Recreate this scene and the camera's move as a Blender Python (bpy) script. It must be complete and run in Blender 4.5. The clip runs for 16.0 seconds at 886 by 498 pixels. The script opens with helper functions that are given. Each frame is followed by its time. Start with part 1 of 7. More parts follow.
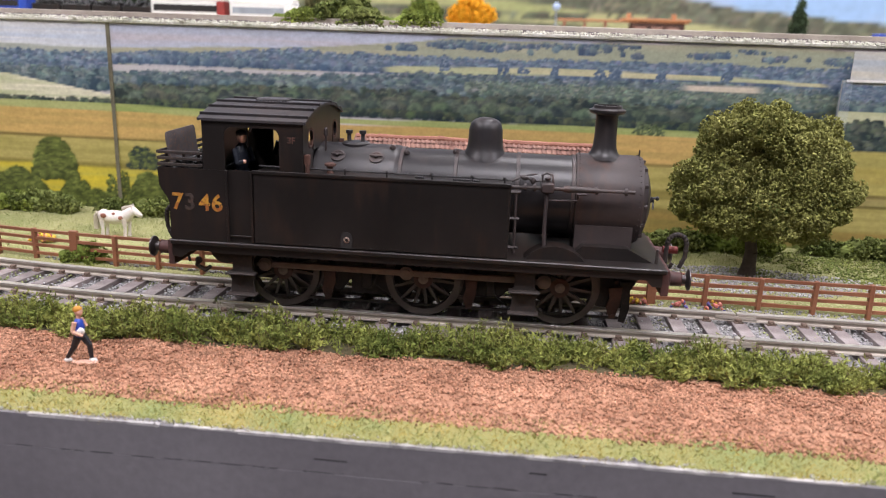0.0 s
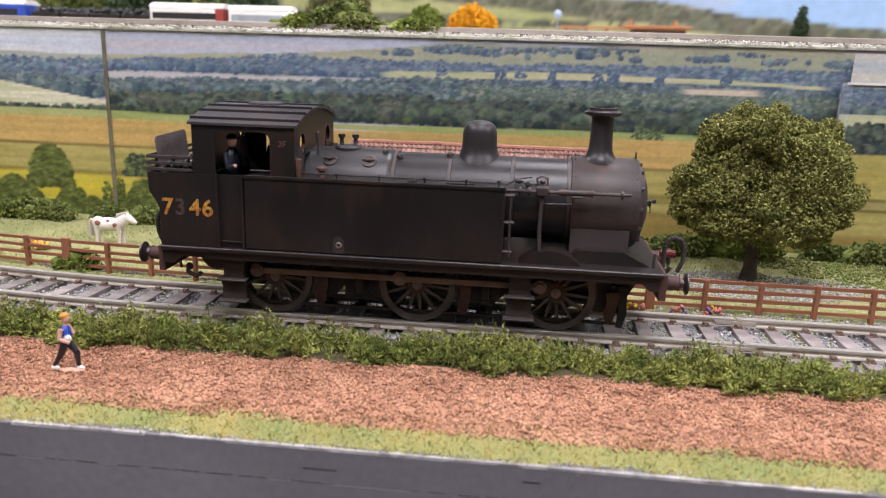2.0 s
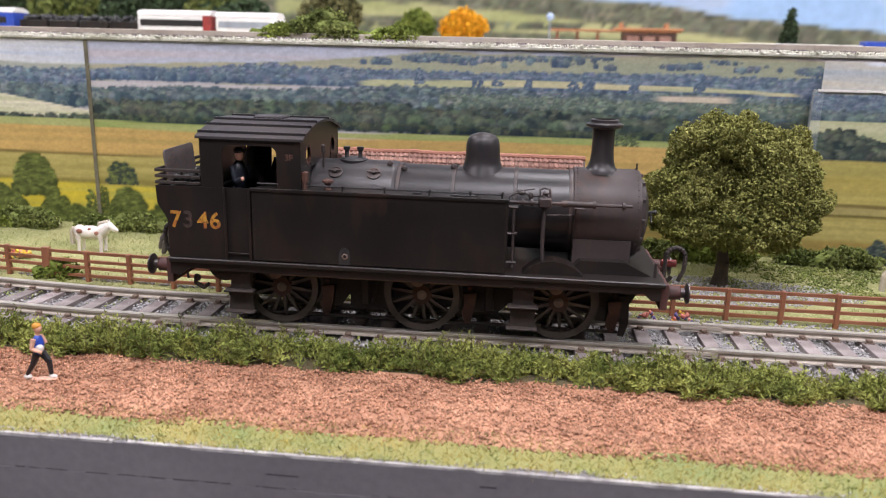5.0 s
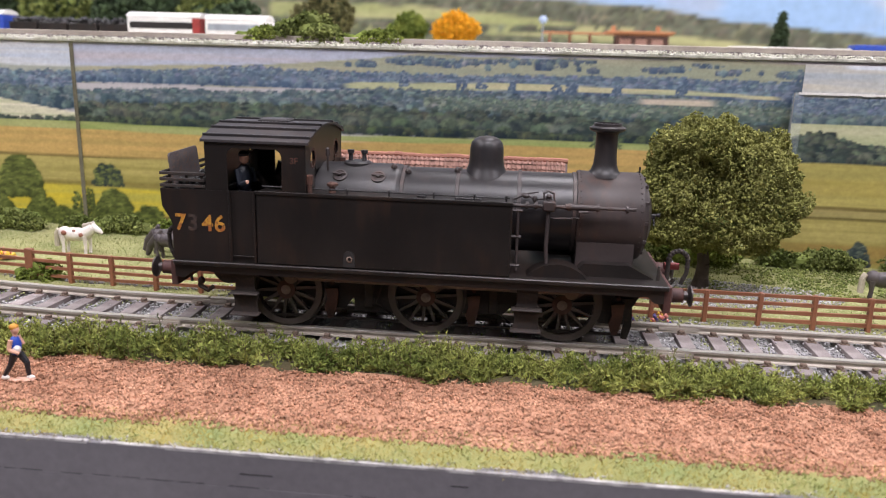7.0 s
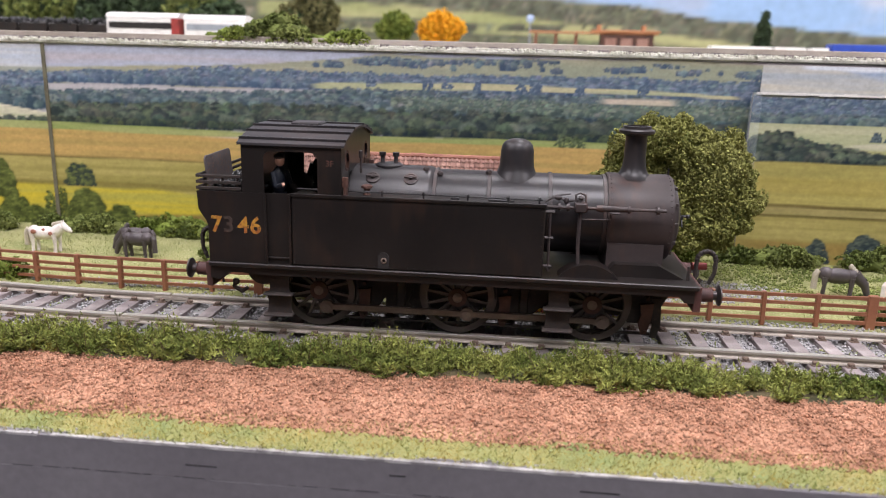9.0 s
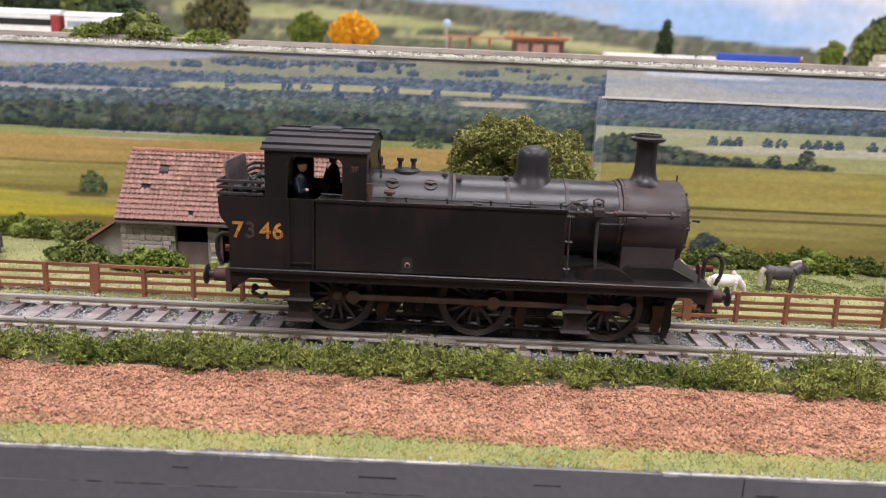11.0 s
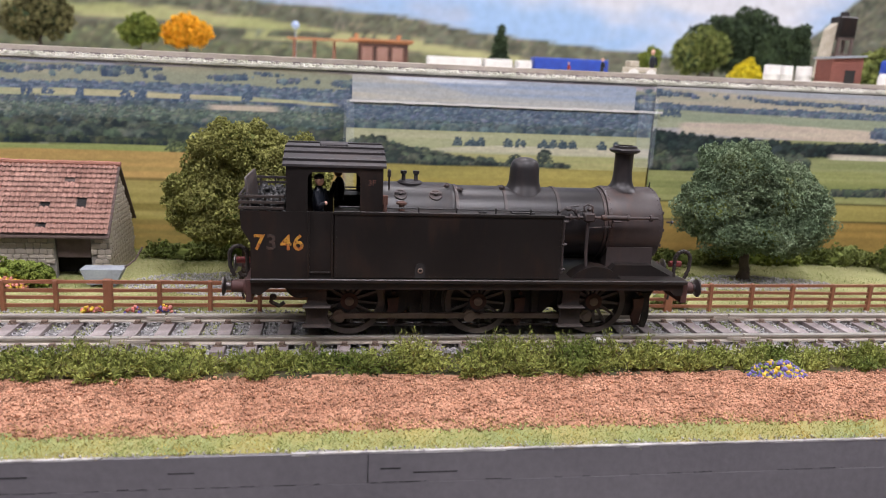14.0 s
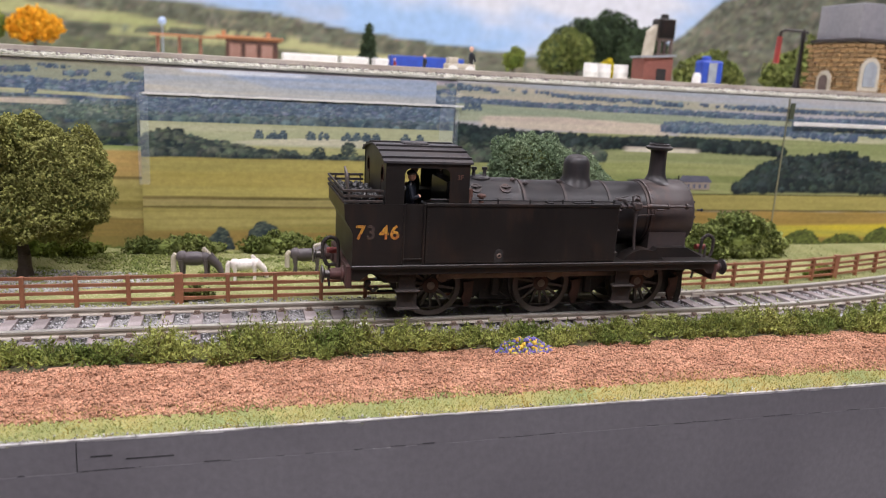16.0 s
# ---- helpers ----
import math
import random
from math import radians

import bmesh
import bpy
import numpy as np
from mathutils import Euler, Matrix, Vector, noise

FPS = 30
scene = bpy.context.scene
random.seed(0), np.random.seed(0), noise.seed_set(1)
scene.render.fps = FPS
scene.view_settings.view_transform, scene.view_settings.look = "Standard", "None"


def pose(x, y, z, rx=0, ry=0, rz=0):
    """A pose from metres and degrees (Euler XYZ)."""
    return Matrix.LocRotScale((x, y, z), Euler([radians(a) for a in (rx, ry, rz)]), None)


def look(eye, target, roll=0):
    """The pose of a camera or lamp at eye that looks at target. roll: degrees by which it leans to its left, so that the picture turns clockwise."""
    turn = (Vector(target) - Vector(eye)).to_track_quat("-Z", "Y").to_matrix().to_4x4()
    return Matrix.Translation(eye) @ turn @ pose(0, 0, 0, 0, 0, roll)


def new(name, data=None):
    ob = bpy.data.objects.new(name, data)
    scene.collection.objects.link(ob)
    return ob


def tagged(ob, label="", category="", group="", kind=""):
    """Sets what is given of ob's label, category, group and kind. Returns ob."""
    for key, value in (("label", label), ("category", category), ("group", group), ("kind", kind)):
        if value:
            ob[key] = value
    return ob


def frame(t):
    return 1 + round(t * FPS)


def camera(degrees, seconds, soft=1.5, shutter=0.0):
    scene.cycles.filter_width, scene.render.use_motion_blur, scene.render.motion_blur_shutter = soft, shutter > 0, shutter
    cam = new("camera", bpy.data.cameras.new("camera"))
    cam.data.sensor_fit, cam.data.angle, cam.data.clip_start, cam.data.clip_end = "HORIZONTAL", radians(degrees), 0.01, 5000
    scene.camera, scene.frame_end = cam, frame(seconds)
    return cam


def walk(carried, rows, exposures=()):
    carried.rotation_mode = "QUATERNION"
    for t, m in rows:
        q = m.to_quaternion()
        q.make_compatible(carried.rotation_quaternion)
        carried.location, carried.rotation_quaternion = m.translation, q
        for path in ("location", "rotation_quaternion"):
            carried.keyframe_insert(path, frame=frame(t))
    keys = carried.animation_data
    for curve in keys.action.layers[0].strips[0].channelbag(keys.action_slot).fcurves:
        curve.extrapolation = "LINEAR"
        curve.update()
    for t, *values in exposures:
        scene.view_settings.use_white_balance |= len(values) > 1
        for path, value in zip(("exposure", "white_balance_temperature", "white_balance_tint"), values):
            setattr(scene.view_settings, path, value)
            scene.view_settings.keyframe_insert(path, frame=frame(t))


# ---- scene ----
cam = camera(60.71, 16.0, soft=1.0)
PATH = [
    (0.0, (0.02139, -0.17903, 0.06273), (-0.1709, 1.7427, -0.4568), 2.06),
    (0.5, (0.01893, -0.17766, 0.06185), (-0.1759, 1.7472, -0.445), 2.17),
    (1.0, (0.02084, -0.17689, 0.06185), (-0.1771, 1.7494, -0.4385), 2.08),
    (1.5, (0.02254, -0.17709, 0.06186), (-0.1776, 1.7493, -0.4369), 1.91),
    (2.0, (0.0234, -0.17644, 0.06131), (-0.1798, 1.7499, -0.4368), 1.76),
    (2.5, (0.02573, -0.1767, 0.06186), (-0.1799, 1.7499, -0.4342), 1.58),
    (3.0, (0.0276, -0.17725, 0.06246), (-0.1806, 1.7486, -0.4351), 1.52),
    (3.5, (0.02813, -0.178, 0.06354), (-0.1807, 1.7478, -0.434), 1.53),
    (4.0, (0.02886, -0.17818, 0.06368), (-0.1771, 1.7479, -0.4343), 1.48),
    (6.5, (0.0338, -0.17925, 0.06454), (-0.1582, 1.7505, -0.4244), 1.64),
    (7.0, (0.03502, -0.17933, 0.06429), (-0.1542, 1.7507, -0.4246), 1.6),
    (7.5, (0.03653, -0.1794, 0.06376), (-0.1488, 1.7505, -0.4273), 1.56),
    (8.0, (0.03821, -0.18086, 0.06439), (-0.1413, 1.7496, -0.4268), 1.59),
    (8.2, (0.03946, -0.18115, 0.06483), (-0.1397, 1.7485, -0.4295), 1.57),
    (10.5, (0.06515, -0.18501, 0.06538), (-0.0311, 1.754, -0.4151), 1.77),
    (11.0, (0.07426, -0.18561, 0.06552), (0.065, 1.7566, -0.4115), 2.45),
    (11.5, (0.0814, -0.18731, 0.0665), (0.1123, 1.755, -0.4094), 2.4),
    (12.0, (0.09119, -0.18928, 0.0662), (0.161, 1.7527, -0.4068), 2.51),
    (12.5, (0.09976, -0.19009, 0.06636), (0.2135, 1.7503, -0.4047), 2.49),
    (13.0, (0.107, -0.19116, 0.06741), (0.281, 1.7457, -0.3999), 2.48),
    (13.5, (0.11503, -0.19392, 0.06767), (0.3535, 1.7367, -0.397), 2.67),
    (14.0, (0.12278, -0.1974, 0.06864), (0.4093, 1.7278, -0.3913), 2.65),
    (14.5, (0.13196, -0.20027, 0.06806), (0.4892, 1.7146, -0.3855), 2.37),
    (15.0, (0.14072, -0.20339, 0.06923), (0.5559, 1.7008, -0.3798), 2.4),
    (15.5, (0.1491, -0.20455, 0.06818), (0.6236, 1.6865, -0.3778), 2.7),
    (16.0, (0.1599, -0.20988, 0.06787), (0.6945, 1.6651, -0.3779), 3.08),
]
walk(cam, [(t, look(eye, target, roll)) for t, eye, target, roll in PATH], exposures=[(0.0, 0.0), (8.0, -0.02), (11.0, -0.08), (16.0, -0.10)])

# The lens's depth of field: the shelf layout behind is soft, the engine is sharp.
cam.data.dof.use_dof = True
cam.data.dof.focus_distance = 0.20
cam.data.dof.aperture_fstop = 25.0

# ---------------------------------------------------------------- light
world = bpy.data.worlds.new("hall")
scene.world = world
world.use_nodes = True
world.node_tree.nodes["Background"].inputs[0].default_value = (0.9, 0.95, 1.0, 1)
world.node_tree.nodes["Background"].inputs[1].default_value = 0.02


def ceiling_lamp(x, y, w, d, power):
    lamp = bpy.data.lights.new("ceiling_panel_light", "AREA")
    lamp.shape, lamp.size, lamp.size_y, lamp.energy = "RECTANGLE", w, d, power
    lamp.color = (1.0, 0.945, 1.04)
    ob = new("ceiling_panel_light", lamp)
    ob.matrix_world = pose(x, y, 1.585, 0, 0, 0)
    return ob


LAMP_PLACES = [(-1.2, -0.72), (0.25, -0.72), (1.7, -0.72), (-1.2, 0.75), (0.25, 0.75), (1.7, 0.75), (0.25, -2.3)]
LAMP_POWER = [28.5, 28.0, 27.0, 9.5, 12.5, 14.0, 9.5]
for (lx, ly), watts in zip(LAMP_PLACES, LAMP_POWER):
    ceiling_lamp(lx, ly, 0.58, 0.58, watts)

# ---------------------------------------------------------------- materials


def shader(name):
    m = bpy.data.materials.new(name)
    m.use_nodes = True
    return m, m.node_tree.nodes, m.node_tree.links, m.node_tree.nodes["Principled BSDF"]


def mat(name, a, b=None, rough=0.7, metal=0.0, scale=200.0, fine=1500.0, bump=0.0, island=0.0, obj_random=0.0, third=None, spec=0.5, bump_dist=0.0003, stretch=1.0):
    """Two or three colours mixed by coarse and fine noise, at sizes of the model (scale per metre)."""
    m, n, l, p = shader(name)
    b = b or tuple(c * 0.75 for c in a)
    coord = n.new("ShaderNodeTexCoord")
    coarse = n.new("ShaderNodeTexNoise")
    coarse.inputs["Scale"].default_value = scale
    coarse.inputs["Detail"].default_value = 4
    grain = n.new("ShaderNodeTexNoise")
    grain.inputs["Scale"].default_value = fine
    grain.inputs["Detail"].default_value = 3
    place = coord.outputs["Object"]
    if stretch != 1.0:
        mapping = n.new("ShaderNodeMapping")
        mapping.inputs["Scale"].default_value = (stretch, 1, 1)
        l.new(place, mapping.inputs["Vector"])
        place = mapping.outputs["Vector"]
    l.new(place, coarse.inputs["Vector"])
    l.new(place, grain.inputs["Vector"])
    ramp = n.new("ShaderNodeValToRGB")
    ramp.color_ramp.elements[0].position, ramp.color_ramp.elements[1].position = 0.35, 0.65
    ramp.color_ramp.elements[0].color, ramp.color_ramp.elements[1].color = (*a, 1), (*b, 1)
    l.new(coarse.outputs["Fac"], ramp.inputs["Fac"])
    colour = ramp.outputs["Color"]
    if third:
        r2 = n.new("ShaderNodeValToRGB")
        r2.color_ramp.elements[0].position, r2.color_ramp.elements[1].position = 0.52, 0.68
        l.new(grain.outputs["Fac"], r2.inputs["Fac"])
        mix = n.new("ShaderNodeMixRGB")
        l.new(r2.outputs["Color"], mix.inputs["Fac"])
        l.new(colour, mix.inputs["Color1"])
        mix.inputs["Color2"].default_value = (*third, 1)
        colour = mix.outputs["Color"]
    hsv = n.new("ShaderNodeHueSaturation")
    vary = n.new("ShaderNodeMapRange")
    vary.inputs["To Min"].default_value, vary.inputs["To Max"].default_value = 0.8, 1.2
    l.new(grain.outputs["Fac"], vary.inputs["Value"])
    value = vary.outputs["Result"]
    if island or obj_random:
        src = n.new("ShaderNodeNewGeometry").outputs["Random Per Island"] if island else n.new("ShaderNodeObjectInfo").outputs["Random"]
        k = island or obj_random
        r = n.new("ShaderNodeMapRange")
        r.inputs["To Min"].default_value, r.inputs["To Max"].default_value = 1 - k, 1 + k
        l.new(src, r.inputs["Value"])
        mul = n.new("ShaderNodeMath")
        mul.operation = "MULTIPLY"
        l.new(value, mul.inputs[0])
        l.new(r.outputs["Result"], mul.inputs[1])
        value = mul.outputs["Value"]
    l.new(value, hsv.inputs["Value"])
    l.new(colour, hsv.inputs["Color"])
    l.new(hsv.outputs["Color"], p.inputs["Base Color"])
    rr = n.new("ShaderNodeMapRange")
    rr.inputs["To Min"].default_value, rr.inputs["To Max"].default_value = max(0.02, rough - 0.12), min(1, rough + 0.12)
    l.new(coarse.outputs["Fac"], rr.inputs["Value"])
    l.new(rr.outputs["Result"], p.inputs["Roughness"])
    p.inputs["Metallic"].default_value = metal
    p.inputs["Specular IOR Level"].default_value = spec
    if bump:
        bn = n.new("ShaderNodeBump")
        bn.inputs["Strength"].default_value = bump
        bn.inputs["Distance"].default_value = bump_dist
        l.new(grain.outputs["Fac"], bn.inputs["Height"])
        l.new(bn.outputs["Normal"], p.inputs["Normal"])
    return m


def worn_black(name, a, b, rusty, rough):
    """Matt black paint, dusted in soft clouds, streaked downwards and flecked with rust."""
    m = mat(name, a, b, rough, scale=45, fine=900, bump=0.10, spec=0.38, bump_dist=0.0001)
    n, l = m.node_tree.nodes, m.node_tree.links
    p = n["Principled BSDF"]
    base = p.inputs["Base Color"].links[0].from_socket
    coord = n.new("ShaderNodeTexCoord")
    stretch = n.new("ShaderNodeMapping")
    stretch.inputs["Scale"].default_value = (1, 1, 0.22)
    l.new(coord.outputs["Object"], stretch.inputs["Vector"])
    streak = n.new("ShaderNodeTexNoise")
    streak.inputs["Scale"].default_value, streak.inputs["Detail"].default_value = 480, 6
    l.new(stretch.outputs["Vector"], streak.inputs["Vector"])
    cloud = n.new("ShaderNodeTexNoise")
    cloud.inputs["Scale"].default_value, cloud.inputs["Detail"].default_value = 55, 3
    l.new(coord.outputs["Object"], cloud.inputs["Vector"])
    both = n.new("ShaderNodeMath")
    both.operation = "MULTIPLY"
    l.new(streak.outputs["Fac"], both.inputs[0])
    l.new(cloud.outputs["Fac"], both.inputs[1])
    pick = n.new("ShaderNodeMapRange")
    pick.inputs["From Min"].default_value, pick.inputs["From Max"].default_value = 0.25, 0.42
    pick.inputs["To Max"].default_value = 0.5
    l.new(both.outputs["Value"], pick.inputs["Value"])
    mix = n.new("ShaderNodeMixRGB")
    l.new(pick.outputs["Result"], mix.inputs["Fac"])
    l.new(base, mix.inputs["Color1"])
    mix.inputs["Color2"].default_value = (*rusty, 1)
    l.new(mix.outputs["Color"], p.inputs["Base Color"])
    return m


M = dict(
    fascia=mat("grey_painted_board", (0.145, 0.136, 0.146), (0.175, 0.165, 0.176), 0.42, scale=25, fine=600, bump=0.25),
    fascia_line=mat("dark_scrape", (0.022, 0.021, 0.023), (0.055, 0.052, 0.056), 0.6),
    chipped=mat("pale_chipped_glint_edge", (0.50, 0.48, 0.47), (0.20, 0.19, 0.19), 0.45, scale=300, fine=2500),
    earth=mat("earth", (0.16, 0.09, 0.05), (0.24, 0.13, 0.075), 0.95, scale=120, fine=1800, bump=0.6),
    path=mat("red_brown_scatter", (0.50, 0.275, 0.175), (0.36, 0.185, 0.115), 0.95, scale=110, fine=1600, bump=0.6, island=0.5, spec=0.2),
    turf=mat("pale_turf", (0.36, 0.29, 0.10), (0.20, 0.23, 0.08), 0.95, scale=60, fine=2200, bump=0.8, third=(0.24, 0.28, 0.12)),
    blades=mat("static_grass", (0.48, 0.335, 0.085), (0.23, 0.27, 0.08), 0.9, scale=130, fine=420, island=0.45, spec=0.15, third=(0.15, 0.19, 0.06)),
    meadow=mat("meadow_flock", (0.19, 0.21, 0.075), (0.30, 0.30, 0.13), 0.95, scale=60, fine=1600, bump=0.8, third=(0.40, 0.38, 0.22), spec=0.2),
    # ground under the hedge, with the shade there put into its dark colour
    hedge_shade_floor=mat("hedge_shade_floor", (0.05, 0.05, 0.02), (0.11, 0.085, 0.04), 0.95, scale=120, fine=1500, bump=0.7),
    meadow_blades=mat("meadow_grass", (0.20, 0.235, 0.08), (0.32, 0.325, 0.14), 0.9, scale=60, fine=900, island=0.35, spec=0.2),
    hedge=mat("hedge_leaves", (0.100, 0.136, 0.026), (0.30, 0.318, 0.082), 0.85, scale=60, fine=1200, island=0.5, spec=0.25),
    stem=mat("brown_stems", (0.09, 0.06, 0.03), (0.14, 0.1, 0.04), 0.9),
    ballast=mat("grey_ballast", (0.44, 0.43, 0.43), (0.31, 0.30, 0.305), 0.9, scale=150, fine=2500, island=0.28, spec=0.25),
    ballast_bed=mat("ballast_bed", (0.33, 0.32, 0.315), (0.20, 0.194, 0.19), 0.95, scale=700, fine=2600, bump=1.0),
    moss=mat("pale_green_scatter", (0.22, 0.27, 0.10), (0.32, 0.33, 0.16), 0.95, scale=90, fine=900, island=0.4, spec=0.2),
    sleeper=mat("weathered_sleeper", (0.185, 0.155, 0.15), (0.30, 0.265, 0.255), 0.8, scale=180, fine=2200, bump=0.5, obj_random=0.25, spec=0.3),
    chair=mat("rusty_rail_chair", (0.11, 0.075, 0.055), (0.19, 0.14, 0.11), 0.85, scale=300, fine=2000, spec=0.3),
    rail_side=mat("dirty_rail_web", (0.36, 0.315, 0.265), (0.47, 0.42, 0.36), 0.5, metal=0.2, scale=60, fine=900),
    rail_top=mat("polished_rail", (0.80, 0.77, 0.72), (0.66, 0.63, 0.58), 0.36, metal=0.75, scale=120, fine=1500),
    fence=mat("brown_plastic_fence", (0.20, 0.075, 0.038), (0.26, 0.105, 0.055), 0.48, scale=120, fine=1500, bump=0.1, obj_random=0.1),
    black=worn_black("weathered_black", (0.0105, 0.0088, 0.0082), (0.0175, 0.0142, 0.0130), (0.040, 0.022, 0.015), 0.38),
    boiler=worn_black("sooty_boiler", (0.0165, 0.0152, 0.0163), (0.0275, 0.0252, 0.0265), (0.048, 0.036, 0.033), 0.38),
    smokebox=worn_black("brown_dusted_smokebox", (0.040, 0.0325, 0.0320), (0.062, 0.0470, 0.0440), (0.105, 0.057, 0.042), 0.47),
    cab_roof=worn_black("dusty_roof", (0.030, 0.0275, 0.0295), (0.048, 0.044, 0.046), (0.060, 0.045, 0.04), 0.5),
    under=mat("grimy_underframe", (0.0175, 0.0138, 0.0122), (0.0330, 0.0245, 0.0205), 0.7, scale=120, fine=1600, bump=0.2, third=(0.040, 0.025, 0.019), bump_dist=0.0001),
    wheel=mat("dark_wheel", (0.014, 0.012, 0.0115), (0.030, 0.0235, 0.021), 0.6, scale=150, fine=1600),
    spoke=mat("grimy_spoke", (0.068, 0.056, 0.050), (0.105, 0.083, 0.072), 0.45, scale=150, fine=1600),
    rust=mat("rusty_brown", (0.105, 0.046, 0.031), (0.060, 0.032, 0.025), 0.8, scale=200, fine=1800, bump=0.2),
    rod=mat("oily_steel_rod", (0.15, 0.11, 0.088), (0.22, 0.165, 0.135), 0.5, metal=0.3, scale=160, fine=1500),
    buffer_steel=mat("dark_steel_buffer", (0.12, 0.11, 0.105), (0.07, 0.06, 0.06), 0.35, metal=0.7, scale=200, fine=1500),
    red=mat("dull_red_paint", (0.30, 0.035, 0.03), (0.2, 0.03, 0.025), 0.5, scale=200, fine=1500),
    beam=mat("dirty_red_beam", (0.085, 0.032, 0.028), (0.05, 0.025, 0.022), 0.7, scale=160, fine=1500),
    yellow_digit=mat("worn_yellow_digit", (0.54, 0.29, 0.03), (0.30, 0.09, 0.02), 0.7, scale=420, fine=1500, third=(0.10, 0.05, 0.02)),
    faded_digit=mat("faded_digit", (0.055, 0.032, 0.022), (0.035, 0.026, 0.022), 0.8, scale=700, fine=2500),
    plate=mat("dusty_grey_plate", (0.115, 0.10, 0.10), (0.075, 0.062, 0.06), 0.6, scale=150, fine=1500, third=(0.13, 0.085, 0.065)),
    coal=mat("coal", (0.012, 0.012, 0.012), (0.03, 0.03, 0.03), 0.4, island=0.3),
    trunk=mat("bark", (0.07, 0.052, 0.042), (0.12, 0.095, 0.08), 0.95, scale=150, fine=1200, bump=0.8),
    leaf_olive=mat("olive_foliage", (0.20, 0.205, 0.055), (0.285, 0.285, 0.09), 0.9, scale=60, fine=900, island=0.2, spec=0.2),
    leaf_blue=mat("cool_green_foliage", (0.135, 0.195, 0.11), (0.215, 0.275, 0.16), 0.9, scale=60, fine=900, island=0.22, spec=0.2),
    leaf_dark=mat("dark_foliage", (0.035, 0.055, 0.03), (0.06, 0.09, 0.04), 0.9, scale=60, fine=900, island=0.45, spec=0.2),
    leaf_bright=mat("bright_foliage", (0.125, 0.175, 0.032), (0.23, 0.27, 0.055), 0.9, scale=60, fine=900, island=0.4, spec=0.2),
    leaf_mid=mat("mid_foliage", (0.12, 0.155, 0.04), (0.21, 0.235, 0.07), 0.9, scale=60, fine=900, island=0.45, spec=0.2),
    leaf_brown=mat("brownish_olive_foliage", (0.12, 0.115, 0.045), (0.20, 0.185, 0.08), 0.9, scale=60, fine=900, island=0.4, spec=0.2),
    leaf_orange=mat("orange_foliage", (0.80, 0.36, 0.02), (0.88, 0.46, 0.03), 0.9, scale=60, fine=900, island=0.25, spec=0.2),
    leaf_yellow=mat("yellow_foliage", (0.75, 0.62, 0.03), (0.6, 0.5, 0.03), 0.9, island=0.3, spec=0.2),
    roof_tile=mat("pink_clay_tile", (0.33, 0.195, 0.155), (0.26, 0.145, 0.115), 0.85, scale=90, fine=1500, island=0.22, spec=0.25),
    tile_red=mat("orange_clay_tile", (0.36, 0.165, 0.115), (0.30, 0.13, 0.09), 0.85, scale=120, fine=1500, obj_random=0.15),
    stone=mat("cream_rubble", (0.36, 0.325, 0.265), (0.27, 0.235, 0.19), 0.9, scale=200, fine=1800, bump=0.4, island=0.3, obj_random=0.25),
    mortar=mat("grey_mortar", (0.25, 0.23, 0.20), (0.18, 0.165, 0.145), 0.95, scale=300, fine=1800),
    timber=mat("brown_door", (0.085, 0.058, 0.05), (0.12, 0.085, 0.075), 0.8, scale=200, fine=1500),
    dark=mat("dark_inside", (0.012, 0.010, 0.010), (0.02, 0.017, 0.016), 0.9),
    white_horse=mat("white_horse", (0.75, 0.70, 0.66), (0.62, 0.55, 0.52), 0.55, scale=200, fine=1500),
    patch=mat("brown_patch", (0.30, 0.12, 0.08), (0.24, 0.09, 0.06), 0.6),
    grey_horse=mat("dark_grey_horse", (0.055, 0.045, 0.047), (0.085, 0.07, 0.072), 0.5, scale=200, fine=1500),
    mane=mat("cream_mane", (0.50, 0.45, 0.36), (0.40, 0.35, 0.27), 0.7),
    skin=mat("flesh_paint", (0.62, 0.36, 0.26), (0.58, 0.33, 0.24), 0.6),
    hair=mat("orange_hair", (0.62, 0.30, 0.04), (0.5, 0.22, 0.03), 0.6),
    blue_cloth=mat("blue_paint", (0.02, 0.07, 0.42), (0.02, 0.05, 0.32), 0.5),
    black_cloth=mat("black_paint", (0.012, 0.012, 0.016), (0.02, 0.02, 0.024), 0.5),
    white_paint=mat("white_paint", (0.75, 0.74, 0.71), (0.68, 0.66, 0.63), 0.5),
    navy=mat("navy_overall", (0.007, 0.009, 0.015), (0.012, 0.015, 0.022), 0.35),
    trough=mat("pale_grey_trough", (0.30, 0.33, 0.36), (0.23, 0.25, 0.28), 0.6),
    flower_y=mat("yellow_flower", (0.72, 0.48, 0.05), (0.6, 0.4, 0.05), 0.8, island=0.2),
    flower_b=mat("purple_flower", (0.10, 0.09, 0.28), (0.16, 0.12, 0.32), 0.8, island=0.3),
    flower_r=mat("pink_flower", (0.55, 0.15, 0.13), (0.6, 0.25, 0.2), 0.8, island=0.3),
    deck_edge=mat("pale_scenic_edge", (0.70, 0.68, 0.60), (0.52, 0.52, 0.42), 0.95, scale=80, fine=1400, bump=0.8, third=(0.66, 0.64, 0.58)),
    room=mat("dark_fill_wall", (0.11, 0.105, 0.105), (0.085, 0.08, 0.08), 0.9, scale=2, fine=60),
    carpet=mat("grey_carpet", (0.09, 0.09, 0.095), (0.06, 0.06, 0.065), 0.95, scale=20, fine=500),
)


def glow(name, colour, strength):
    m, n, l, p = shader(name)
    p.inputs["Base Color"].default_value = (*colour, 1)
    p.inputs["Emission Color"].default_value = (*colour, 1)
    p.inputs["Emission Strength"].default_value = strength
    return m


M["panel"] = glow("light_panel", (1.0, 0.97, 0.93), 4.0)

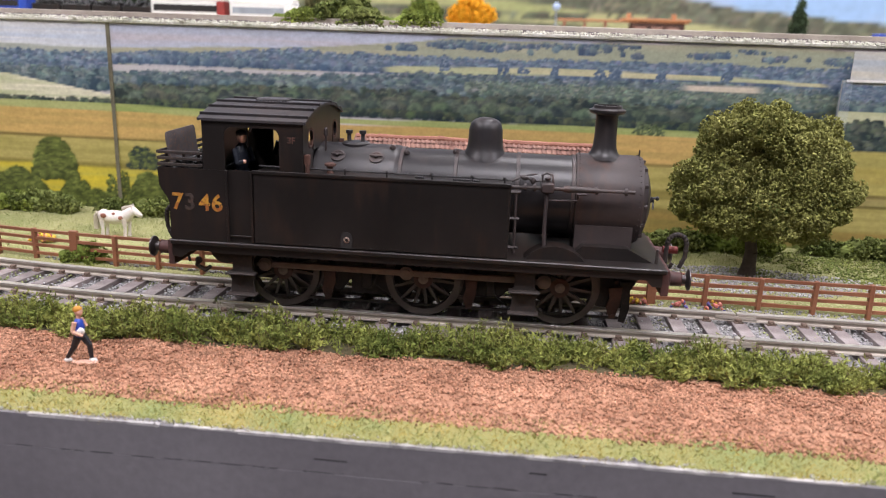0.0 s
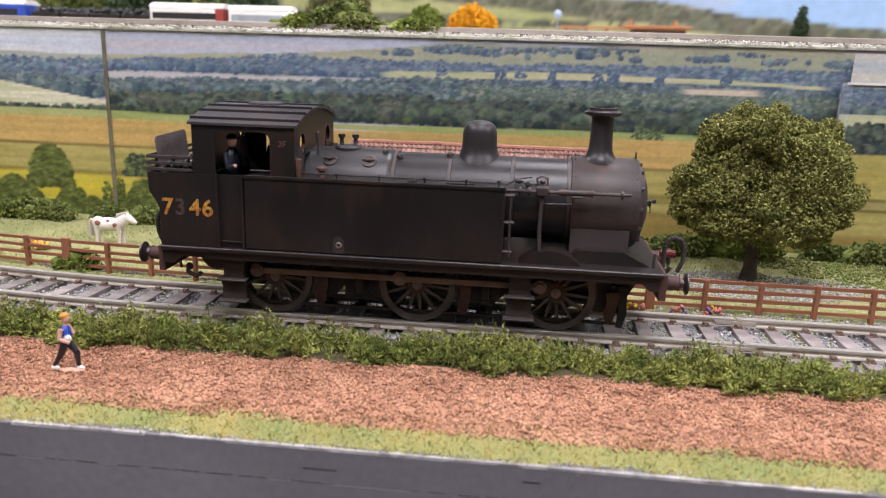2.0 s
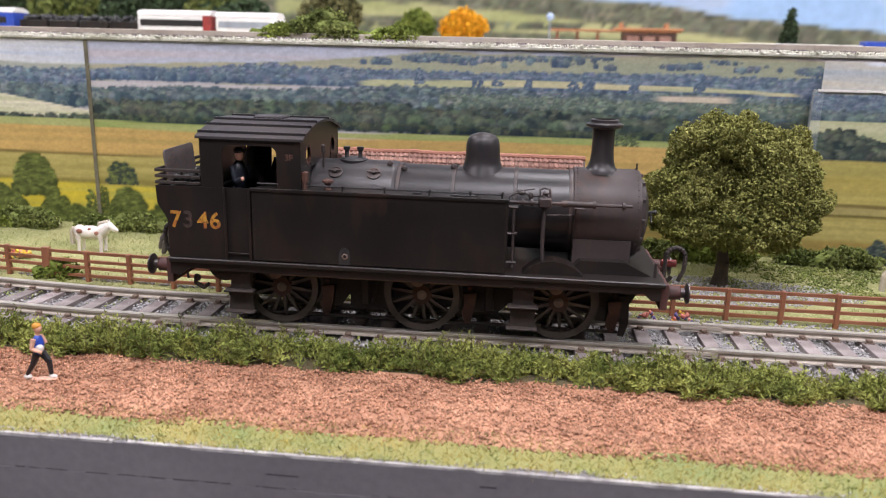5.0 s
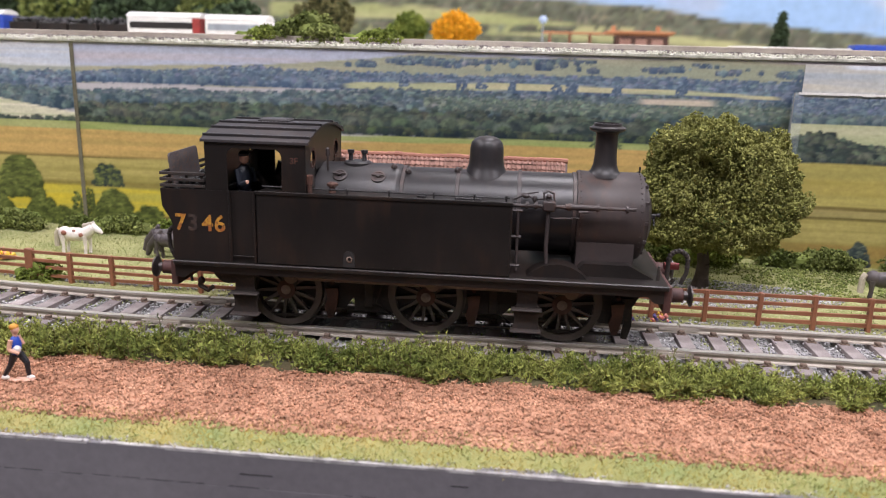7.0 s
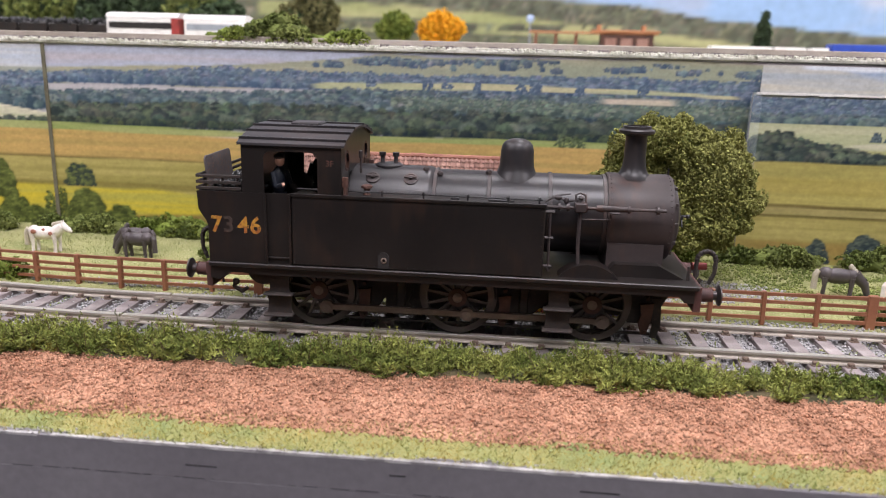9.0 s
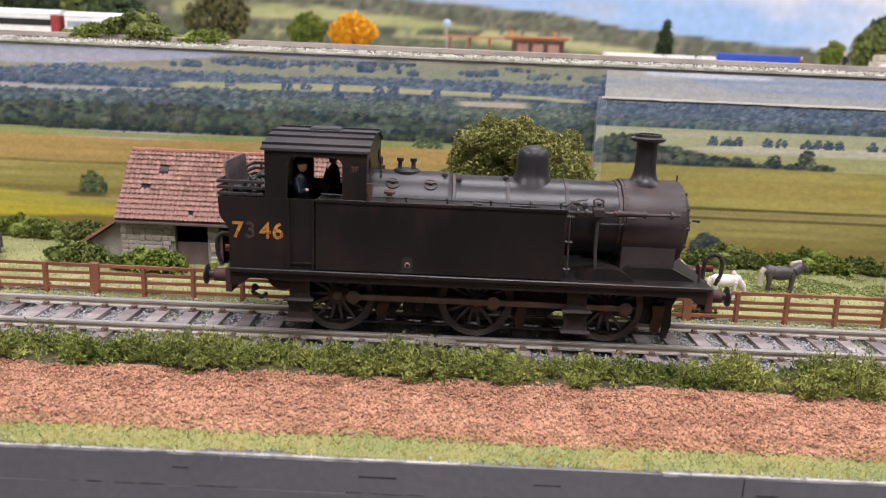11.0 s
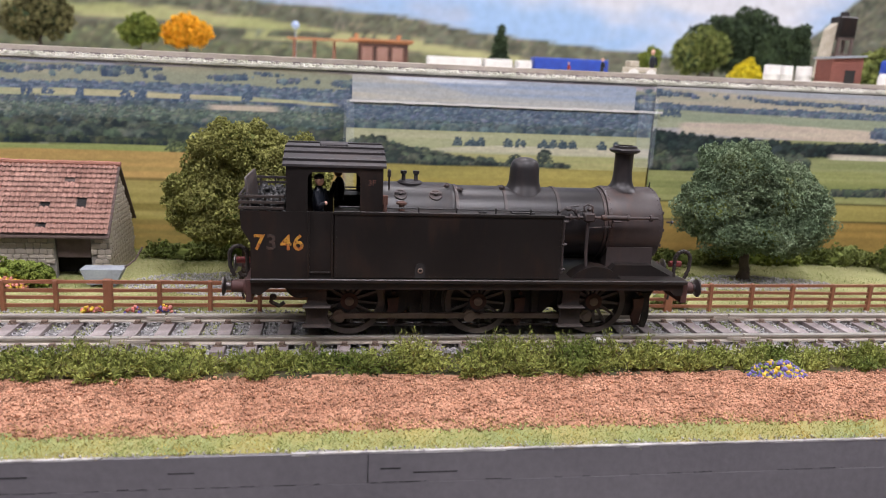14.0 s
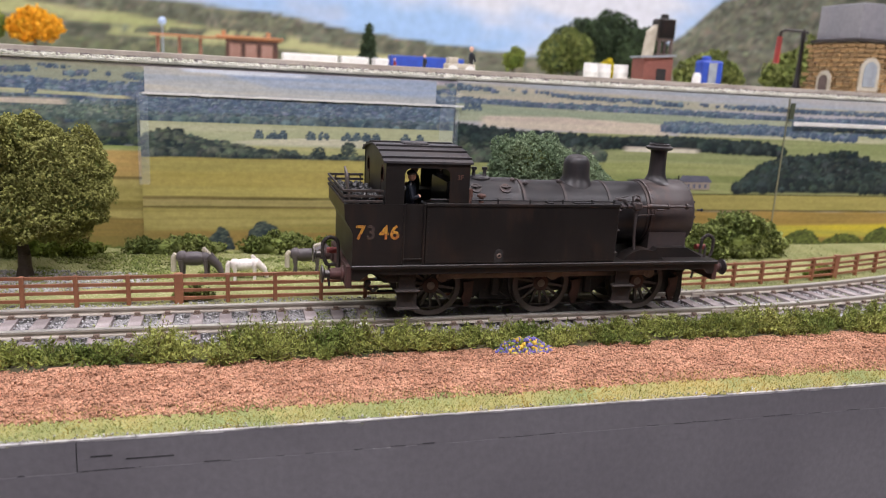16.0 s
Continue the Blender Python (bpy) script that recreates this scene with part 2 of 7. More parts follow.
# ---------------------------------------------------------------- mesh tools, in millimetres
MM = 0.001


def part(name, bm, material, parent=None, label="", smooth=False):
    me = bpy.data.meshes.new(name)
    bmesh.ops.scale(bm, vec=(MM, MM, MM), verts=bm.verts)
    bm.to_mesh(me)
    bm.free()
    for mt in (material if isinstance(material, (list, tuple)) else [material]):
        me.materials.append(mt)
    if smooth:
        me.polygons.foreach_set("use_smooth", [True] * len(me.polygons))
        me.set_sharp_from_angle(angle=radians(38))
    ob = new(name, me)
    ob.parent = parent
    if label:
        tagged(ob, label)
    return ob


def empty(name, x=0, y=0, z=0, rz=0):
    ob = new(name)
    ob.empty_display_size = 0.005
    ob.matrix_basis = pose(x * MM, y * MM, z * MM, 0, 0, rz)
    return ob


def B():
    return bmesh.new()


def box(bm, x0, x1, y0, y1, z0, z1, bevel=0.0, mi=0, m=None):
    vs = [bm.verts.new(v) for v in ((x0, y0, z0), (x1, y0, z0), (x1, y1, z0), (x0, y1, z0), (x0, y0, z1), (x1, y0, z1), (x1, y1, z1), (x0, y1, z1))]
    fs = [bm.faces.new([vs[i] for i in f]) for f in ((0, 3, 2, 1), (4, 5, 6, 7), (0, 1, 5, 4), (1, 2, 6, 5), (2, 3, 7, 6), (3, 0, 4, 7))]
    for f in fs:
        f.material_index = mi
    if m is not None:
        bmesh.ops.transform(bm, matrix=m, verts=vs)
    if bevel:
        es = list({e for f in fs for e in f.edges})
        out = bmesh.ops.bevel(bm, geom=es, offset=bevel, segments=1, affect="EDGES", profile=0.7)
        for f in out["faces"]:
            f.material_index = mi
    return bm


def cyl(bm, p0, p1, r0, r1=None, n=12, mi=0, caps=True):
    p0, p1 = Vector(p0), Vector(p1)
    r1 = r0 if r1 is None else r1
    d = (p1 - p0)
    q = d.to_track_quat("Z", "Y")
    rings = []
    for p, r in ((p0, r0), (p1, r1)):
        rings.append([bm.verts.new(p + q @ Vector((r * math.cos(2 * math.pi * i / n), r * math.sin(2 * math.pi * i / n), 0))) for i in range(n)])
    for i in range(n):
        bm.faces.new((rings[0][i], rings[0][(i + 1) % n], rings[1][(i + 1) % n], rings[1][i])).material_index = mi
    if caps:
        bm.faces.new(rings[0][::-1]).material_index = mi
        bm.faces.new(rings[1]).material_index = mi
    return bm


def tube(bm, pts, r, n=8, mi=0):
    for a, b in zip(pts, pts[1:]):
        cyl(bm, a, b, r, r, n, mi)
    for p in pts[1:-1]:
        ball(bm, p, (r, r, r), 6, 5, mi)
    return bm


def lathe(bm, centre, axis, profile, n=24, mi=0, caps=True):
    """profile: (radius, height) along axis from centre."""
    c, q = Vector(centre), Vector(axis).to_track_quat("Z", "Y")
    rings = []
    for r, h in profile:
        rings.append([bm.verts.new(c + q @ Vector((r * math.cos(2 * math.pi * i / n), r * math.sin(2 * math.pi * i / n), h))) for i in range(n)])
    for a, b in zip(rings, rings[1:]):
        for i in range(n):
            bm.faces.new((a[i], a[(i + 1) % n], b[(i + 1) % n], b[i])).material_index = mi
    if caps:
        bm.faces.new(rings[0][::-1]).material_index = mi
        bm.faces.new(rings[-1]).material_index = mi
    return bm


def ball(bm, c, r, nu=10, nv=8, mi=0, turn=None):
    rows = []
    q = turn or Matrix.Identity(3)
    for j in range(nv + 1):
        a = math.pi * j / nv
        k = 1 if j in (0, nv) else nu
        rows.append([bm.verts.new(Vector(c) + q @ Vector((r[0] * math.sin(a) * math.cos(2 * math.pi * i / nu), r[1] * math.sin(a) * math.sin(2 * math.pi * i / nu), r[2] * math.cos(a)))) for i in range(k)])
    for a, b in zip(rows, rows[1:]):
        for i in range(nu):
            f = [a[i % len(a)], b[i % len(b)], b[(i + 1) % len(b)], a[(i + 1) % len(a)]]
            f = list(dict.fromkeys(f))
            bm.faces.new(f).material_index = mi
    return bm


def prism(bm, outline, y0, y1, mi=0, plane="xz"):
    """An outline in x, z (or x, y) pushed from y0 to y1 (or z0 to z1)."""
    put = (lambda a, b, d: (a, d, b)) if plane == "xz" else ((lambda a, b, d: (a, b, d)) if plane == "xy" else (lambda a, b, d: (d, a, b)))
    f0 = [bm.verts.new(put(a, b, y0)) for a, b in outline]
    f1 = [bm.verts.new(put(a, b, y1)) for a, b in outline]
    bm.faces.new(f0).material_index = mi
    bm.faces.new(f1[::-1]).material_index = mi
    for i in range(len(outline)):
        j = (i + 1) % len(outline)
        bm.faces.new((f0[i], f1[i], f1[j], f0[j])).material_index = mi
    bmesh.ops.recalc_face_normals(bm, faces=list(bm.faces))
    return bm


def scatter(name, template, places, sizes, material, kind="stuff", parent=None, upright=False, tilt=0.35):
    """Many copies of one small form joined in one mesh; template: (verts, faces), places in mm."""
    tv, tf = np.array(template[0], float), template[1]
    n = len(places)
    rng = np.random.default_rng(n + len(tv))
    a, b, c = (rng.uniform(0, 2 * np.pi, n) for _ in range(3))
    if upright:
        b, c = rng.normal(0, tilt, n), rng.normal(0, tilt, n)
    ca, sa, cb, sb, cc, sc = np.cos(a), np.sin(a), np.cos(b), np.sin(b), np.cos(c), np.sin(c)
    rz = np.zeros((n, 3, 3)); rz[:, 0, 0], rz[:, 0, 1], rz[:, 1, 0], rz[:, 1, 1], rz[:, 2, 2] = ca, -sa, sa, ca, 1
    rx = np.zeros((n, 3, 3)); rx[:, 1, 1], rx[:, 1, 2], rx[:, 2, 1], rx[:, 2, 2], rx[:, 0, 0] = cb, -sb, sb, cb, 1
    ry = np.zeros((n, 3, 3)); ry[:, 0, 0], ry[:, 0, 2], ry[:, 2, 0], ry[:, 2, 2], ry[:, 1, 1] = cc, sc, -sc, cc, 1
    rot = rx @ ry @ rz
    s = np.asarray(sizes, float)
    s = s[:, None] * np.ones(3) if s.ndim == 1 else s
    v = np.einsum("nij,nkj->nki", rot, tv[None] * s[:, None, :]) + np.asarray(places, float)[:, None, :]
    v = (v * MM).reshape(-1, 3)
    k = len(tv)
    lens = {len(f) for f in tf}
    size = lens.pop()
    f = (np.array(tf)[None] + (np.arange(n) * k)[:, None, None]).reshape(-1, size)
    me = bpy.data.meshes.new(name)
    me.vertices.add(len(v))
    me.vertices.foreach_set("co", v.ravel())
    me.loops.add(f.size)
    me.loops.foreach_set("vertex_index", f.ravel())
    me.polygons.add(len(f))
    me.polygons.foreach_set("loop_start", np.arange(len(f)) * size)
    me.polygons.foreach_set("loop_total", np.full(len(f), size))
    me.update(calc_edges=True)
    me.materials.append(material)
    ob = new(name, me)
    ob.parent = parent
    if kind:
        tagged(ob, kind=kind)
    return ob


CHIP = ([(-0.5, -0.4, -0.2), (0.55, -0.3, -0.25), (0.05, 0.55, -0.2), (0.0, 0.05, 0.5)], [(0, 2, 1), (0, 1, 3), (1, 2, 3), (2, 0, 3)])
STONE = ([(-0.5, -0.35, -0.3), (0.4, -0.45, -0.25), (0.5, 0.4, -0.3), (-0.35, 0.45, -0.25), (-0.3, -0.3, 0.35), (0.35, -0.2, 0.3), (0.25, 0.35, 0.38), (-0.3, 0.2, 0.3)],
         [(0, 3, 2, 1), (4, 5, 6, 7), (0, 1, 5, 4), (1, 2, 6, 5), (2, 3, 7, 6), (3, 0, 4, 7)])
BLADE = ([(-0.07, 0, 0), (0.07, 0, 0), (0.0, 0.12, 1.0)], [(0, 1, 2)])
SPRIG = ([(-0.05, 0, 0), (0.16, 0.1, 0.45), (0.0, 0.25, 1.0), (-0.14, 0.1, 0.5)], [(0, 1, 2, 3)])
FLAKE = ([(-0.5, -0.4, -0.2), (0.55, -0.3, -0.25), (0.05, 0.55, -0.2), (0.0, 0.05, 0.5)], [(0, 1, 3), (1, 2, 3), (2, 0, 3)])


# ---------------------------------------------------------------- the line of the track
BEND_R, BEND_R0, BEND_L0 = 520.0, 290.0, -55.0


def track_point(s, off=0.0):
    """x, y and heading of the line at s mm along it; it bends away from the viewer at both ends."""
    if s > BEND_R0:
        a = (s - BEND_R0) / BEND_R
        return BEND_R0 + (BEND_R - off) * math.sin(a), BEND_R - (BEND_R - off) * math.cos(a), a
    if s < BEND_L0:
        a = (BEND_L0 - s) / BEND_R
        return BEND_L0 - (BEND_R - off) * math.sin(a), BEND_R - (BEND_R - off) * math.cos(a), -a
    return s, off, 0.0


def strip(bm, profile, s0, s1, step=12.0, mi=0, closed=True):
    """Sweep a profile of (offset, z) along the track line."""
    n = max(2, int((s1 - s0) / step))
    rings = []
    for i in range(n + 1):
        s = s0 + (s1 - s0) * i / n
        rings.append([bm.verts.new((*track_point(s, o)[:2], z)) for o, z in profile])
    k = len(profile)
    for a, b in zip(rings, rings[1:]):
        for i in range(k if closed else k - 1):
            bm.faces.new((a[i], b[i], b[(i + 1) % k], a[(i + 1) % k])).material_index = mi
    if closed:
        bm.faces.new(rings[0])
        bm.faces.new(rings[-1][::-1])
    return bm


# ---------------------------------------------------------------- the hall
bm = B(); box(bm, -2600, 3200, -3400, 2000, -1010, -1000)
tagged(part("floor", bm, M["carpet"]), "grey hall floor", "floor", kind="structure")
# unseen ceiling and walls, added and kept dark to hold down fill light
bm = B(); box(bm, -2600, 3200, -3400, 2000, 1600, 1640)
tagged(part("ceiling", bm, M["room"]), "unseen dark hall ceiling, added to limit fill light", "ceiling", kind="structure")
for nm, d in (("wall_south", (-2600, 3200, -3420, -3400)), ("wall_north", (-2600, 3200, 2000, 2020)), ("wall_west", (-2620, -2600, -3400, 2000)), ("wall_east", (3200, 3220, -3400, 2000))):
    bm = B(); box(bm, *d, -1000, 1600)
    tagged(part(nm, bm, M["room"]), "unseen dark hall wall, added to limit fill light", "wall", kind="structure")
for lx, ly in LAMP_PLACES:
    light = empty("ceiling_light", lx * 1000, ly * 1000, 1590)
    tagged(light, "square white ceiling light panel, switched on", "ceiling light", "ceiling lights")
    bm = B()
    for e in ((-310, -297, -310, 310), (297, 310, -310, 310), (-297, 297, -310, -297), (-297, 297, 297, 310)):
        box(bm, *e, -8, 9)
    part("frame", bm, M["white_paint"], light)
    bm = B(); box(bm, -297, 297, -297, 297, 0, 6)
    part("diffuser", bm, M["panel"], light)

# ---------------------------------------------------------------- baseboard and ground
X0, X1 = -300.0, 640.0
EDGE_Y = -61.0
rng = np.random.default_rng(7)


def ground_z(x, y):
    """Gentle swells of the scenic surface, in mm."""
    n = noise.noise(Vector((x * 0.05, y * 0.07, 1.3))) * 0.5 + noise.noise(Vector((x * 0.35, y * 0.35, 5.1))) * 0.28
    base = -3.6
    if y < -33:
        base = -3.2 - 0.10 * max(0.0, -52 - y) * 2.0
    if y > 30:
        base = -3.8 + 0.3 * noise.noise(Vector((x * 0.02, y * 0.02, 9)))
    return base + n * (0.5 if -16 < y < 18 else 1.0)


bm = B()
gx = np.linspace(X0, X1, 471)
gy = np.concatenate([np.linspace(EDGE_Y, -30, 26), np.linspace(-28.5, 112, 72)])
grid = [[bm.verts.new((x, y, ground_z(x, y))) for x in gx] for y in gy]
for j in range(len(gy) - 1):
    yc = (gy[j] + gy[j + 1]) / 2
    for i in range(len(gx) - 1):
        f = bm.faces.new((grid[j][i], grid[j][i + 1], grid[j + 1][i + 1], grid[j + 1][i]))
        f.smooth = True
        wob = 1.6 * noise.noise(Vector((gx[i] * 0.06, 3.0, 0)))
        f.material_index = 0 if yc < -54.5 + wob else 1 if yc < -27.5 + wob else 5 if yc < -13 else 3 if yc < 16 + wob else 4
tagged(part("ground", bm, [M["turf"], M["path"], M["earth"], M["ballast_bed"], M["meadow"], M["hedge_shade_floor"]]), "model railway ground of scatter, turf and ballast", "ground", kind="structure")

bm = B(); box(bm, X0, 130, EDGE_Y - 0.8, EDGE_Y + 2.5, -130, -5.0, 0.12)
left_board = tagged(part("fascia_board", bm, M["fascia"]), "dark grey painted baseboard side", "baseboard", "baseboard sides", kind="structure")
bm = B(); box(bm, 130.02, X1, EDGE_Y - 0.8, EDGE_Y + 2.5, -130, -5.2, 0.12)
tagged(part("fascia_board", bm, M["fascia"]), "dark grey painted baseboard side, butted at a joint", "baseboard", "baseboard sides", kind="structure")
bm = B(); box(bm, X0, X1, EDGE_Y + 2.6, 1350, -130, -8)
tagged(part("baseboard", bm, M["fascia"]), "plywood baseboard under the scenery", "baseboard", kind="structure")
# the lower cover strip and its scraped joint line
bm = B(); box(bm, X0, X1, EDGE_Y - 0.90, EDGE_Y - 0.82, -130, -11.8)
tagged(part("fascia_cover", bm, M["fascia"]), "smooth grey cover sheet along the baseboard side", "cover sheet", kind="structure")
bm = B()
x = X0
while x < X1:
    ln = float(rng.uniform(0.3, 4.5))
    if rng.random() < 0.55:
        z = -11.55 + float(rng.normal(0, 0.05))
        box(bm, x, x + ln, EDGE_Y - 0.93, EDGE_Y - 0.7, z - float(rng.uniform(0.0, 0.05)), z + 0.04)
    x += ln + float(rng.uniform(0.1, 1.5))
for cx, cz, w in ((26, -8.0, 3), (60, -8.3, 7), (92, -8.4, 5), (-12, -9.0, 6), (132.5, -8.6, 4), (139, -9.6, 9)):
    box(bm, cx, cx + w, EDGE_Y - 0.84, EDGE_Y - 0.6, cz - 0.15, cz + 0.15)
box(bm, 129.98, 130.08, EDGE_Y - 0.86, EDGE_Y - 0.5, -11.6, -5.6)
tagged(part("scrape_marks", bm, M["fascia_line"]), "dark scraped line and joint in the grey paint", "scrape marks", kind="structure")
n = 3000
pl = np.stack([rng.uniform(X0, X1, n), rng.normal(EDGE_Y + 0.4, 0.5, n), rng.normal(-4.85, 0.2, n)], 1)
tagged(scatter("edge_flakes", CHIP, pl, rng.uniform(0.2, 0.6, n), M["chipped"]), "pale chipped glue along the board edge", "flakes")

# worn board edge; the pale colour also paints the glint along it
bm = B()
x = X0
while x < X1:
    ln = float(rng.uniform(2, 26))
    if rng.random() < 0.8:
        box(bm, x, x + ln, EDGE_Y - 0.86, EDGE_Y - 0.1, -5.15 - float(rng.uniform(0, 0.35)), -4.88)
    x += ln
tagged(part("worn_edge", bm, M["chipped"]), "pale worn line along the top of the board, with its glint painted in", "worn edge", kind="structure")
# loose surface: scatter on the path, short grass along the edge, grass in the meadow
n = 66000
xs, ys = rng.uniform(-200, 470, n), rng.uniform(-56, -27, n)
keep = rng.random(n) < np.clip((ys + 57) / 3, 0, 1) * np.clip((-26.5 - ys) / 2.5, 0, 1)
xs, ys = xs[keep], ys[keep]
zs = np.array([ground_z(a, b) for a, b in zip(xs, ys)])
clump = np.array([0.85 * max(0.0, noise.noise(Vector((a * 0.33, b * 0.45, 8))) + 0.35 * noise.noise(Vector((a * 1.1, b * 1.3, 3)))) for a, b in zip(xs, ys)])
sz = np.stack([rng.uniform(0.4, 0.95, len(xs)), rng.uniform(0.35, 0.75, len(xs)), rng.uniform(0.4, 0.9, len(xs))], 1)
tagged(scatter("path_scatter", CHIP, np.stack([xs, ys, zs + 0.1 + clump], 1), sz, M["path"]), "red-brown scatter material on the footpath", "path")
n = 46000
xs = rng.uniform(-200, 470, n)
ys = EDGE_Y - 0.6 + rng.beta(1.1, 1.6, n) * 10.5
zs = np.array([ground_z(a, max(b, EDGE_Y)) for a, b in zip(xs, ys)])
tagged(scatter("edge_grass", BLADE, np.stack([xs, ys, zs - 0.2], 1), rng.uniform(0.7, 1.5, n), M["blades"], upright=True, tilt=0.7), "short yellow-green static grass at the edge", "grass")
n = 52000
xs, ys = rng.uniform(-240, 520, n), rng.uniform(16, 97, n)
dens = np.array([noise.noise(Vector((a * 0.03, b * 0.05, 2))) for a, b in zip(xs, ys)])
keep = (dens + rng.uniform(-0.3, 0.5, n)) > 0.0
xs, ys = xs[keep], ys[keep]
zs = np.array([ground_z(a, b) for a, b in zip(xs, ys)])
tagged(scatter("meadow_grass", BLADE, np.stack([xs, ys, zs - 0.2], 1), rng.uniform(0.8, 1.8, len(xs)), M["meadow_blades"], upright=True), "short pale green static grass in the paddock", "grass")

# gravel patches in the paddock
pl = []
for cx, cy, rx_, ry_, cnt in ((95, 52, 40, 14, 2600), (275, 56, 34, 10, 1500), (-60, 27, 60, 3, 700), (150, 20, 200, 4, 1600), (235, 46, 20, 6, 500)):
    a, r = rng.uniform(0, 2 * np.pi, cnt), np.sqrt(rng.random(cnt))
    pl.append(np.stack([cx + rx_ * r * np.cos(a), cy + ry_ * r * np.sin(a), np.zeros(cnt)], 1))
pl = np.concatenate(pl)
pl[:, 2] = [ground_z(a, b) + 0.15 for a, b in pl[:, :2]]
tagged(scatter("gravel", STONE, pl, rng.uniform(0.35, 0.9, len(pl)), M["ballast"]), "pale grey gravel patches", "gravel")

# ---------------------------------------------------------------- permanent way
SLEEPER_GAP = 7.95
S0, S1 = -210.0, 470.0


def sleeper_mesh():
    b = B(); box(b, -1.75, 1.75, -14.2, 14.2, -3.6, -2.2, 0.12)
    me = bpy.data.meshes.new("sleeper")
    bmesh.ops.scale(b, vec=(MM,) * 3, verts=b.verts)
    b.to_mesh(me); b.free(); me.materials.append(M["sleeper"])
    return me


def chair_mesh():
    b = B()
    box(b, -1.1, 1.1, -2.0, 2.0, -2.4, -1.95, 0.1)
    for sgn in (-1, 1):
        box(b, -0.75, 0.75, sgn * 1.15 - 0.55, sgn * 1.15 + 0.55, -2.0, -1.15, 0.2)
        cyl(b, (0.0, sgn * 1.75, -2.0), (0.0, sgn * 1.75, -1.6), 0.3, 0.25, 6)
    me = bpy.data.meshes.new("rail_chair")
    bmesh.ops.scale(b, vec=(MM,) * 3, verts=b.verts)
    b.to_mesh(me); b.free(); me.materials.append(M["chair"])
    return me


track = empty("railway_track")
tagged(track, "model railway track, weathered sleepers and steel rails", "track", kind="structure")
GAUGE = 8.9
RAIL = [(-1.0, -2.0), (1.0, -2.0), (0.95, -1.7), (0.4, -1.45), (0.38, -0.85), (0.72, -0.6), (0.75, -0.14), (-0.75, -0.14), (-0.72, -0.6), (-0.38, -0.85), (-0.4, -1.45), (-0.95, -1.7)]
HEAD = [(-0.74, -0.14), (0.74, -0.14), (0.7, -0.02), (0.5, 0.0), (-0.5, 0.0), (-0.7, -0.02)]
CUTS = [S0, -49.0, 75.0, 240.0, 315.0, S1]
for side in (-1, 1):
    for a, b_ in zip(CUTS, CUTS[1:]):
        sh = side * 2.5
        bm = B(); strip(bm, [(side * GAUGE + o, z) for o, z in RAIL][::-1], a + sh + 0.35, b_ + sh - 0.35)
        rail = part("rail", bm, M["rail_side"], track)
        bm = B(); strip(bm, [(side * GAUGE + o, z) for o, z in HEAD][::-1], a + sh + 0.35, b_ + sh - 0.35)
        part("rail_head", bm, M["rail_top"], rail, "polished running surface")
    for c in CUTS[1:-1]:
        bm = B()
        for o in (-0.75, 0.75):
            strip(bm, [(side * GAUGE + o - 0.3, -1.45), (side * GAUGE + o + 0.3, -1.45), (side * GAUGE + o + 0.3, -0.7), (side * GAUGE + o - 0.3, -0.7)][::-1], c + side * 2.5 - 5, c + side * 2.5 + 5, 5)
        part("fishplate", bm, M["rail_side"], track, "joint plate between two rails")
sl, ch = sleeper_mesh(), chair_mesh()
s = S0 + 2
i = 0
while s < S1:
    x, y, a = track_point(s)
    ob = new("sleeper", sl); ob.parent = track
    ob.matrix_basis = pose(x * MM, y * MM, 0, 0, 0, math.degrees(a) + float(rng.normal(0, 0.5)))
    for side in (-1, 1):
        cx, cy, a = track_point(s, side * GAUGE)
        c = new("rail_chair", ch); c.parent = track
        c.matrix_basis = pose(cx * MM, cy * MM, 0, 0, 0, math.degrees(a))
    s += SLEEPER_GAP
# ballast between and beside the sleepers
n = 30000
ss, off = rng.uniform(S0, S1, n), rng.uniform(-16.5, 18.5, n)
pl = np.array([(*track_point(a, o)[:2], 0) for a, o in zip(ss, off)])
ph = np.abs(((ss - S0 - 2 + SLEEPER_GAP / 2) % SLEEPER_GAP) - SLEEPER_GAP / 2)
between = (ph > 1.9) | (np.abs(off) > 14.4)
pl[:, 2] = np.where(between, rng.uniform(-3.5, -2.65, n), -2.15) - np.clip(np.abs(off) - 14, 0, 5) * 0.22
keep = between | (rng.random(n) < 0.015)
keep &= ~((np.abs(np.abs(off) - GAUGE) < 1.0) & between & (rng.random(n) < 0.7))
green = np.array([noise.noise(Vector((a * 0.05, o * 0.1, 4))) for a, o in zip(ss, off)]) > 0.12
k1 = keep & ~(green & (rng.random(n) < 0.55))
tagged(scatter("ballast", STONE, pl[k1], rng.uniform(0.35, 0.72, int(k1.sum())), M["ballast"]), "light grey stone ballast between the sleepers", "ballast")
n2 = 9000
ss, off = rng.uniform(S0, S1, n2), rng.uniform(-8, 14.5, n2)
g = np.array([noise.noise(Vector((a * 0.05, o * 0.1, 4))) for a, o in zip(ss, off)]) > 0.1
pl = np.array([(*track_point(a, o)[:2], 0) for a, o in zip(ss[g], off[g])])
pl[:, 2] = rng.uniform(-3.2, -2.3, len(pl))
tagged(scatter("moss_scatter", CHIP, pl, rng.uniform(0.3, 0.8, len(pl)), M["moss"]), "pale green weeds scattered in the ballast", "weeds")
bm = B(); ball(bm, (195, -9.6, -1.2), (1.6, 0.8, 0.7), 7, 5); ball(bm, (196.6, -9.9, -1.5), (0.7, 0.6, 0.5), 6, 4)
tagged(part("pebble", bm, M["white_paint"], smooth=True), "small pale pebble lying against the rail", "pebble")

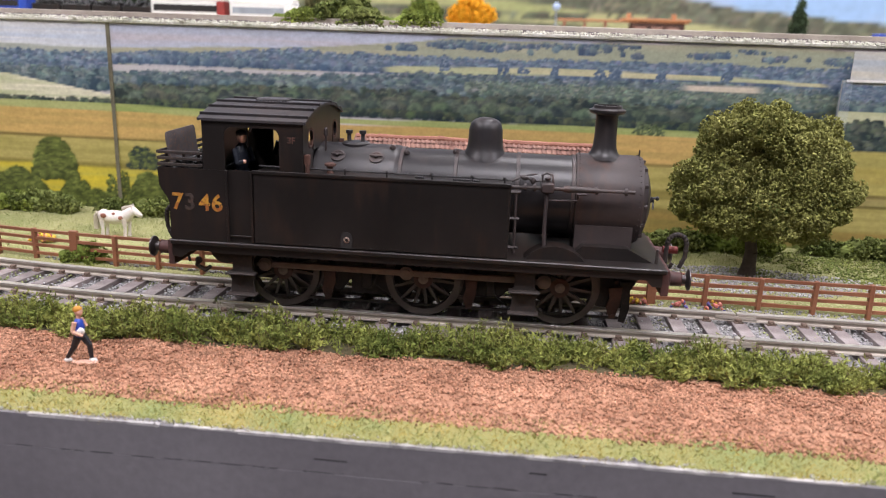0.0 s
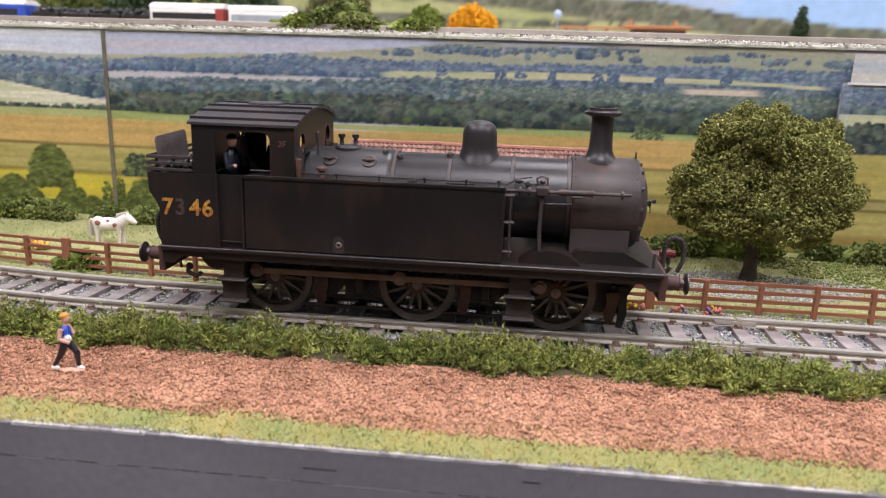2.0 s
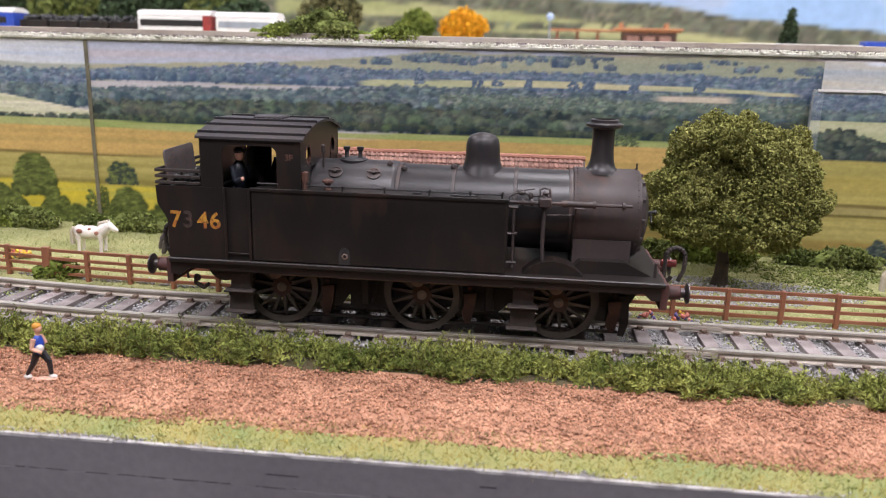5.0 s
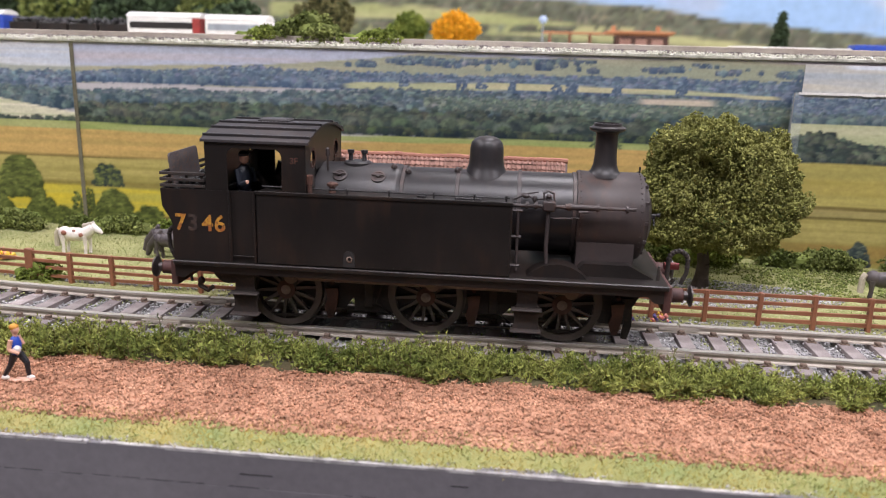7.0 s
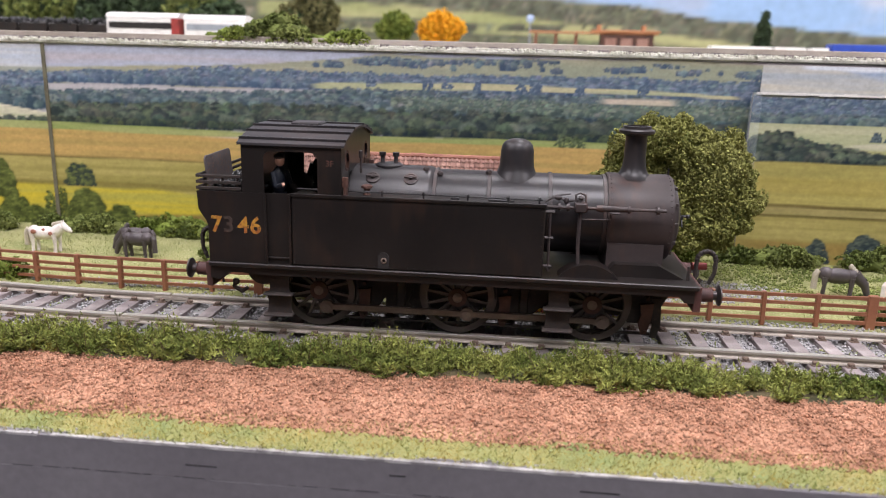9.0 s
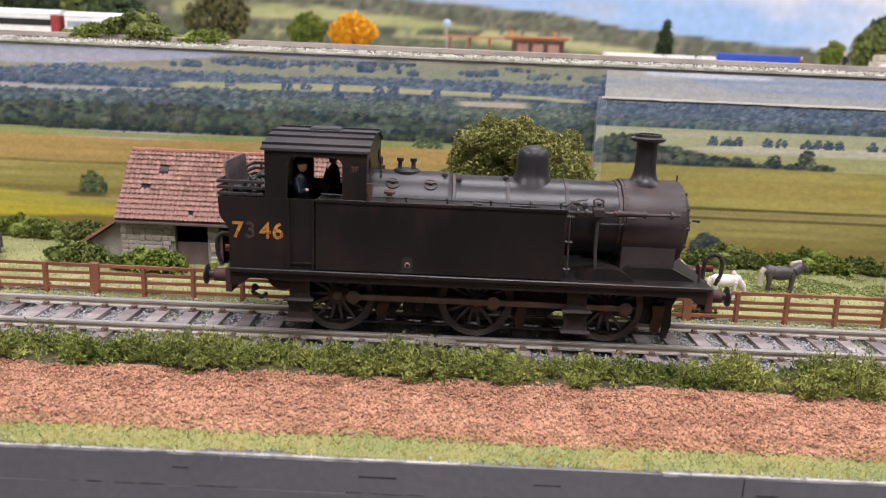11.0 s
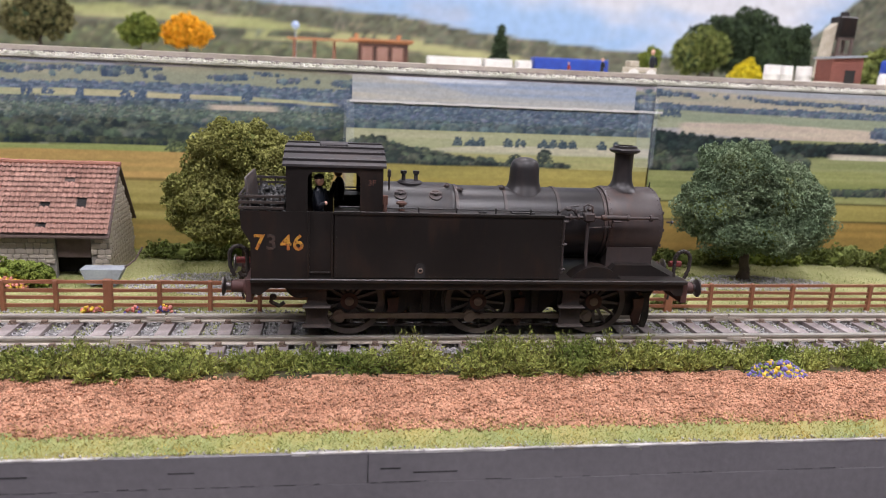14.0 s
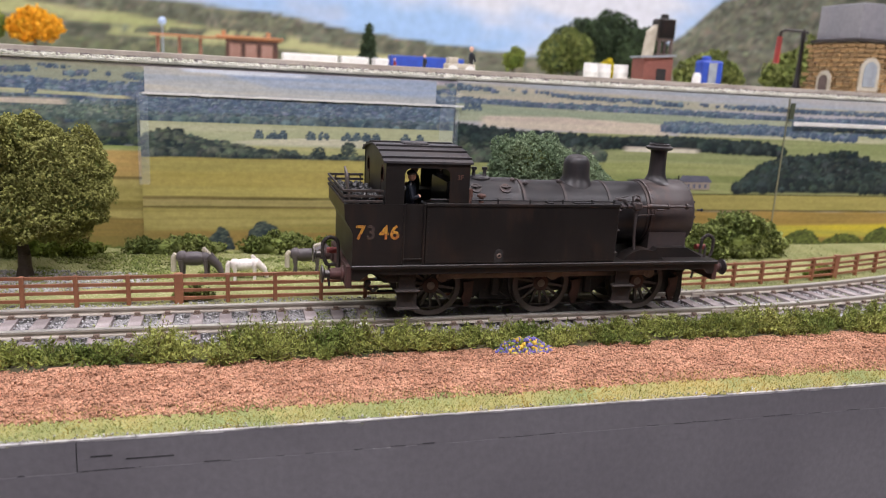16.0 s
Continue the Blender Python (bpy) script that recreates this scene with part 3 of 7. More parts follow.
# ---------------------------------------------------------------- hedge along the line
leafs, stems = [], []
for k in range(380):
    cx, cy = float(rng.uniform(-192, 462)), float(np.clip(rng.normal(-22.6, 3.0), -28.5, -16.5))
    big = 0.75 + 0.5 * noise.noise(Vector((cx * 0.035, 0.5, 0))) + float(rng.uniform(-0.12, 0.3))
    rad, tall = 6.2 * big, 7.4 * big * (1 - 0.035 * abs(cy + 22))
    for j in range(19):
        az, el = float(rng.uniform(0, 2 * math.pi)), math.asin(float(rng.uniform(0.12, 1.0)))
        reach = float(rng.uniform(0.7, 1.12))
        base = np.array([cx + rng.normal(0, 1.2), cy + rng.normal(0, 1.0), -3.8])
        tip = np.array([cx + rad * reach * math.cos(el) * math.cos(az), cy + 0.75 * rad * reach * math.cos(el) * math.sin(az), -3.5 + tall * reach * math.sin(el)])
        tip[1] = np.clip(tip[1], -32.0, -14.6)
        stems.append((base, tip))
        for q in range(25):
            f = 0.2 + 0.82 * q / 24
            leafs.append((*(base + (tip - base) * f + rng.normal(0, 0.26, 3)), (1.75 - 0.7 * f) * rng.uniform(0.7, 1.2)))
for k in range(2600):
    base = np.array([rng.uniform(-192, 462), rng.uniform(-28.0, -15.5), -3.8])
    tip = base + np.array([rng.normal(0, 1.2), rng.normal(0, 1.0), rng.uniform(1.6, 3.6)])
    for q in range(9):
        leafs.append((*(base + (tip - base) * (0.2 + 0.09 * q) + rng.normal(0, 0.4, 3)), rng.uniform(0.9, 1.7)))
leafs = np.array(leafs)
hedge = scatter("hedge", SPRIG, leafs[:, :3], leafs[:, 3], M["hedge"], upright=True, tilt=0.75)
tagged(hedge, "low bushy green hedge of foliage sprigs beside the track", "hedge")
bm = B()
for a, b_ in stems[::2]:
    cyl(bm, a, b_, 0.16, 0.06, 3, caps=False)
tagged(part("hedge_stems", bm, M["stem"], hedge), kind="stuff")

# ---------------------------------------------------------------- paddock fence
POST_GAP, MODULE = 14.22, 85.3


def fence_post_mesh(w, h):
    b = B(); box(b, -w / 2, w / 2, -0.75, 0.75, -4.6, h, 0.2)
    me = bpy.data.meshes.new("post")
    bmesh.ops.scale(b, vec=(MM,) * 3, verts=b.verts)
    b.to_mesh(me); b.free(); me.materials.append(M["fence"])
    return me


thin_post, thick_post = fence_post_mesh(1.25, 5.7), fence_post_mesh(2.6, 6.0)
FENCE_OFF, RAIL_Z = 22.6, (5.1, 2.7, 0.5, -1.8)
s = 144.0 - 4 * MODULE
while s < 470:
    fence = empty("fence")
    tagged(fence, "brown plastic four-rail paddock fence panel beside the track", "fence", "paddock fence")
    for j in range(6):
        x, y, a = track_point(s + j * POST_GAP, FENCE_OFF)
        ob = new("post", thick_post if j == 0 else thin_post); ob.parent = fence
        ob.matrix_basis = pose(x * MM, y * MM, 0, float(rng.normal(0, 0.8)), float(rng.normal(0, 0.8)), math.degrees(a))
    for z in RAIL_Z:
        bm = B()
        strip(bm, [(FENCE_OFF - 0.45, z - 0.42), (FENCE_OFF + 0.35, z - 0.42), (FENCE_OFF + 0.35, z + 0.42), (FENCE_OFF - 0.45, z + 0.42)][::-1], s + 0.3, s + MODULE - 0.3, 4.75)
        for v in bm.verts:
            d = abs(((v.co.x - s + POST_GAP / 2) % POST_GAP) - POST_GAP / 2) if -50 < s < 220 else 9
            v.co.z += (0.12 * math.copysign(1, v.co.z - z)) if d < 2 else 0
            v.co.z += 0.12 * math.sin(v.co.x * 0.05 + z)
        part("rail", bm, M["fence"], fence)
    s += MODULE

# ---------------------------------------------------------------- the tank engine
loco = empty("tank_engine")
tagged(loco, "weathered black model tank engine with worn yellow digits, rolling along", "locomotive")
BZ = 29.3


def arc(cx, cz, r, a0, a1, n):
    return [(cx + r * math.cos(radians(a0 + (a1 - a0) * i / n)), cz + r * math.sin(radians(a0 + (a1 - a0) * i / n))) for i in range(n + 1)]


def slab(name, x0, x1, y0, y1, z0, z1, material, parent=loco, label="", bevel=0.15):
    b = B(); box(b, x0, x1, y0, y1, z0, z1, bevel)
    return part(name, b, material, parent, label)


slab("footplate", -58.2, 54.4, -17.6, 17.6, 16.3, 17.35, M["black"], bevel=0.2)
for sy in (-1, 1):
    bm = B()
    prism(bm, [(-58, 16.4), (-58, 13.4), (-56, 13.0), (-53.5, 14.9), (-50, 14.9), (-47, 14.6), (50, 14.6), (51.5, 13.2), (53.5, 13.2), (53.5, 16.4)], sy * 16.3, sy * 16.9)
    part("valance", bm, M["black"], loco)
slab("buffer_beam", 53.5, 55.2, -16.2, 16.2, 11.0, 16.9, M["beam"], label="dirty red buffer beam")
slab("buffer_beam", -59.4, -57.8, -16.2, 16.2, 11.0, 16.9, M["beam"], label="dirty red buffer beam")
# lower body: side tanks
for sy in (-1, 1):
    tank = part("side_tank", box(B(), -38.3, 19.5, min(sy * 17, sy * 9.5), max(sy * 17, sy * 9.5), 17.3, 34.0, 0.35), M["black"], loco, "plain black side tank with worn paint")
    # raised lip and rows of rivets
    bm = B(); box(bm, -38.3, 19.6, sy * 17.0 - 0.22, sy * 17.0 + 0.22, 33.5, 34.35, 0.1)
    part("lip", bm, M["black"], tank)
    bm = B()
    for k in range(37):
        for xx, zz in ((-37.6 + k * 1.55, 18.0),):
            ball(bm, (xx, sy * 17.02, zz), (0.16, 0.1, 0.16), 5, 4)
    for k in range(10):
        ball(bm, (18.9, sy * 17.02, 18.6 + k * 1.55), (0.16, 0.1, 0.16), 5, 4)
        ball(bm, (-37.5, sy * 17.02, 18.6 + k * 1.55), (0.16, 0.1, 0.16), 5, 4)
    part("rivets", bm, M["black"], tank)
    # arched opening at the foot of the tank: a near-black plate painting its shade
    bm = B(); prism(bm, [(-18.1, 17.7)] + arc(-16.8, 20.2, 1.3, 180, 0, 8) + [(-15.5, 17.7)], sy * 17.05 - 0.06, sy * 17.05 + 0.06)
    port = part("inspection_port", bm, M["dark"], tank, "dark plate painted as the shade of an arched opening")
    bm = B(); lathe(bm, (-16.7, sy * 16.8, 19.6), (0, sy, 0), [(0.72, 0.0), (0.72, 0.4), (0.4, 0.5), (0.4, 0.3), (0.2, 0.3)], 12)
    part("boss", bm, M["rod"], port)
    # handrail along the top with knobs
    bm = B(); tube(bm, [(-37, sy * 15.6, 35.2), (18.8, sy * 15.6, 35.0)], 0.22, 6)
    for xx in (-30, -17.5, -8, 2, 11, 18):
        cyl(bm, (xx, sy * 15.6, 33.9), (xx, sy * 15.6, 35.3), 0.22, 0.22, 6)
        ball(bm, (xx, sy * 15.6, 35.3), (0.38, 0.38, 0.38), 6, 5)
    part("handrail", bm, M["boiler"], tank)
    # filler on top of the tank
    bm = B(); lathe(bm, (-21.5, sy * 12.8, 33.9), (0, 0, 1), [(0.9, 0), (0.7, 0.6), (0.7, 1.5), (1.3, 1.7), (1.3, 2.2), (0.6, 2.5)], 12)
    part("filler_cap", bm, M["rust"], tank)
    bm = B(); box(bm, 6.5, 12.5, sy * 13 - 1.5, sy * 13 + 1.5, 33.9, 34.45, 0.15); box(bm, -2.0, 0, sy * 13 - 1.2, sy * 13 + 1.2, 33.9, 34.4, 0.1)
    part("tank_hatch", bm, M["boiler"], tank)
    # lower side of cab and bunker with flared back, and the recessed door
    bm = B(); prism(bm, [(-58.0, 17.3), (-58.0, 26.0), (-58.5, 27.2), (-59.6, 28.8), (-60.2, 30.0), (-60.4, 34.0), (-44.2, 34.0), (-44.2, 17.3)], sy * 17.0 - sy * 0.7, sy * 17.0)
    bunker_side = part("bunker_side", bm, M["black"], loco)
    bm = B(); prism(bm, [(-44.2, 17.3), (-44.2, 34.0), (-38.4, 34.0), (-38.4, 17.3)], sy * 15.9, sy * 16.4)
    door = part("cab_door", bm, M["black"], loco)
    bm = B()
    for xx in (-44.3, -38.6):
        box(bm, xx - 0.25, xx + 0.25, sy * 16.9 - 0.3, sy * 16.9 + 0.3, 17.4, 34.1, 0.08)
    box(bm, -44.0, -38.8, sy * 16.5 - 0.2, sy * 16.5 + 0.2, 18.6, 19.0, 0.05)
    part("beading", bm, M["black"], door)
    # upper cab side with its arched opening
    outline = [(-49.6, 34.0), (-44.5, 34.0), (-44.5, 41.9)] + arc(-42.7, 41.9, 1.8, 180, 90, 5) + arc(-33.8, 41.9, 1.8, 90, 0, 5) + [(-32.0, 41.9), (-32.0, 34.0), (-26.5, 34.0), (-26.5, 45.6), (-49.6, 45.6)]
    bm = B(); prism(bm, outline, sy * 16.9, sy * 16.3)
    part("cab_side", bm, M["black"], loco)
    bm = B(); cyl(bm, (-25.9, sy * 15.9, 34.2), (-25.9, sy * 15.9, 38.0), 0.55, 0.55, 8); box(bm, -26.5, -25.2, sy * 15.9 - 0.5, sy * 15.9 + 0.5, 36.0, 38.3, 0.1)
    part("tank_vent", bm, M["rust"], loco)

# bunker back, coal rails, coal, upright plate
bm = B(); prism(bm, [(-58.0, 17.3), (-58.0, 26.0), (-58.5, 27.2), (-59.6, 28.8), (-60.2, 30.0), (-60.4, 34.0), (-59.7, 34.0), (-59.5, 30.2), (-58.0, 27.3), (-57.3, 26.0), (-57.3, 17.3)], -16.3, 16.3)
part("bunker_back", bm, M["black"], loco)
for z in (34.6, 36.0, 37.4):
    bm = B()
    for sy in (-1, 1):
        box(bm, -60.5, -50.0, sy * 16.2 - 0.25, sy * 16.2 + 0.25, z - 0.35, z + 0.35, 0.08)
    box(bm, -60.8, -60.3, -16.3, 16.3, z - 0.35, z + 0.35, 0.08)
    part("coal_rail", bm, M["under"], loco, "rusty coal rail round the bunker")
for xx in (-58.5, -54.5, -51):
    for sy in (-1, 1):
        bm = B(); box(bm, xx - 0.25, xx + 0.25, sy * 15.9 - 0.2, sy * 15.9 + 0.2, 33.8, 37.8)
        part("rail_post", bm, M["under"], loco)
bm = B(); prism(bm, [(0.0, 0.0), (-0.4, 5.2)] + arc(0.7, 6.0, 1.1, 170, 80, 5) + arc(11.5, 6.6, 1.0, 80, 10, 4) + [(12.6, 0.0)], -0.22, 0.22)
bmesh.ops.transform(bm, matrix=Matrix.Translation((-58.6, -14.0, 34.6)) @ Euler((radians(-6), 0, radians(85))).to_matrix().to_4x4(), verts=bm.verts)
part("bunker_plate", bm, M["plate"], loco, "upright loose plate at the bunker's back")
pl = np.stack([rng.uniform(-58.5, -50.2, 260), rng.uniform(-15.5, 15.5, 260), rng.uniform(32.8, 35.4, 260)], 1)
tagged(scatter("coal", STONE, pl, rng.uniform(1.0, 2.2, 260), M["coal"], parent=loco), "small coal in the bunker")
slab("bunker_floor", -58.0, -50, -16.2, 16.2, 31.5, 32.6, M["coal"])

# cab front and back plates, floor, roof
for x, nm in ((-49.4, "cab_back"), (-27.1, "cab_front")):
    top = [(y, 45.4 + 3.0 * (1 - (y / 16.6) ** 2)) for y in np.linspace(16.4, -16.4, 13)]
    bm = B(); 
    z0 = 34.0 if x < -40 else 33.0
    prism(bm, [(-16.4, z0), (-9.5, z0), (-9.5, 39.5), (-12.6, 39.5), (-13.2, 41.2), (-12.6, 42.9), (-10.9, 43.6), (-9.2, 42.9), (-8.6, 41.2), (-8.6, z0 if x < -40 else 38.5), (8.6, z0 if x < -40 else 38.5), (8.6, 41.2), (9.2, 42.9), (10.9, 43.6), (12.6, 42.9), (13.2, 41.2), (12.6, 39.5), (9.5, 39.5), (9.5, z0), (16.4, z0)] + top, x, x + 0.6, plane="yz")
    part(nm, bm, M["black"], loco)
    bm = B()
    for sy in (-1, 1):
        lathe(bm, (x - 0.1, sy * 10.9, 41.4), (1, 0, 0), [(1.9, 0), (2.4, 0.0), (2.4, 0.75), (1.9, 0.75)], 16, caps=False)
    part("spectacle_rims", bm, M["rust"], loco)
slab("cab_floor", -49, -27, -16.2, 16.2, 26.6, 27.3, M["under"])
slab("backhead", -30.5, -27.2, -8.5, 8.5, 25, 39, M["boiler"], label="boiler backhead in the cab")
bm = B()
ny = 20
ys_ = np.linspace(-17.3, 17.3, ny + 1)
zt = [45.5 + 3.1 * (1 - (y / 17.3) ** 2) for y in ys_]
prism(bm, [(y, z) for y, z in zip(ys_, zt)] + [(y, z - 0.55) for y, z in zip(ys_[::-1], zt[::-1])], -50.4, -25.8, plane="yz")
roof = part("cab_roof", bm, M["cab_roof"], loco, "curved ribbed cab roof")
bm = B()
for y in (-15.2, -10.3, -5.4, 5.4, 10.3, 15.2):
    z = 45.5 + 3.1 * (1 - (y / 17.3) ** 2)
    box(bm, -50.5, -25.7, y - 0.35, y + 0.35, z - 0.2, z + 0.5, 0.1)
part("roof_ribs", bm, M["boiler"], roof)
bm = B(); box(bm, -42.0, -34.8, -3.0, 3.0, 48.2, 49.2, 0.3)
part("roof_vent", bm, M["cab_roof"], roof)

# boiler, firebox, smokebox
bm = B(); lathe(bm, (-27, 0, BZ), (1, 0, 0), [(9.5, 0), (9.5, 61.5)], 40)
boiler = part("boiler", bm, M["boiler"], loco, smooth=True)
bm = B(); lathe(bm, (-27, 0, BZ), (1, 0, 0), [(10.05, 0), (10.05, 18.8), (9.9, 19.4), (9.4, 20.2)], 40)
part("firebox", bm, M["boiler"], loco, smooth=True)
for x in (-6.5, 6.4, 20.7, 33.4):
    bm = B(); lathe(bm, (x - 0.5, 0, BZ), (1, 0, 0), [(9.4, 0), (9.75, 0.1), (9.75, 0.9), (9.4, 1.0)], 40)
    part("boiler_band", bm, M["smokebox"], boiler, smooth=True)
bm = B(); lathe(bm, (34.0, 0, BZ), (1, 0, 0), [(10.1, 0), (10.25, 0.3), (10.25, 14.6), (9.9, 15.1), (8.6, 15.2), (8.4, 15.4), (8.0, 16.2), (5.0, 17.2), (1.2, 17.6)], 44)
smokebox = part("smokebox", bm, M["smokebox"], loco, "brown-dusted smokebox with rivets", smooth=True)
bm = B()
for k in range(44):
    a = 2 * math.pi * k / 44
    for xx in (34.7, 48.2):
        ball(bm, (xx, 10.27 * math.cos(a), BZ + 10.27 * math.sin(a)), (0.17, 0.17, 0.17), 5, 4)
for k in range(12):
    a = 2 * math.pi * k / 12
    box(bm, 49.0, 50.0, 8.9 * math.cos(a) - 0.4, 8.9 * math.cos(a) + 0.4, BZ + 8.9 * math.sin(a) - 0.4, BZ + 8.9 * math.sin(a) + 0.4, 0.1)
part("rivets", bm, M["smokebox"], smokebox)
bm = B(); cyl(bm, (51.4, 0, BZ), (52.8, 0, BZ), 0.7, 0.6, 8); cyl(bm, (52.2, -2.2, BZ + 0.4), (52.2, 0.3, BZ), 0.25, 0.25, 6); cyl(bm, (52.6, 0, BZ), (52.6, -1.2, BZ - 1.9), 0.25, 0.2, 6)
cyl(bm, (48.4, 0, 39.0), (48.4, 0, 41.0), 0.2, 0.2, 6)
cyl(bm, (50.4, -9.2, 31.5), (51.7, -9.2, 31.5), 0.28, 0.28, 6); ball(bm, (51.9, -9.2, 31.5), (0.5, 0.5, 0.5), 7, 5)
part("door_handle", bm, M["boiler"], smokebox)
bm = B(); prism(bm, [(34.3, 17.3), (34.3, 24.5), (47.2, 24.5), (47.2, 17.3)], -9.4, 9.4)
part("saddle", bm, M["smokebox"], loco)
for sy in (-1, 1):
    bm = B(); prism(bm, arc(29.9, 11.6, 8.9, 140, 40, 10), sy * 10.4, sy * 15.2)
    part("splasher", bm, M["black"], loco)
    bm = B(); prism(bm, [(33, 17.3), (36, 20.3), (46.0, 20.3), (51.8, 17.4)], sy * 9.6, sy * 12.4); part("sandbox", bm, M["black"], loco)
# chimney, dome, safety valves, whistle
bm = B(); lathe(bm, (40.3, 0, 37.6), (0, 0, 1), [(4.9, 1.0), (4.0, 1.5), (3.2, 2.4), (2.75, 3.7), (2.55, 6.0), (2.5, 10.6), (2.65, 11.1), (3.6, 11.35), (4.15, 11.7), (4.2, 12.2), (3.7, 12.4), (3.3, 12.6), (3.2, 13.2), (2.6, 13.25), (2.4, 11.8)], 28)
part("chimney", bm, M["boiler"], loco, smooth=True)
bm = B(); lathe(bm, (12.6, 0, 36.6), (0, 0, 1), [(5.7, 0.2), (5.2, 1.4), (4.6, 2.4), (4.2, 3.5), (4.05, 5.0), (3.95, 7.4), (3.6, 8.8), (2.9, 9.6), (1.7, 10.1), (0.6, 10.25)], 28)
part("dome", bm, M["boiler"], loco, smooth=True)
valves = part("safety_valve_base", lathe(B(), (-18.4, 0, 38.7), (0, 0, 1), [(3.4, 0), (3.4, 0.7), (2.9, 1.1)], 20), M["boiler"], loco, smooth=True)
for x in (-20.1, -16.8):
    bm = B(); lathe(bm, (x, 0, 39.5), (0, 0, 1), [(0.8, 0), (0.55, 0.4), (0.5, 1.9), (0.85, 2.2), (0.85, 2.9), (0.3, 2.9)], 10)
    part("safety_valve", bm, M["boiler"], valves, smooth=True)
bm = B()
for x, y, z in ((-5.5, -4, 38.2), (6.0, -2.5, 38.8), (-9.0, -3, 39.0)):
    ball(bm, (x, y, z), (0.8, 0.6, 0.8), 7, 5)
    cyl(bm, (x, y, z), (x + 0.4, y - 1.1, z + 0.2), 0.3, 0.4, 6)
cyl(bm, (-24.3, -6, 38), (-24.3, -6, 43.2), 0.25, 0.25, 6); lathe(bm, (-24.3, -6, 41.5), (0, 0, 1), [(0.5, 0), (0.5, 1.6), (0.2, 1.9)], 8)
part("washout_plugs", bm, M["smokebox"], loco)
# mudhole covers on the firebox shoulder
for x in (-21.3, -12.2):
    bm = B()
    lathe(bm, (x, -6.35, BZ + 7.65), (0, -0.64, 0.77), [(1.75, 0.0), (1.7, 0.35), (1.25, 0.45), (1.15, 0.3), (0.5, 0.35), (0.5, 1.0), (0.2, 1.1)], 16)
    box(bm, -1.5, 1.5, -0.3, 0.3, 0.7, 1.1, 0.1, m=Matrix.Translation((x, -6.35, BZ + 7.65)) @ Vector((0, -0.64, 0.77)).to_track_quat("Z", "Y").to_matrix().to_4x4())
    part("mudhole_cover", bm, M["smokebox"], loco, smooth=True)
# pipe, clack valve and stays in front of the tank
for sy in (-1, 1):
    bm = B()
    tube(bm, [(19.4, sy * 12.2, 32.9), (46.5, sy * 12.0, 33.0)], 0.38, 8)
    cyl(bm, (31.0, sy * 12.1, 33.0), (38.5, sy * 12.1, 33.0), 0.72, 0.6, 10)
    lathe(bm, (27.4, sy * 12.2, 31.9), (0, 0, 1), [(0.9, 0), (1.1, 0.4), (1.1, 1.9), (0.7, 2.3), (0.45, 3.3)], 10)
    ball(bm, (27.4, sy * 12.6, 35.3), (0.7, 0.7, 0.5), 8, 6)
    box(bm, 26.0, 28.9, sy * 12.3 - 1.2, sy * 12.3 + 1.2, 32.0, 34.3, 0.35)
    tube(bm, [(26.4, sy * 12.0, 34.2), (26.2, sy * 11.6, 35.8), (27.2, sy * 11.4, 36.3), (28.4, sy * 11.6, 35.9), (28.6, sy * 12.0, 34.3)], 0.26, 6)
    for xx in (22.6, 24.6, 32.0, 38.2, 44.6):
        cyl(bm, (xx - 0.3, sy * 12.1, 33.0), (xx + 0.3, sy * 12.1, 33.0), 0.85, 0.85, 10)
    cyl(bm, (34.0, sy * 13.0, 32.2), (36.0, sy * 13.0, 32.2), 0.3, 0.3, 6)
    tube(bm, [(27.4, sy * 12.3, 32), (27.3, sy * 12.8, 24), (27.7, sy * 13.4, 17.3)], 0.45, 8)
    tube(bm, [(27.5, sy * 11.8, 30.2), (34.3, sy * 11.4, 30.4), (34.3, sy * 11.4, 32.6)], 0.2, 6)
    tube(bm, [(20.6, sy * 13.6, 31.8), (20.8, sy * 13.6, 18.2)], 0.33, 8)
    for z in (32.0, 26.0, 19.4):
        cyl(bm, (19.5, sy * 13.6, z), (21.6, sy * 13.6, z), 0.4, 0.4, 6)
    tube(bm, [(19.5, sy * 11.5, 34.1), (22.2, sy * 11.0, 35.4), (24.0, sy * 10.8, 34.2), (27.0, sy * 11.6, 34.6)], 0.25, 6)
    ball(bm, (22.3, sy * 11.2, 34.9), (0.9, 0.6, 0.6), 7, 5); ball(bm, (24.2, sy * 11.2, 34.3), (0.6, 0.6, 0.8), 7, 5)
    cyl(bm, (21.0, sy * 11, 35.2), (25.0, sy * 11, 35.9), 0.2, 0.2, 6)
    part("pipework", bm, M["smokebox"], loco, "injector pipe and valve along the boiler", smooth=True)
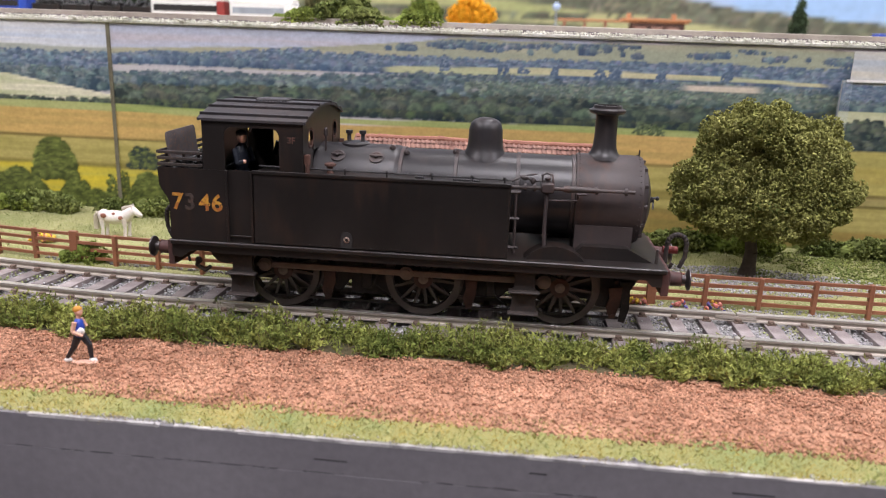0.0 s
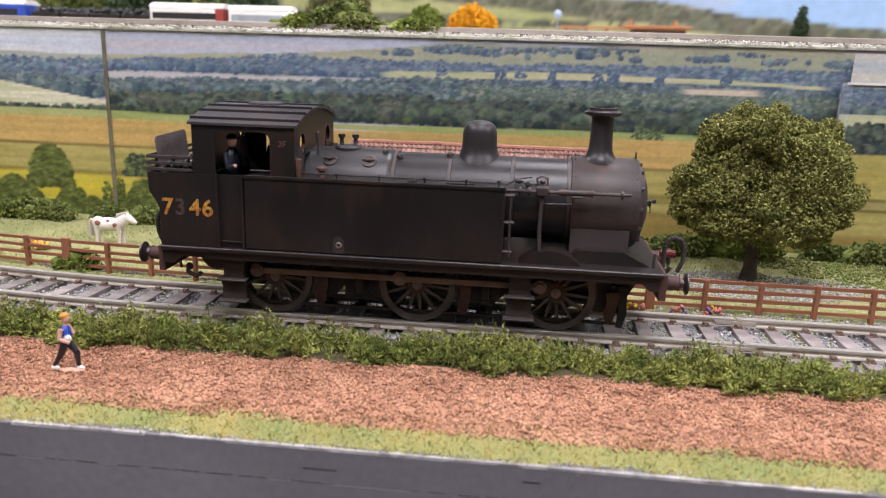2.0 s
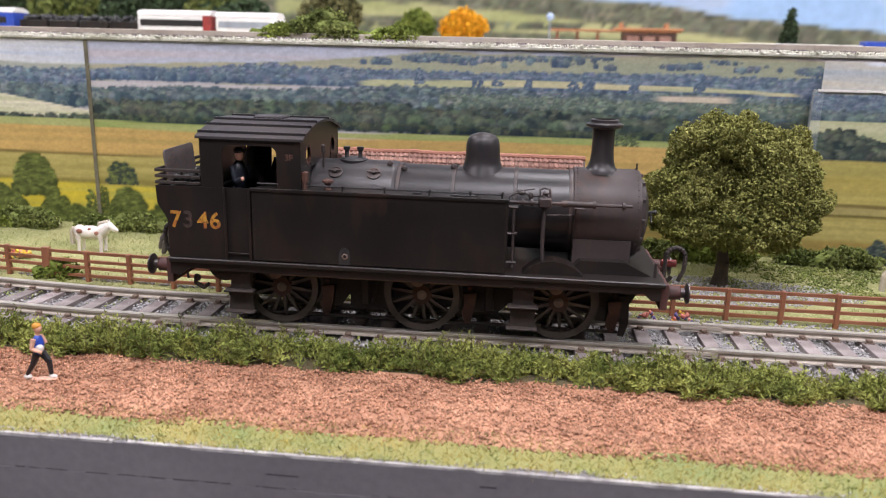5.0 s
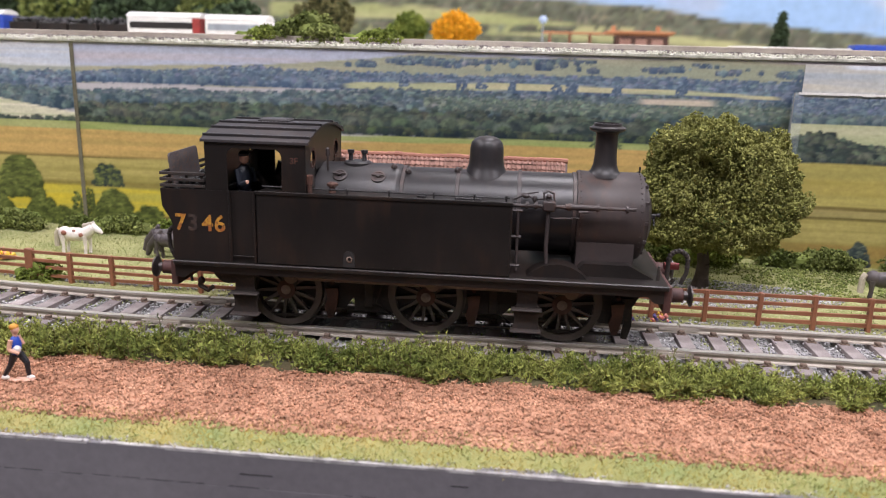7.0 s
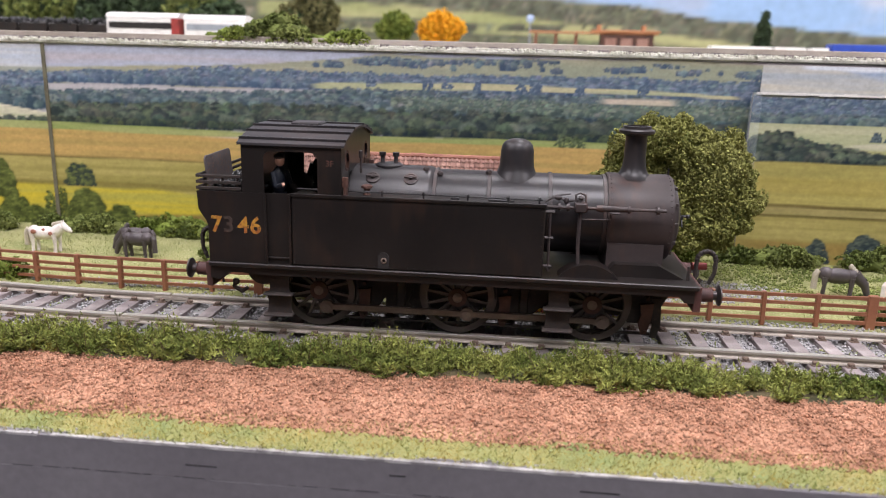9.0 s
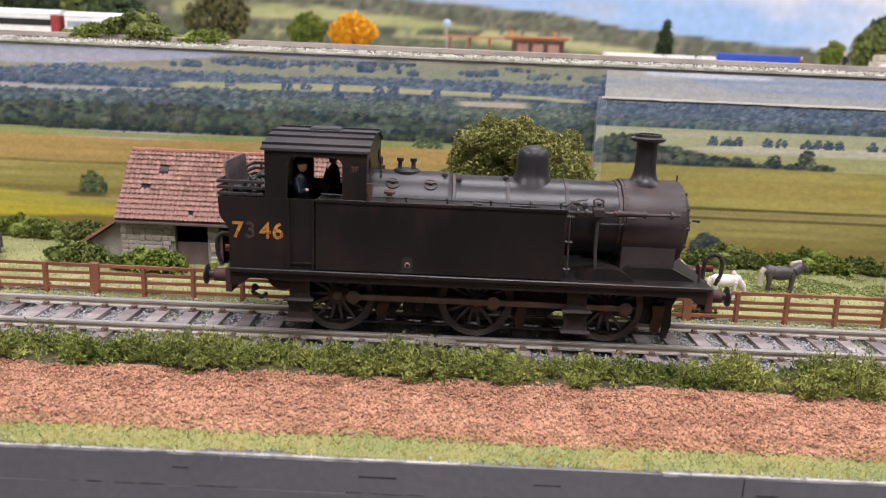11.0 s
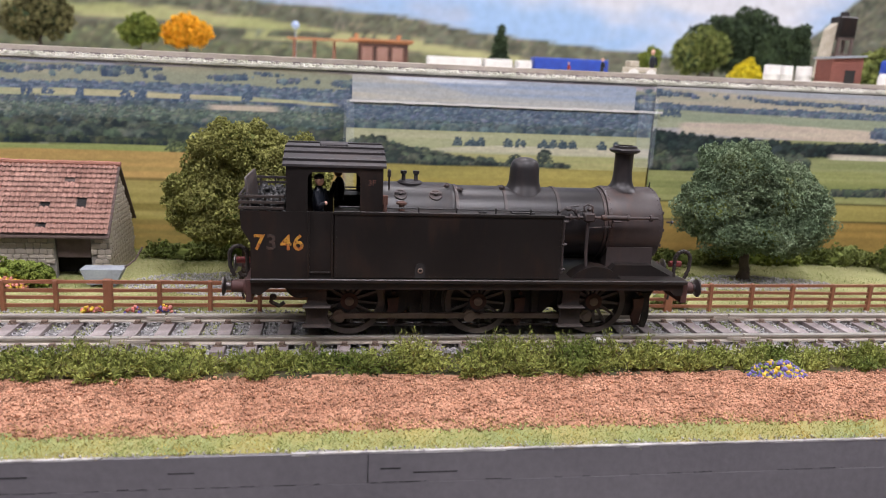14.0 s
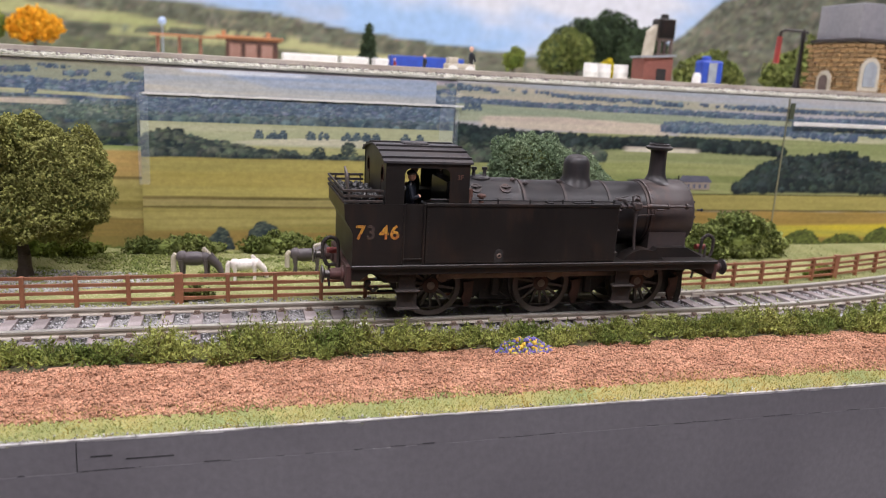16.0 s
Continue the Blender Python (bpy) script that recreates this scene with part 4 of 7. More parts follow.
# frames, springs, brake gear
for sy in (-1, 1):
    o = [(-51, 16.3), (-51, 12.5), (-47, 9.5), (-43, 9.5), (-42, 6.2), (-26, 6.2), (-24.5, 4.5), (-20, 4.5), (-17, 9), (-9, 9), (-7, 6.2), (7, 6.2), (9, 5.0), (18, 5.0), (22, 9), (25, 6.2), (39, 6.2), (41, 4.5), (46.8, 4.5), (48.5, 9), (51, 13.5), (53.5, 14.0), (53.5, 16.3)]
    bm = B(); prism(bm, o, sy * 6.2, sy * 6.9)
    part("main_frame", bm, M["under"], loco)
    for x in (-22.6, 11.4, 44.8):
        bm = B()
        prism(bm, [(x - 1.6, 10.0), (x + 1.5, 10.4), (x + 1.2, 6.5), (x + 0.3, 3.0), (x - 1.0, 2.6), (x - 1.9, 5.4), (x - 1.2, 7.4)], sy * 8.6, sy * 9.6)
        cyl(bm, (x, sy * 7, 11.6), (x, sy * 10, 11.6), 0.5, 0.5, 8)
        cyl(bm, (x - 0.2, sy * 7, 3.4), (x - 0.2, sy * 10, 3.4), 0.45, 0.45, 8)
        part("brake_hanger", bm, M["rust"], loco, "rusty brake block and hanger")
    bm = B(); box(bm, -46, 46, sy * 8.7 - 0.3, sy * 8.7 + 0.3, 2.3, 2.95, 0.1)
    part("brake_rod", bm, M["under"], loco)
    bm = B(); prism(bm, [(45.8, 11.5), (48.0, 11.5), (48.3, 5.0), (47.4, 1.6), (46.0, 1.8), (46.4, 5.5)], sy * 8.4, sy * 9.0)
    part("guard_iron", bm, M["under"], loco)
    # steps
    for x0 in (-45.8, 20.1):
        bm = B()
        prism(bm, [(x0 + 0.6, 16.4), (x0 + 6.7, 16.4), (x0 + 6.0, 13.4), (x0 + 6.0, 10.4), (x0 + 6.9, 9.6), (x0 + 6.3, 7.5), (x0 + 6.6, 4.9), (x0 + 7.1, 4.5), (x0 + 0.1, 4.5), (x0 + 0.7, 4.9), (x0 + 1.0, 7.5), (x0 + 0.4, 9.6), (x0 + 1.3, 10.4), (x0 + 1.3, 13.4)], sy * 14.3, sy * 14.8)
        step = part("footstep", bm, M["under"], loco)
        bm = B()
        for z in (4.3, 9.4):
            box(bm, x0 + 0.1, x0 + 7.1, min(sy * 14.0, sy * 16.6), max(sy * 14.0, sy * 16.6), z, z + 0.45, 0.12)
        part("tread", bm, M["under"], step)
slab("ashpan", -18, -3.5, -6, 6, 3.5, 12, M["under"])
slab("gearbox", 5, 26, -6, 6, 6.5, 15, M["dark"])
for xx in (-10.5, 17.5):
    bm = B(); tube(bm, [(xx, -7.6, 13), (xx - 1.6, -7.6, 6.5), (xx + 2.5, -7.6, 3.4)], 0.3, 6)
    part("sand_pipe", bm, M["under"], loco)
for xx in (-15, 14.8):
    bm = B(); box(bm, xx, xx + 2.2, -8.4, -7, 5.5, 13, 0.3)
    part("spring_hanger", bm, M["under"], loco)

# buffers, hooks, vacuum pipes
for sx, xb, xe in ((1, 55.2, 60.6), (-1, -59.4, -65.6)):
    for sy in (-1, 1):
        bm = B(); lathe(bm, (xb, sy * 11.4, 13.8), (sx, 0, 0), [(2.3, 0), (2.3, 0.5), (1.7, 0.9), (1.55, abs(xe - xb) * 0.6), (1.7, abs(xe - xb) * 0.62)], 16)
        buf = part("buffer", bm, M["beam"], loco, "buffer with dirty red shank" if sx > 0 else "", smooth=True)
        bm = B(); lathe(bm, (xb, sy * 11.4, 13.8), (sx, 0, 0), [(1.1, 1), (1.1, abs(xe - xb) - 1.1), (1.8, abs(xe - xb) - 0.8), (2.45, abs(xe - xb) - 0.55), (2.45, abs(xe - xb) - 0.2), (1.4, abs(xe - xb))], 20)
        part("buffer_head", bm, M["buffer_steel"], buf, "dark steel buffer head", smooth=True)
    xh = xb + sx * 0.5
    bm = B(); tube(bm, [(xh, 0, 13.6), (xh + sx * 2.4, 0, 13.4), (xh + sx * 2.9, 0, 14.4)], 0.5, 6); tube(bm, [(xh + sx * 2, 0, 13), (xh + sx * 2.3, 0, 9.5), (xh + sx * 1.8, 0, 7)], 0.35, 6)
    part("coupling_hook", bm, M["under"], loco)
    bm = B()
    pts = [(xb + sx * 0.6, -5.5, 12)]
    pts += [(xb + sx * (2.9 - 2.2 * math.cos(radians(a))), -5.5, 20.3 + 2.4 * math.sin(radians(a))) for a in range(0, 181, 20)]
    pts += [(xb + sx * 5.0, -5.5, 17.5), (xb + sx * 3.9, -5.5, 14.8)]
    tube(bm, pts, 0.5, 8)
    for k in range(len(pts) - 1):
        m_ = (Vector(pts[k]) + Vector(pts[k + 1])) / 2
        ball(bm, m_, (0.62, 0.62, 0.62), 7, 5)
    part("vacuum_hose", bm, M["under"], loco, "ribbed hose on a standpipe", smooth=True)
    bm = B(); cyl(bm, (xb + sx * 0.2, -3.2, 18.4), (xb + sx * 3.6, -3.2, 18.4), 0.9, 0.9, 12)
    part("lamp_socket", bm, M["red"], loco, "dull red round fitting")
for y in (-12.5, 12.5):
    bm = B(); cyl(bm, (52.6, y, 17.3), (52.6, y, 20.6), 0.38, 0.3, 8)
    part("lamp_iron", bm, M["under"], loco)
# rear hook tool hanging by the bunker
bm = B(); tube(bm, [(-53, -14, 12.5), (-53.5, -14, 10.5), (-51.5, -14, 9.4), (-50.2, -14, 10.4)], 0.5, 6); ball(bm, (-53, -14, 11.8), (0.9, 0.7, 0.9), 7, 5)
part("chain_link", bm, M["under"], loco)
bm = B(); prism(bm, [(-50, 16.3)] + arc(-46.4, 15.2, 3.8, 200, 340, 8) + [(-42.7, 16.3)], -14, -12)
part("tank_sump", bm, M["under"], loco)

# digits
def letters(name, text, size, x, z, y, material, parent):
    cu = bpy.data.curves.new(name, "FONT")
    cu.body, cu.size, cu.extrude, cu.align_x, cu.align_y = text, size * MM, 0.00004, "CENTER", "CENTER"
    cu.offset = 0.00008 * size / 4
    cu.materials.append(material)
    ob = new(name, cu)
    ob.parent = parent
    ob.matrix_basis = pose(x * MM, y * MM, z * MM, 90, 0, 0)
    return ob


for ch_, x, mt in (("7", -56.0, "yellow_digit"), ("3", -53.1, "faded_digit"), ("4", -49.6, "yellow_digit"), ("6", -46.7, "yellow_digit")):
    letters("digit", ch_, 5.3, x, 26.2, -17.06, M[mt], loco)
letters("power_class", "3F", 1.9, -29.2, 41.3, -16.96, M["rust"], loco)
bm = B(); box(bm, -20, -13.5, -16.98, -16.4, 16.5, 17.2)
part("rust_patch", bm, M["rust"], loco)

# wheels with spokes and coupling rods
WHEEL_R, CRANK, PHASE = 9.2, 4.2, 155.0
AXLES = (-34.0, 0.0, 32.0)


def spoke_mesh():
    b = B()
    vs = []
    for r, w in ((1.6, 0.46), (7.6, 0.26)):
        for d in (-1, 1):
            for yy in (-0.5, 0.5):
                vs.append(b.verts.new((r, yy, w * d)))
    for f in ((0, 1, 3, 2), (4, 6, 7, 5), (0, 4, 5, 1), (2, 3, 7, 6), (0, 2, 6, 4), (1, 5, 7, 3)):
        b.faces.new([vs[i] for i in f])
    bmesh.ops.recalc_face_normals(b, faces=b.faces)
    me = bpy.data.meshes.new("spoke")
    bmesh.ops.scale(b, vec=(MM,) * 3, verts=b.verts)
    b.to_mesh(me); b.free(); me.materials.append(M["spoke"])
    return me


SPOKE = spoke_mesh()


def make_wheel(x, sy):
    bm = B()
    lathe(bm, (0, -0.55, 0), (0, 1, 0), [(2.2, -0.5), (2.2, 1.2)], 18)
    ph = radians(PHASE + (90 if sy > 0 else 0))
    cx, cz = CRANK * math.cos(ph), CRANK * math.sin(ph)
    prism(bm, arc(0, 0, 2.0, PHASE + 90, PHASE + 270, 8) + arc(cx, cz, 1.5, PHASE - 90, PHASE + 90, 8), -1.2, 0.3)
    bmesh.ops.recalc_face_normals(bm, faces=bm.faces)
    w = part("wheel", bm, M["wheel"], loco, "spoked driving wheel")
    for k in range(14):
        o = new("spoke", SPOKE); o.parent = w
        o.matrix_basis = pose(0, 0, 0, 0, 360 * k / 14 + 6, 0)
    bm = B()
    n_ = 44
    for r0, r1, y0, y1 in ((7.4, 8.9, -1.1, 1.1), (7.6, 9.5, 1.1, 1.6)):
        rings = []
        for r, y in ((r0, y0), (r1, y0), (r1, y1), (r0, y1)):
            rings.append([bm.verts.new((r * math.cos(2 * math.pi * i / n_), y, r * math.sin(2 * math.pi * i / n_))) for i in range(n_)])
        for q in range(4):
            for i in range(n_):
                bm.faces.new((rings[q][i], rings[q][(i + 1) % n_], rings[(q + 1) % 4][(i + 1) % n_], rings[(q + 1) % 4][i]))
    part("tyre", bm, M["spoke"], w, smooth=True)
    bm = B(); cyl(bm, (cx, -2.6, cz), (cx, 0, cz), 0.7, 0.7, 10); lathe(bm, (0, -1.05, 0), (0, -1, 0), [(1.2, 0), (1.2, 0.35), (0.5, 0.5)], 14)
    part("crank_pin", bm, M["rod"], w)
    bm = B(); lathe(bm, (0, -1.0, 0), (0, -1, 0), [(2.3, -0.1), (2.3, 0.2), (1.25, 0.3)], 18); part("hub", bm, M["rust"], w, "rusty brown hub", smooth=True)
    return w


wheels = [(x, sy, make_wheel(x, sy)) for sy in (-1, 1) for x in AXLES]
bm = B()
for x in AXLES:
    cyl(bm, (x, -8, 9.2), (x, 8, 9.2), 1.3, 1.3, 12)
part("axles", bm, M["under"], loco)


def make_rod():
    bm = B()
    box(bm, -34, 32, -0.45, 0.45, -0.75, 0.75, 0.15)
    for x in AXLES:
        lathe(bm, (x, 0.7, 0), (0, -1, 0), [(1.65, 0), (1.65, 1.4), (1.0, 1.45), (1.0, 1.7), (0.4, 1.7)], 16)
    lathe(bm, (3.6, 0.6, 0), (0, -1, 0), [(0.8, 0), (0.8, 1.3)], 10)
    return part("coupling_rod", bm, M["rod"], loco, "oily brown steel coupling rod")


rods = [(-1, make_rod()), (1, make_rod())]

# crew: two painted dolls standing in the cab
def doll(name, x, y, z, rz, slots, build, label, group):
    bm = B(); build(bm)
    ob = part(name, bm, slots, smooth=True)
    ob.matrix_basis = pose(x * MM, y * MM, z * MM, 0, 0, rz)
    return tagged(ob, label, "figurine", group)


def crew_form(bm):
    cyl(bm, (0, -0.9, 0), (0, -0.8, 6.5), 0.9, 1.1, 8); cyl(bm, (0, 0.9, 0), (0, 0.8, 6.5), 0.9, 1.1, 8)
    ball(bm, (0, 0, 9.2), (1.5, 2.2, 3.6), 10, 8)
    cyl(bm, (0.2, -2.1, 11.4), (1.4, -2.5, 8.2), 0.75, 0.65, 7); cyl(bm, (1.4, -2.5, 8.2), (2.8, -2.0, 8.8), 0.62, 0.5, 7)
    cyl(bm, (0.2, 2.1, 11.4), (1.2, 2.4, 8.3), 0.75, 0.65, 7)
    ball(bm, (0.25, 0, 13.9), (1.2, 1.1, 1.4), 9, 7, mi=1)
    ball(bm, (0.1, 0, 14.7), (1.35, 1.25, 0.9), 9, 6, mi=2)
    ball(bm, (2.9, -2.0, 8.8), (0.5, 0.5, 0.5), 6, 5, mi=1)


crew = []
for x, y, rz in ((-42.0, -13.2, -25), (-37.0, 3.0, 160)):
    d = doll("driver_doll", 0, 0, 0, 0, [M["navy"], M["skin"], M["black_cloth"]], crew_form, "painted engine crew figurine in dark overalls and cap", "engine crew")
    crew.append((d, x, y, rz))

# ---------------------------------------------------------------- printed landscape behind the paddock
BACK_Y = 98.0


def vnoise(x, z, seed):
    """Smooth value noise on arrays, 0 to 1."""
    def h(i, j):
        k = (i * 374761393 + j * 668265263 + seed * 974711) & 0xFFFFFFFF
        k = ((k ^ (k >> 13)) * 1274126177) & 0xFFFFFFFF
        return ((k ^ (k >> 16)) & 0xFFFF) / 65535.0
    xi, zi = np.floor(x).astype(np.int64), np.floor(z).astype(np.int64)
    u, v = x - xi, z - zi
    u, v = u * u * (3 - 2 * u), v * v * (3 - 2 * v)
    a = h(xi, zi) * (1 - u) + h(xi + 1, zi) * u
    b_ = h(xi, zi + 1) * (1 - u) + h(xi + 1, zi + 1) * u
    return a * (1 - v) + b_ * v


def fbm(x, z, seed, octaves=4):
    total, amp, norm = 0.0, 1.0, 0.0
    for o in range(octaves):
        total = total + amp * vnoise(x * 2**o + 17.3 * o, z * 2**o + 5.1 * o, seed + o)
        norm, amp = norm + amp, amp * 0.55
    return total / norm


def smooth01(v):
    v = np.clip(v, 0, 1)
    return v * v * (3 - 2 * v)


class Print:
    """A printed landscape: colour laid on a fine grid of points, field by field and crown by crown."""

    def __init__(self, x0, x1, z0, z1, step, ground):
        self.step, self.x0, self.z0 = step, x0, z0
        self.xs = np.linspace(x0, x1, int((x1 - x0) / step) + 1)
        self.zs = np.linspace(z0, z1, int((z1 - z0) / step) + 1)
        self.X, self.Z = np.meshgrid(self.xs, self.zs)
        self.C = np.ones(self.X.shape + (3,)) * np.array(ground)

    def line(self, v, wob=0.0, seed=0, freq=0.03):
        """A height for every x: a number, or (x, z) corners, with a wobble."""
        z = np.interp(self.xs, [p[0] for p in v], [p[1] for p in v]) if isinstance(v, (list, tuple)) else np.full_like(self.xs, v)
        return z + wob * (fbm(self.xs * freq, self.xs * 0 + seed, seed + 3, 4) - 0.5) * 2

    def field(self, low, high, a, b_, x0=-1e6, x1=1e6, seed=1, wob=0.5, soft=0.45, streak=1.0, fx=0.02):
        lo, hi = self.line(low, wob, seed), self.line(high, wob, seed + 1)
        m = smooth01((self.Z - lo) / soft + 0.5) * smooth01((hi - self.Z) / soft + 0.5)
        m = m * smooth01((self.X - x0) / 5) * smooth01((x1 - self.X) / 5)
        f = fbm(self.X * fx, self.Z * 0.55 * streak, seed + 5)
        g = fbm(self.X * 0.5, self.Z * 1.1, seed + 9, 3)
        f = smooth01((f - 0.5) * 2.2 + 0.5)
        col = np.array(a) + (np.array(b_) - np.array(a)) * f[..., None]
        col = col * (0.86 + 0.28 * g[..., None])
        self.C += (col - self.C) * m[..., None]

    def crown(self, x, z, r, dark, light, rnd):
        rz = r * 0.85
        i0, i1 = int((x - r * 1.3 - self.x0) / self.step), int((x + r * 1.3 - self.x0) / self.step) + 2
        j0, j1 = int((z - rz * 1.3 - self.z0) / self.step), int((z + rz * 1.3 - self.z0) / self.step) + 2
        i0, j0, i1, j1 = max(i0, 0), max(j0, 0), min(i1, len(self.xs)), min(j1, len(self.zs))
        if i0 >= i1 or j0 >= j1:
            return
        dx, dz = (self.X[j0:j1, i0:i1] - x) / r, (self.Z[j0:j1, i0:i1] - z) / rz
        speck = self.speck[j0:j1, i0:i1]
        d = np.sqrt(dx * dx + dz * dz) + (speck - 0.5) * 0.55
        m = smooth01((1.08 - d) / 0.36)
        s = np.clip(0.42 + 0.42 * dz - 0.22 * dx + (speck - 0.5) * 1.1, 0, 1) * rnd
        col = dark + (light - dark) * s[..., None]
        patch = self.C[j0:j1, i0:i1]
        patch += (col - patch) * m[..., None]

    def wood(self, x0, x1, low, high, dark, light, r, seed, dense=1.0, gaps=0.0):
        """Rows of crowns from the far edge down to the near one."""
        if not hasattr(self, "speck"):
            self.speck = fbm(self.X * 0.75, self.Z * 0.75, 77, 3)
        q = np.random.default_rng(seed)
        dark, light = np.array(dark), np.array(light)
        lo_l, hi_l = self.line(low), self.line(high, 1.0, seed, 0.06)
        inside = (self.xs >= x0) & (self.xs <= x1)
        if not gaps:
            m = smooth01((self.Z - lo_l) / r + 0.7) * smooth01((hi_l - r * 0.9 - self.Z) / r + 0.5) * inside
            self.C += ((dark * 1.4 + light * 0.10) * (0.55 + 0.9 * self.speck[..., None]) - self.C) * m[..., None]
        x_ = q.uniform(x0, x1, max(3, int((x1 - x0) * dense * float(np.mean((hi_l - lo_l)[inside])) / (r * r) * 2.6)))
        lo, hi = np.interp(x_, self.xs, lo_l), np.interp(x_, self.xs, hi_l)
        f = q.random(len(x_))
        keep = fbm(x_ * 0.05, f * 2, seed + 31, 3) > gaps
        order = np.argsort(-f)
        for k in order:
            if not keep[k]:
                continue
            size = r * (0.55 + 1.1 * q.random() ** 1.6) * (1.2 - 0.4 * f[k])
            tint = q.uniform(0.8, 1.2)
            self.crown(x_[k], lo[k] + size * 0.5 + max(0.0, hi[k] - lo[k] - size * 1.2) * f[k], size, dark * tint, light * tint * q.uniform(0.88, 1.12, 3), 0.12 + 1.2 * q.random())

    def tree(self, x, z, w, h, dark, light, seed):
        """One printed tree or bush of many crowns, domed."""
        if not hasattr(self, "speck"):
            self.speck = fbm(self.X * 0.75, self.Z * 0.75, 77, 3)
        q = np.random.default_rng(seed)
        dark, light = np.array(dark), np.array(light)
        pts = []
        for k in range(int(24 + w * h * 1.3)):
            a, d = q.uniform(0, math.pi), math.sqrt(q.random())
            pts.append((x + w * 0.44 * d * math.cos(a), z + h * 0.82 * d * math.sin(a)))
        for px, pz in sorted(pts, key=lambda p: -p[1]):
            self.crown(px, pz + h * 0.08, max(0.55, min(w, h) * q.uniform(0.07, 0.15)), dark, light * q.uniform(0.8, 1.2), 0.05 + 1.2 * q.random() ** 1.5)

    def build(self, name, y, material, parent=None, label=""):
        h_, w_ = self.X.shape
        v = np.stack([self.X, np.full_like(self.X, y), self.Z], -1).reshape(-1, 3) * MM
        idx = np.arange(h_ * w_).reshape(h_, w_)
        f = np.stack([idx[:-1, :-1], idx[:-1, 1:], idx[1:, 1:], idx[1:, :-1]], -1).reshape(-1, 4)
        me = bpy.data.meshes.new(name)
        me.vertices.add(len(v)); me.vertices.foreach_set("co", v.ravel())
        me.loops.add(f.size); me.loops.foreach_set("vertex_index", f.ravel())
        me.polygons.add(len(f)); me.polygons.foreach_set("loop_start", np.arange(len(f)) * 4); me.polygons.foreach_set("loop_total", np.full(len(f), 4))
        me.update(calc_edges=True)
        ink_ = me.color_attributes.new("ink", "FLOAT_COLOR", "POINT")
        ink_.data.foreach_set("color", np.concatenate([np.clip(self.C, 0.004, 0.9).reshape(-1, 3), np.ones((h_ * w_, 1))], 1).ravel())
        me.materials.append(material)
        ob = new(name, me)
        ob.parent = parent
        if label:
            tagged(ob, label)
        return ob


def print_paper(name, rough, grain_scale):
    """Paper that takes its printed colour from the ink laid on it, with a fine grain and an uneven sheen."""
    m, n, l, p = shader(name)
    at = n.new("ShaderNodeVertexColor"); at.layer_name = "ink"
    co_ = n.new("ShaderNodeTexCoord")
    gr = n.new("ShaderNodeTexNoise"); gr.inputs["Scale"].default_value = grain_scale; gr.inputs["Detail"].default_value = 4
    l.new(co_.outputs["Object"], gr.inputs["Vector"])
    mr = n.new("ShaderNodeMapRange"); mr.inputs["To Min"].default_value, mr.inputs["To Max"].default_value = 0.82, 1.18
    l.new(gr.outputs["Fac"], mr.inputs["Value"])
    hs = n.new("ShaderNodeHueSaturation")
    l.new(mr.outputs["Result"], hs.inputs["Value"]); l.new(at.outputs["Color"], hs.inputs["Color"])
    l.new(hs.outputs["Color"], p.inputs["Base Color"])
    wv = n.new("ShaderNodeTexNoise"); wv.inputs["Scale"].default_value = 14.0
    l.new(co_.outputs["Object"], wv.inputs["Vector"])
    bn = n.new("ShaderNodeBump"); bn.inputs["Strength"].default_value = 0.25; bn.inputs["Distance"].default_value = 0.004
    l.new(wv.outputs["Fac"], bn.inputs["Height"]); l.new(bn.outputs["Normal"], p.inputs["Normal"])
    p.inputs["Roughness"].default_value = rough
    p.inputs["Specular IOR Level"].default_value = 0.4
    return m


PAPER = print_paper("printed_paper", 0.36, 900.0)
board_m = mat("grey_board", (0.30, 0.29, 0.27), (0.26, 0.25, 0.23), 0.8, scale=30, fine=400)
bm = B(); box(bm, -300, 640, BACK_Y + 0.4, BACK_Y + 3, -9, 66.4)
backdrop = tagged(part("backdrop", bm, board_m), "printed paper landscape of fields and woods on a board", "backdrop", kind="structure")

# printing colours
HAZE, PALE, CREAM, PINK = (0.47, 0.45, 0.46), (0.43, 0.45, 0.27), (0.66, 0.62, 0.50), (0.60, 0.50, 0.42)
GOLD, GOLD2 = (0.50, 0.33, 0.12), (0.40, 0.29, 0.10)
OLIVE, OLIVE2 = (0.29, 0.255, 0.075), (0.39, 0.33, 0.115)
OCHRE, OCHRE2 = (0.29, 0.20, 0.06), (0.21, 0.165, 0.05)
YEL, YEL2 = (0.56, 0.45, 0.045), (0.40, 0.36, 0.07)
GREEN, GREEN2 = (0.27, 0.33, 0.11), (0.36, 0.38, 0.16)
FAR_D, FAR_L = (0.052, 0.086, 0.145), (0.225, 0.28, 0.335)
MID_D, MID_L = (0.030, 0.058, 0.090), (0.21, 0.26, 0.255)
NEAR_D, NEAR_L = (0.011, 0.023, 0.034), (0.145, 0.175, 0.125)
DARK_D, DARK_L = (0.008, 0.015, 0.020), (0.060, 0.085, 0.075)
BUSH_D, BUSH_L = (0.030, 0.042, 0.012), (0.20, 0.235, 0.06)

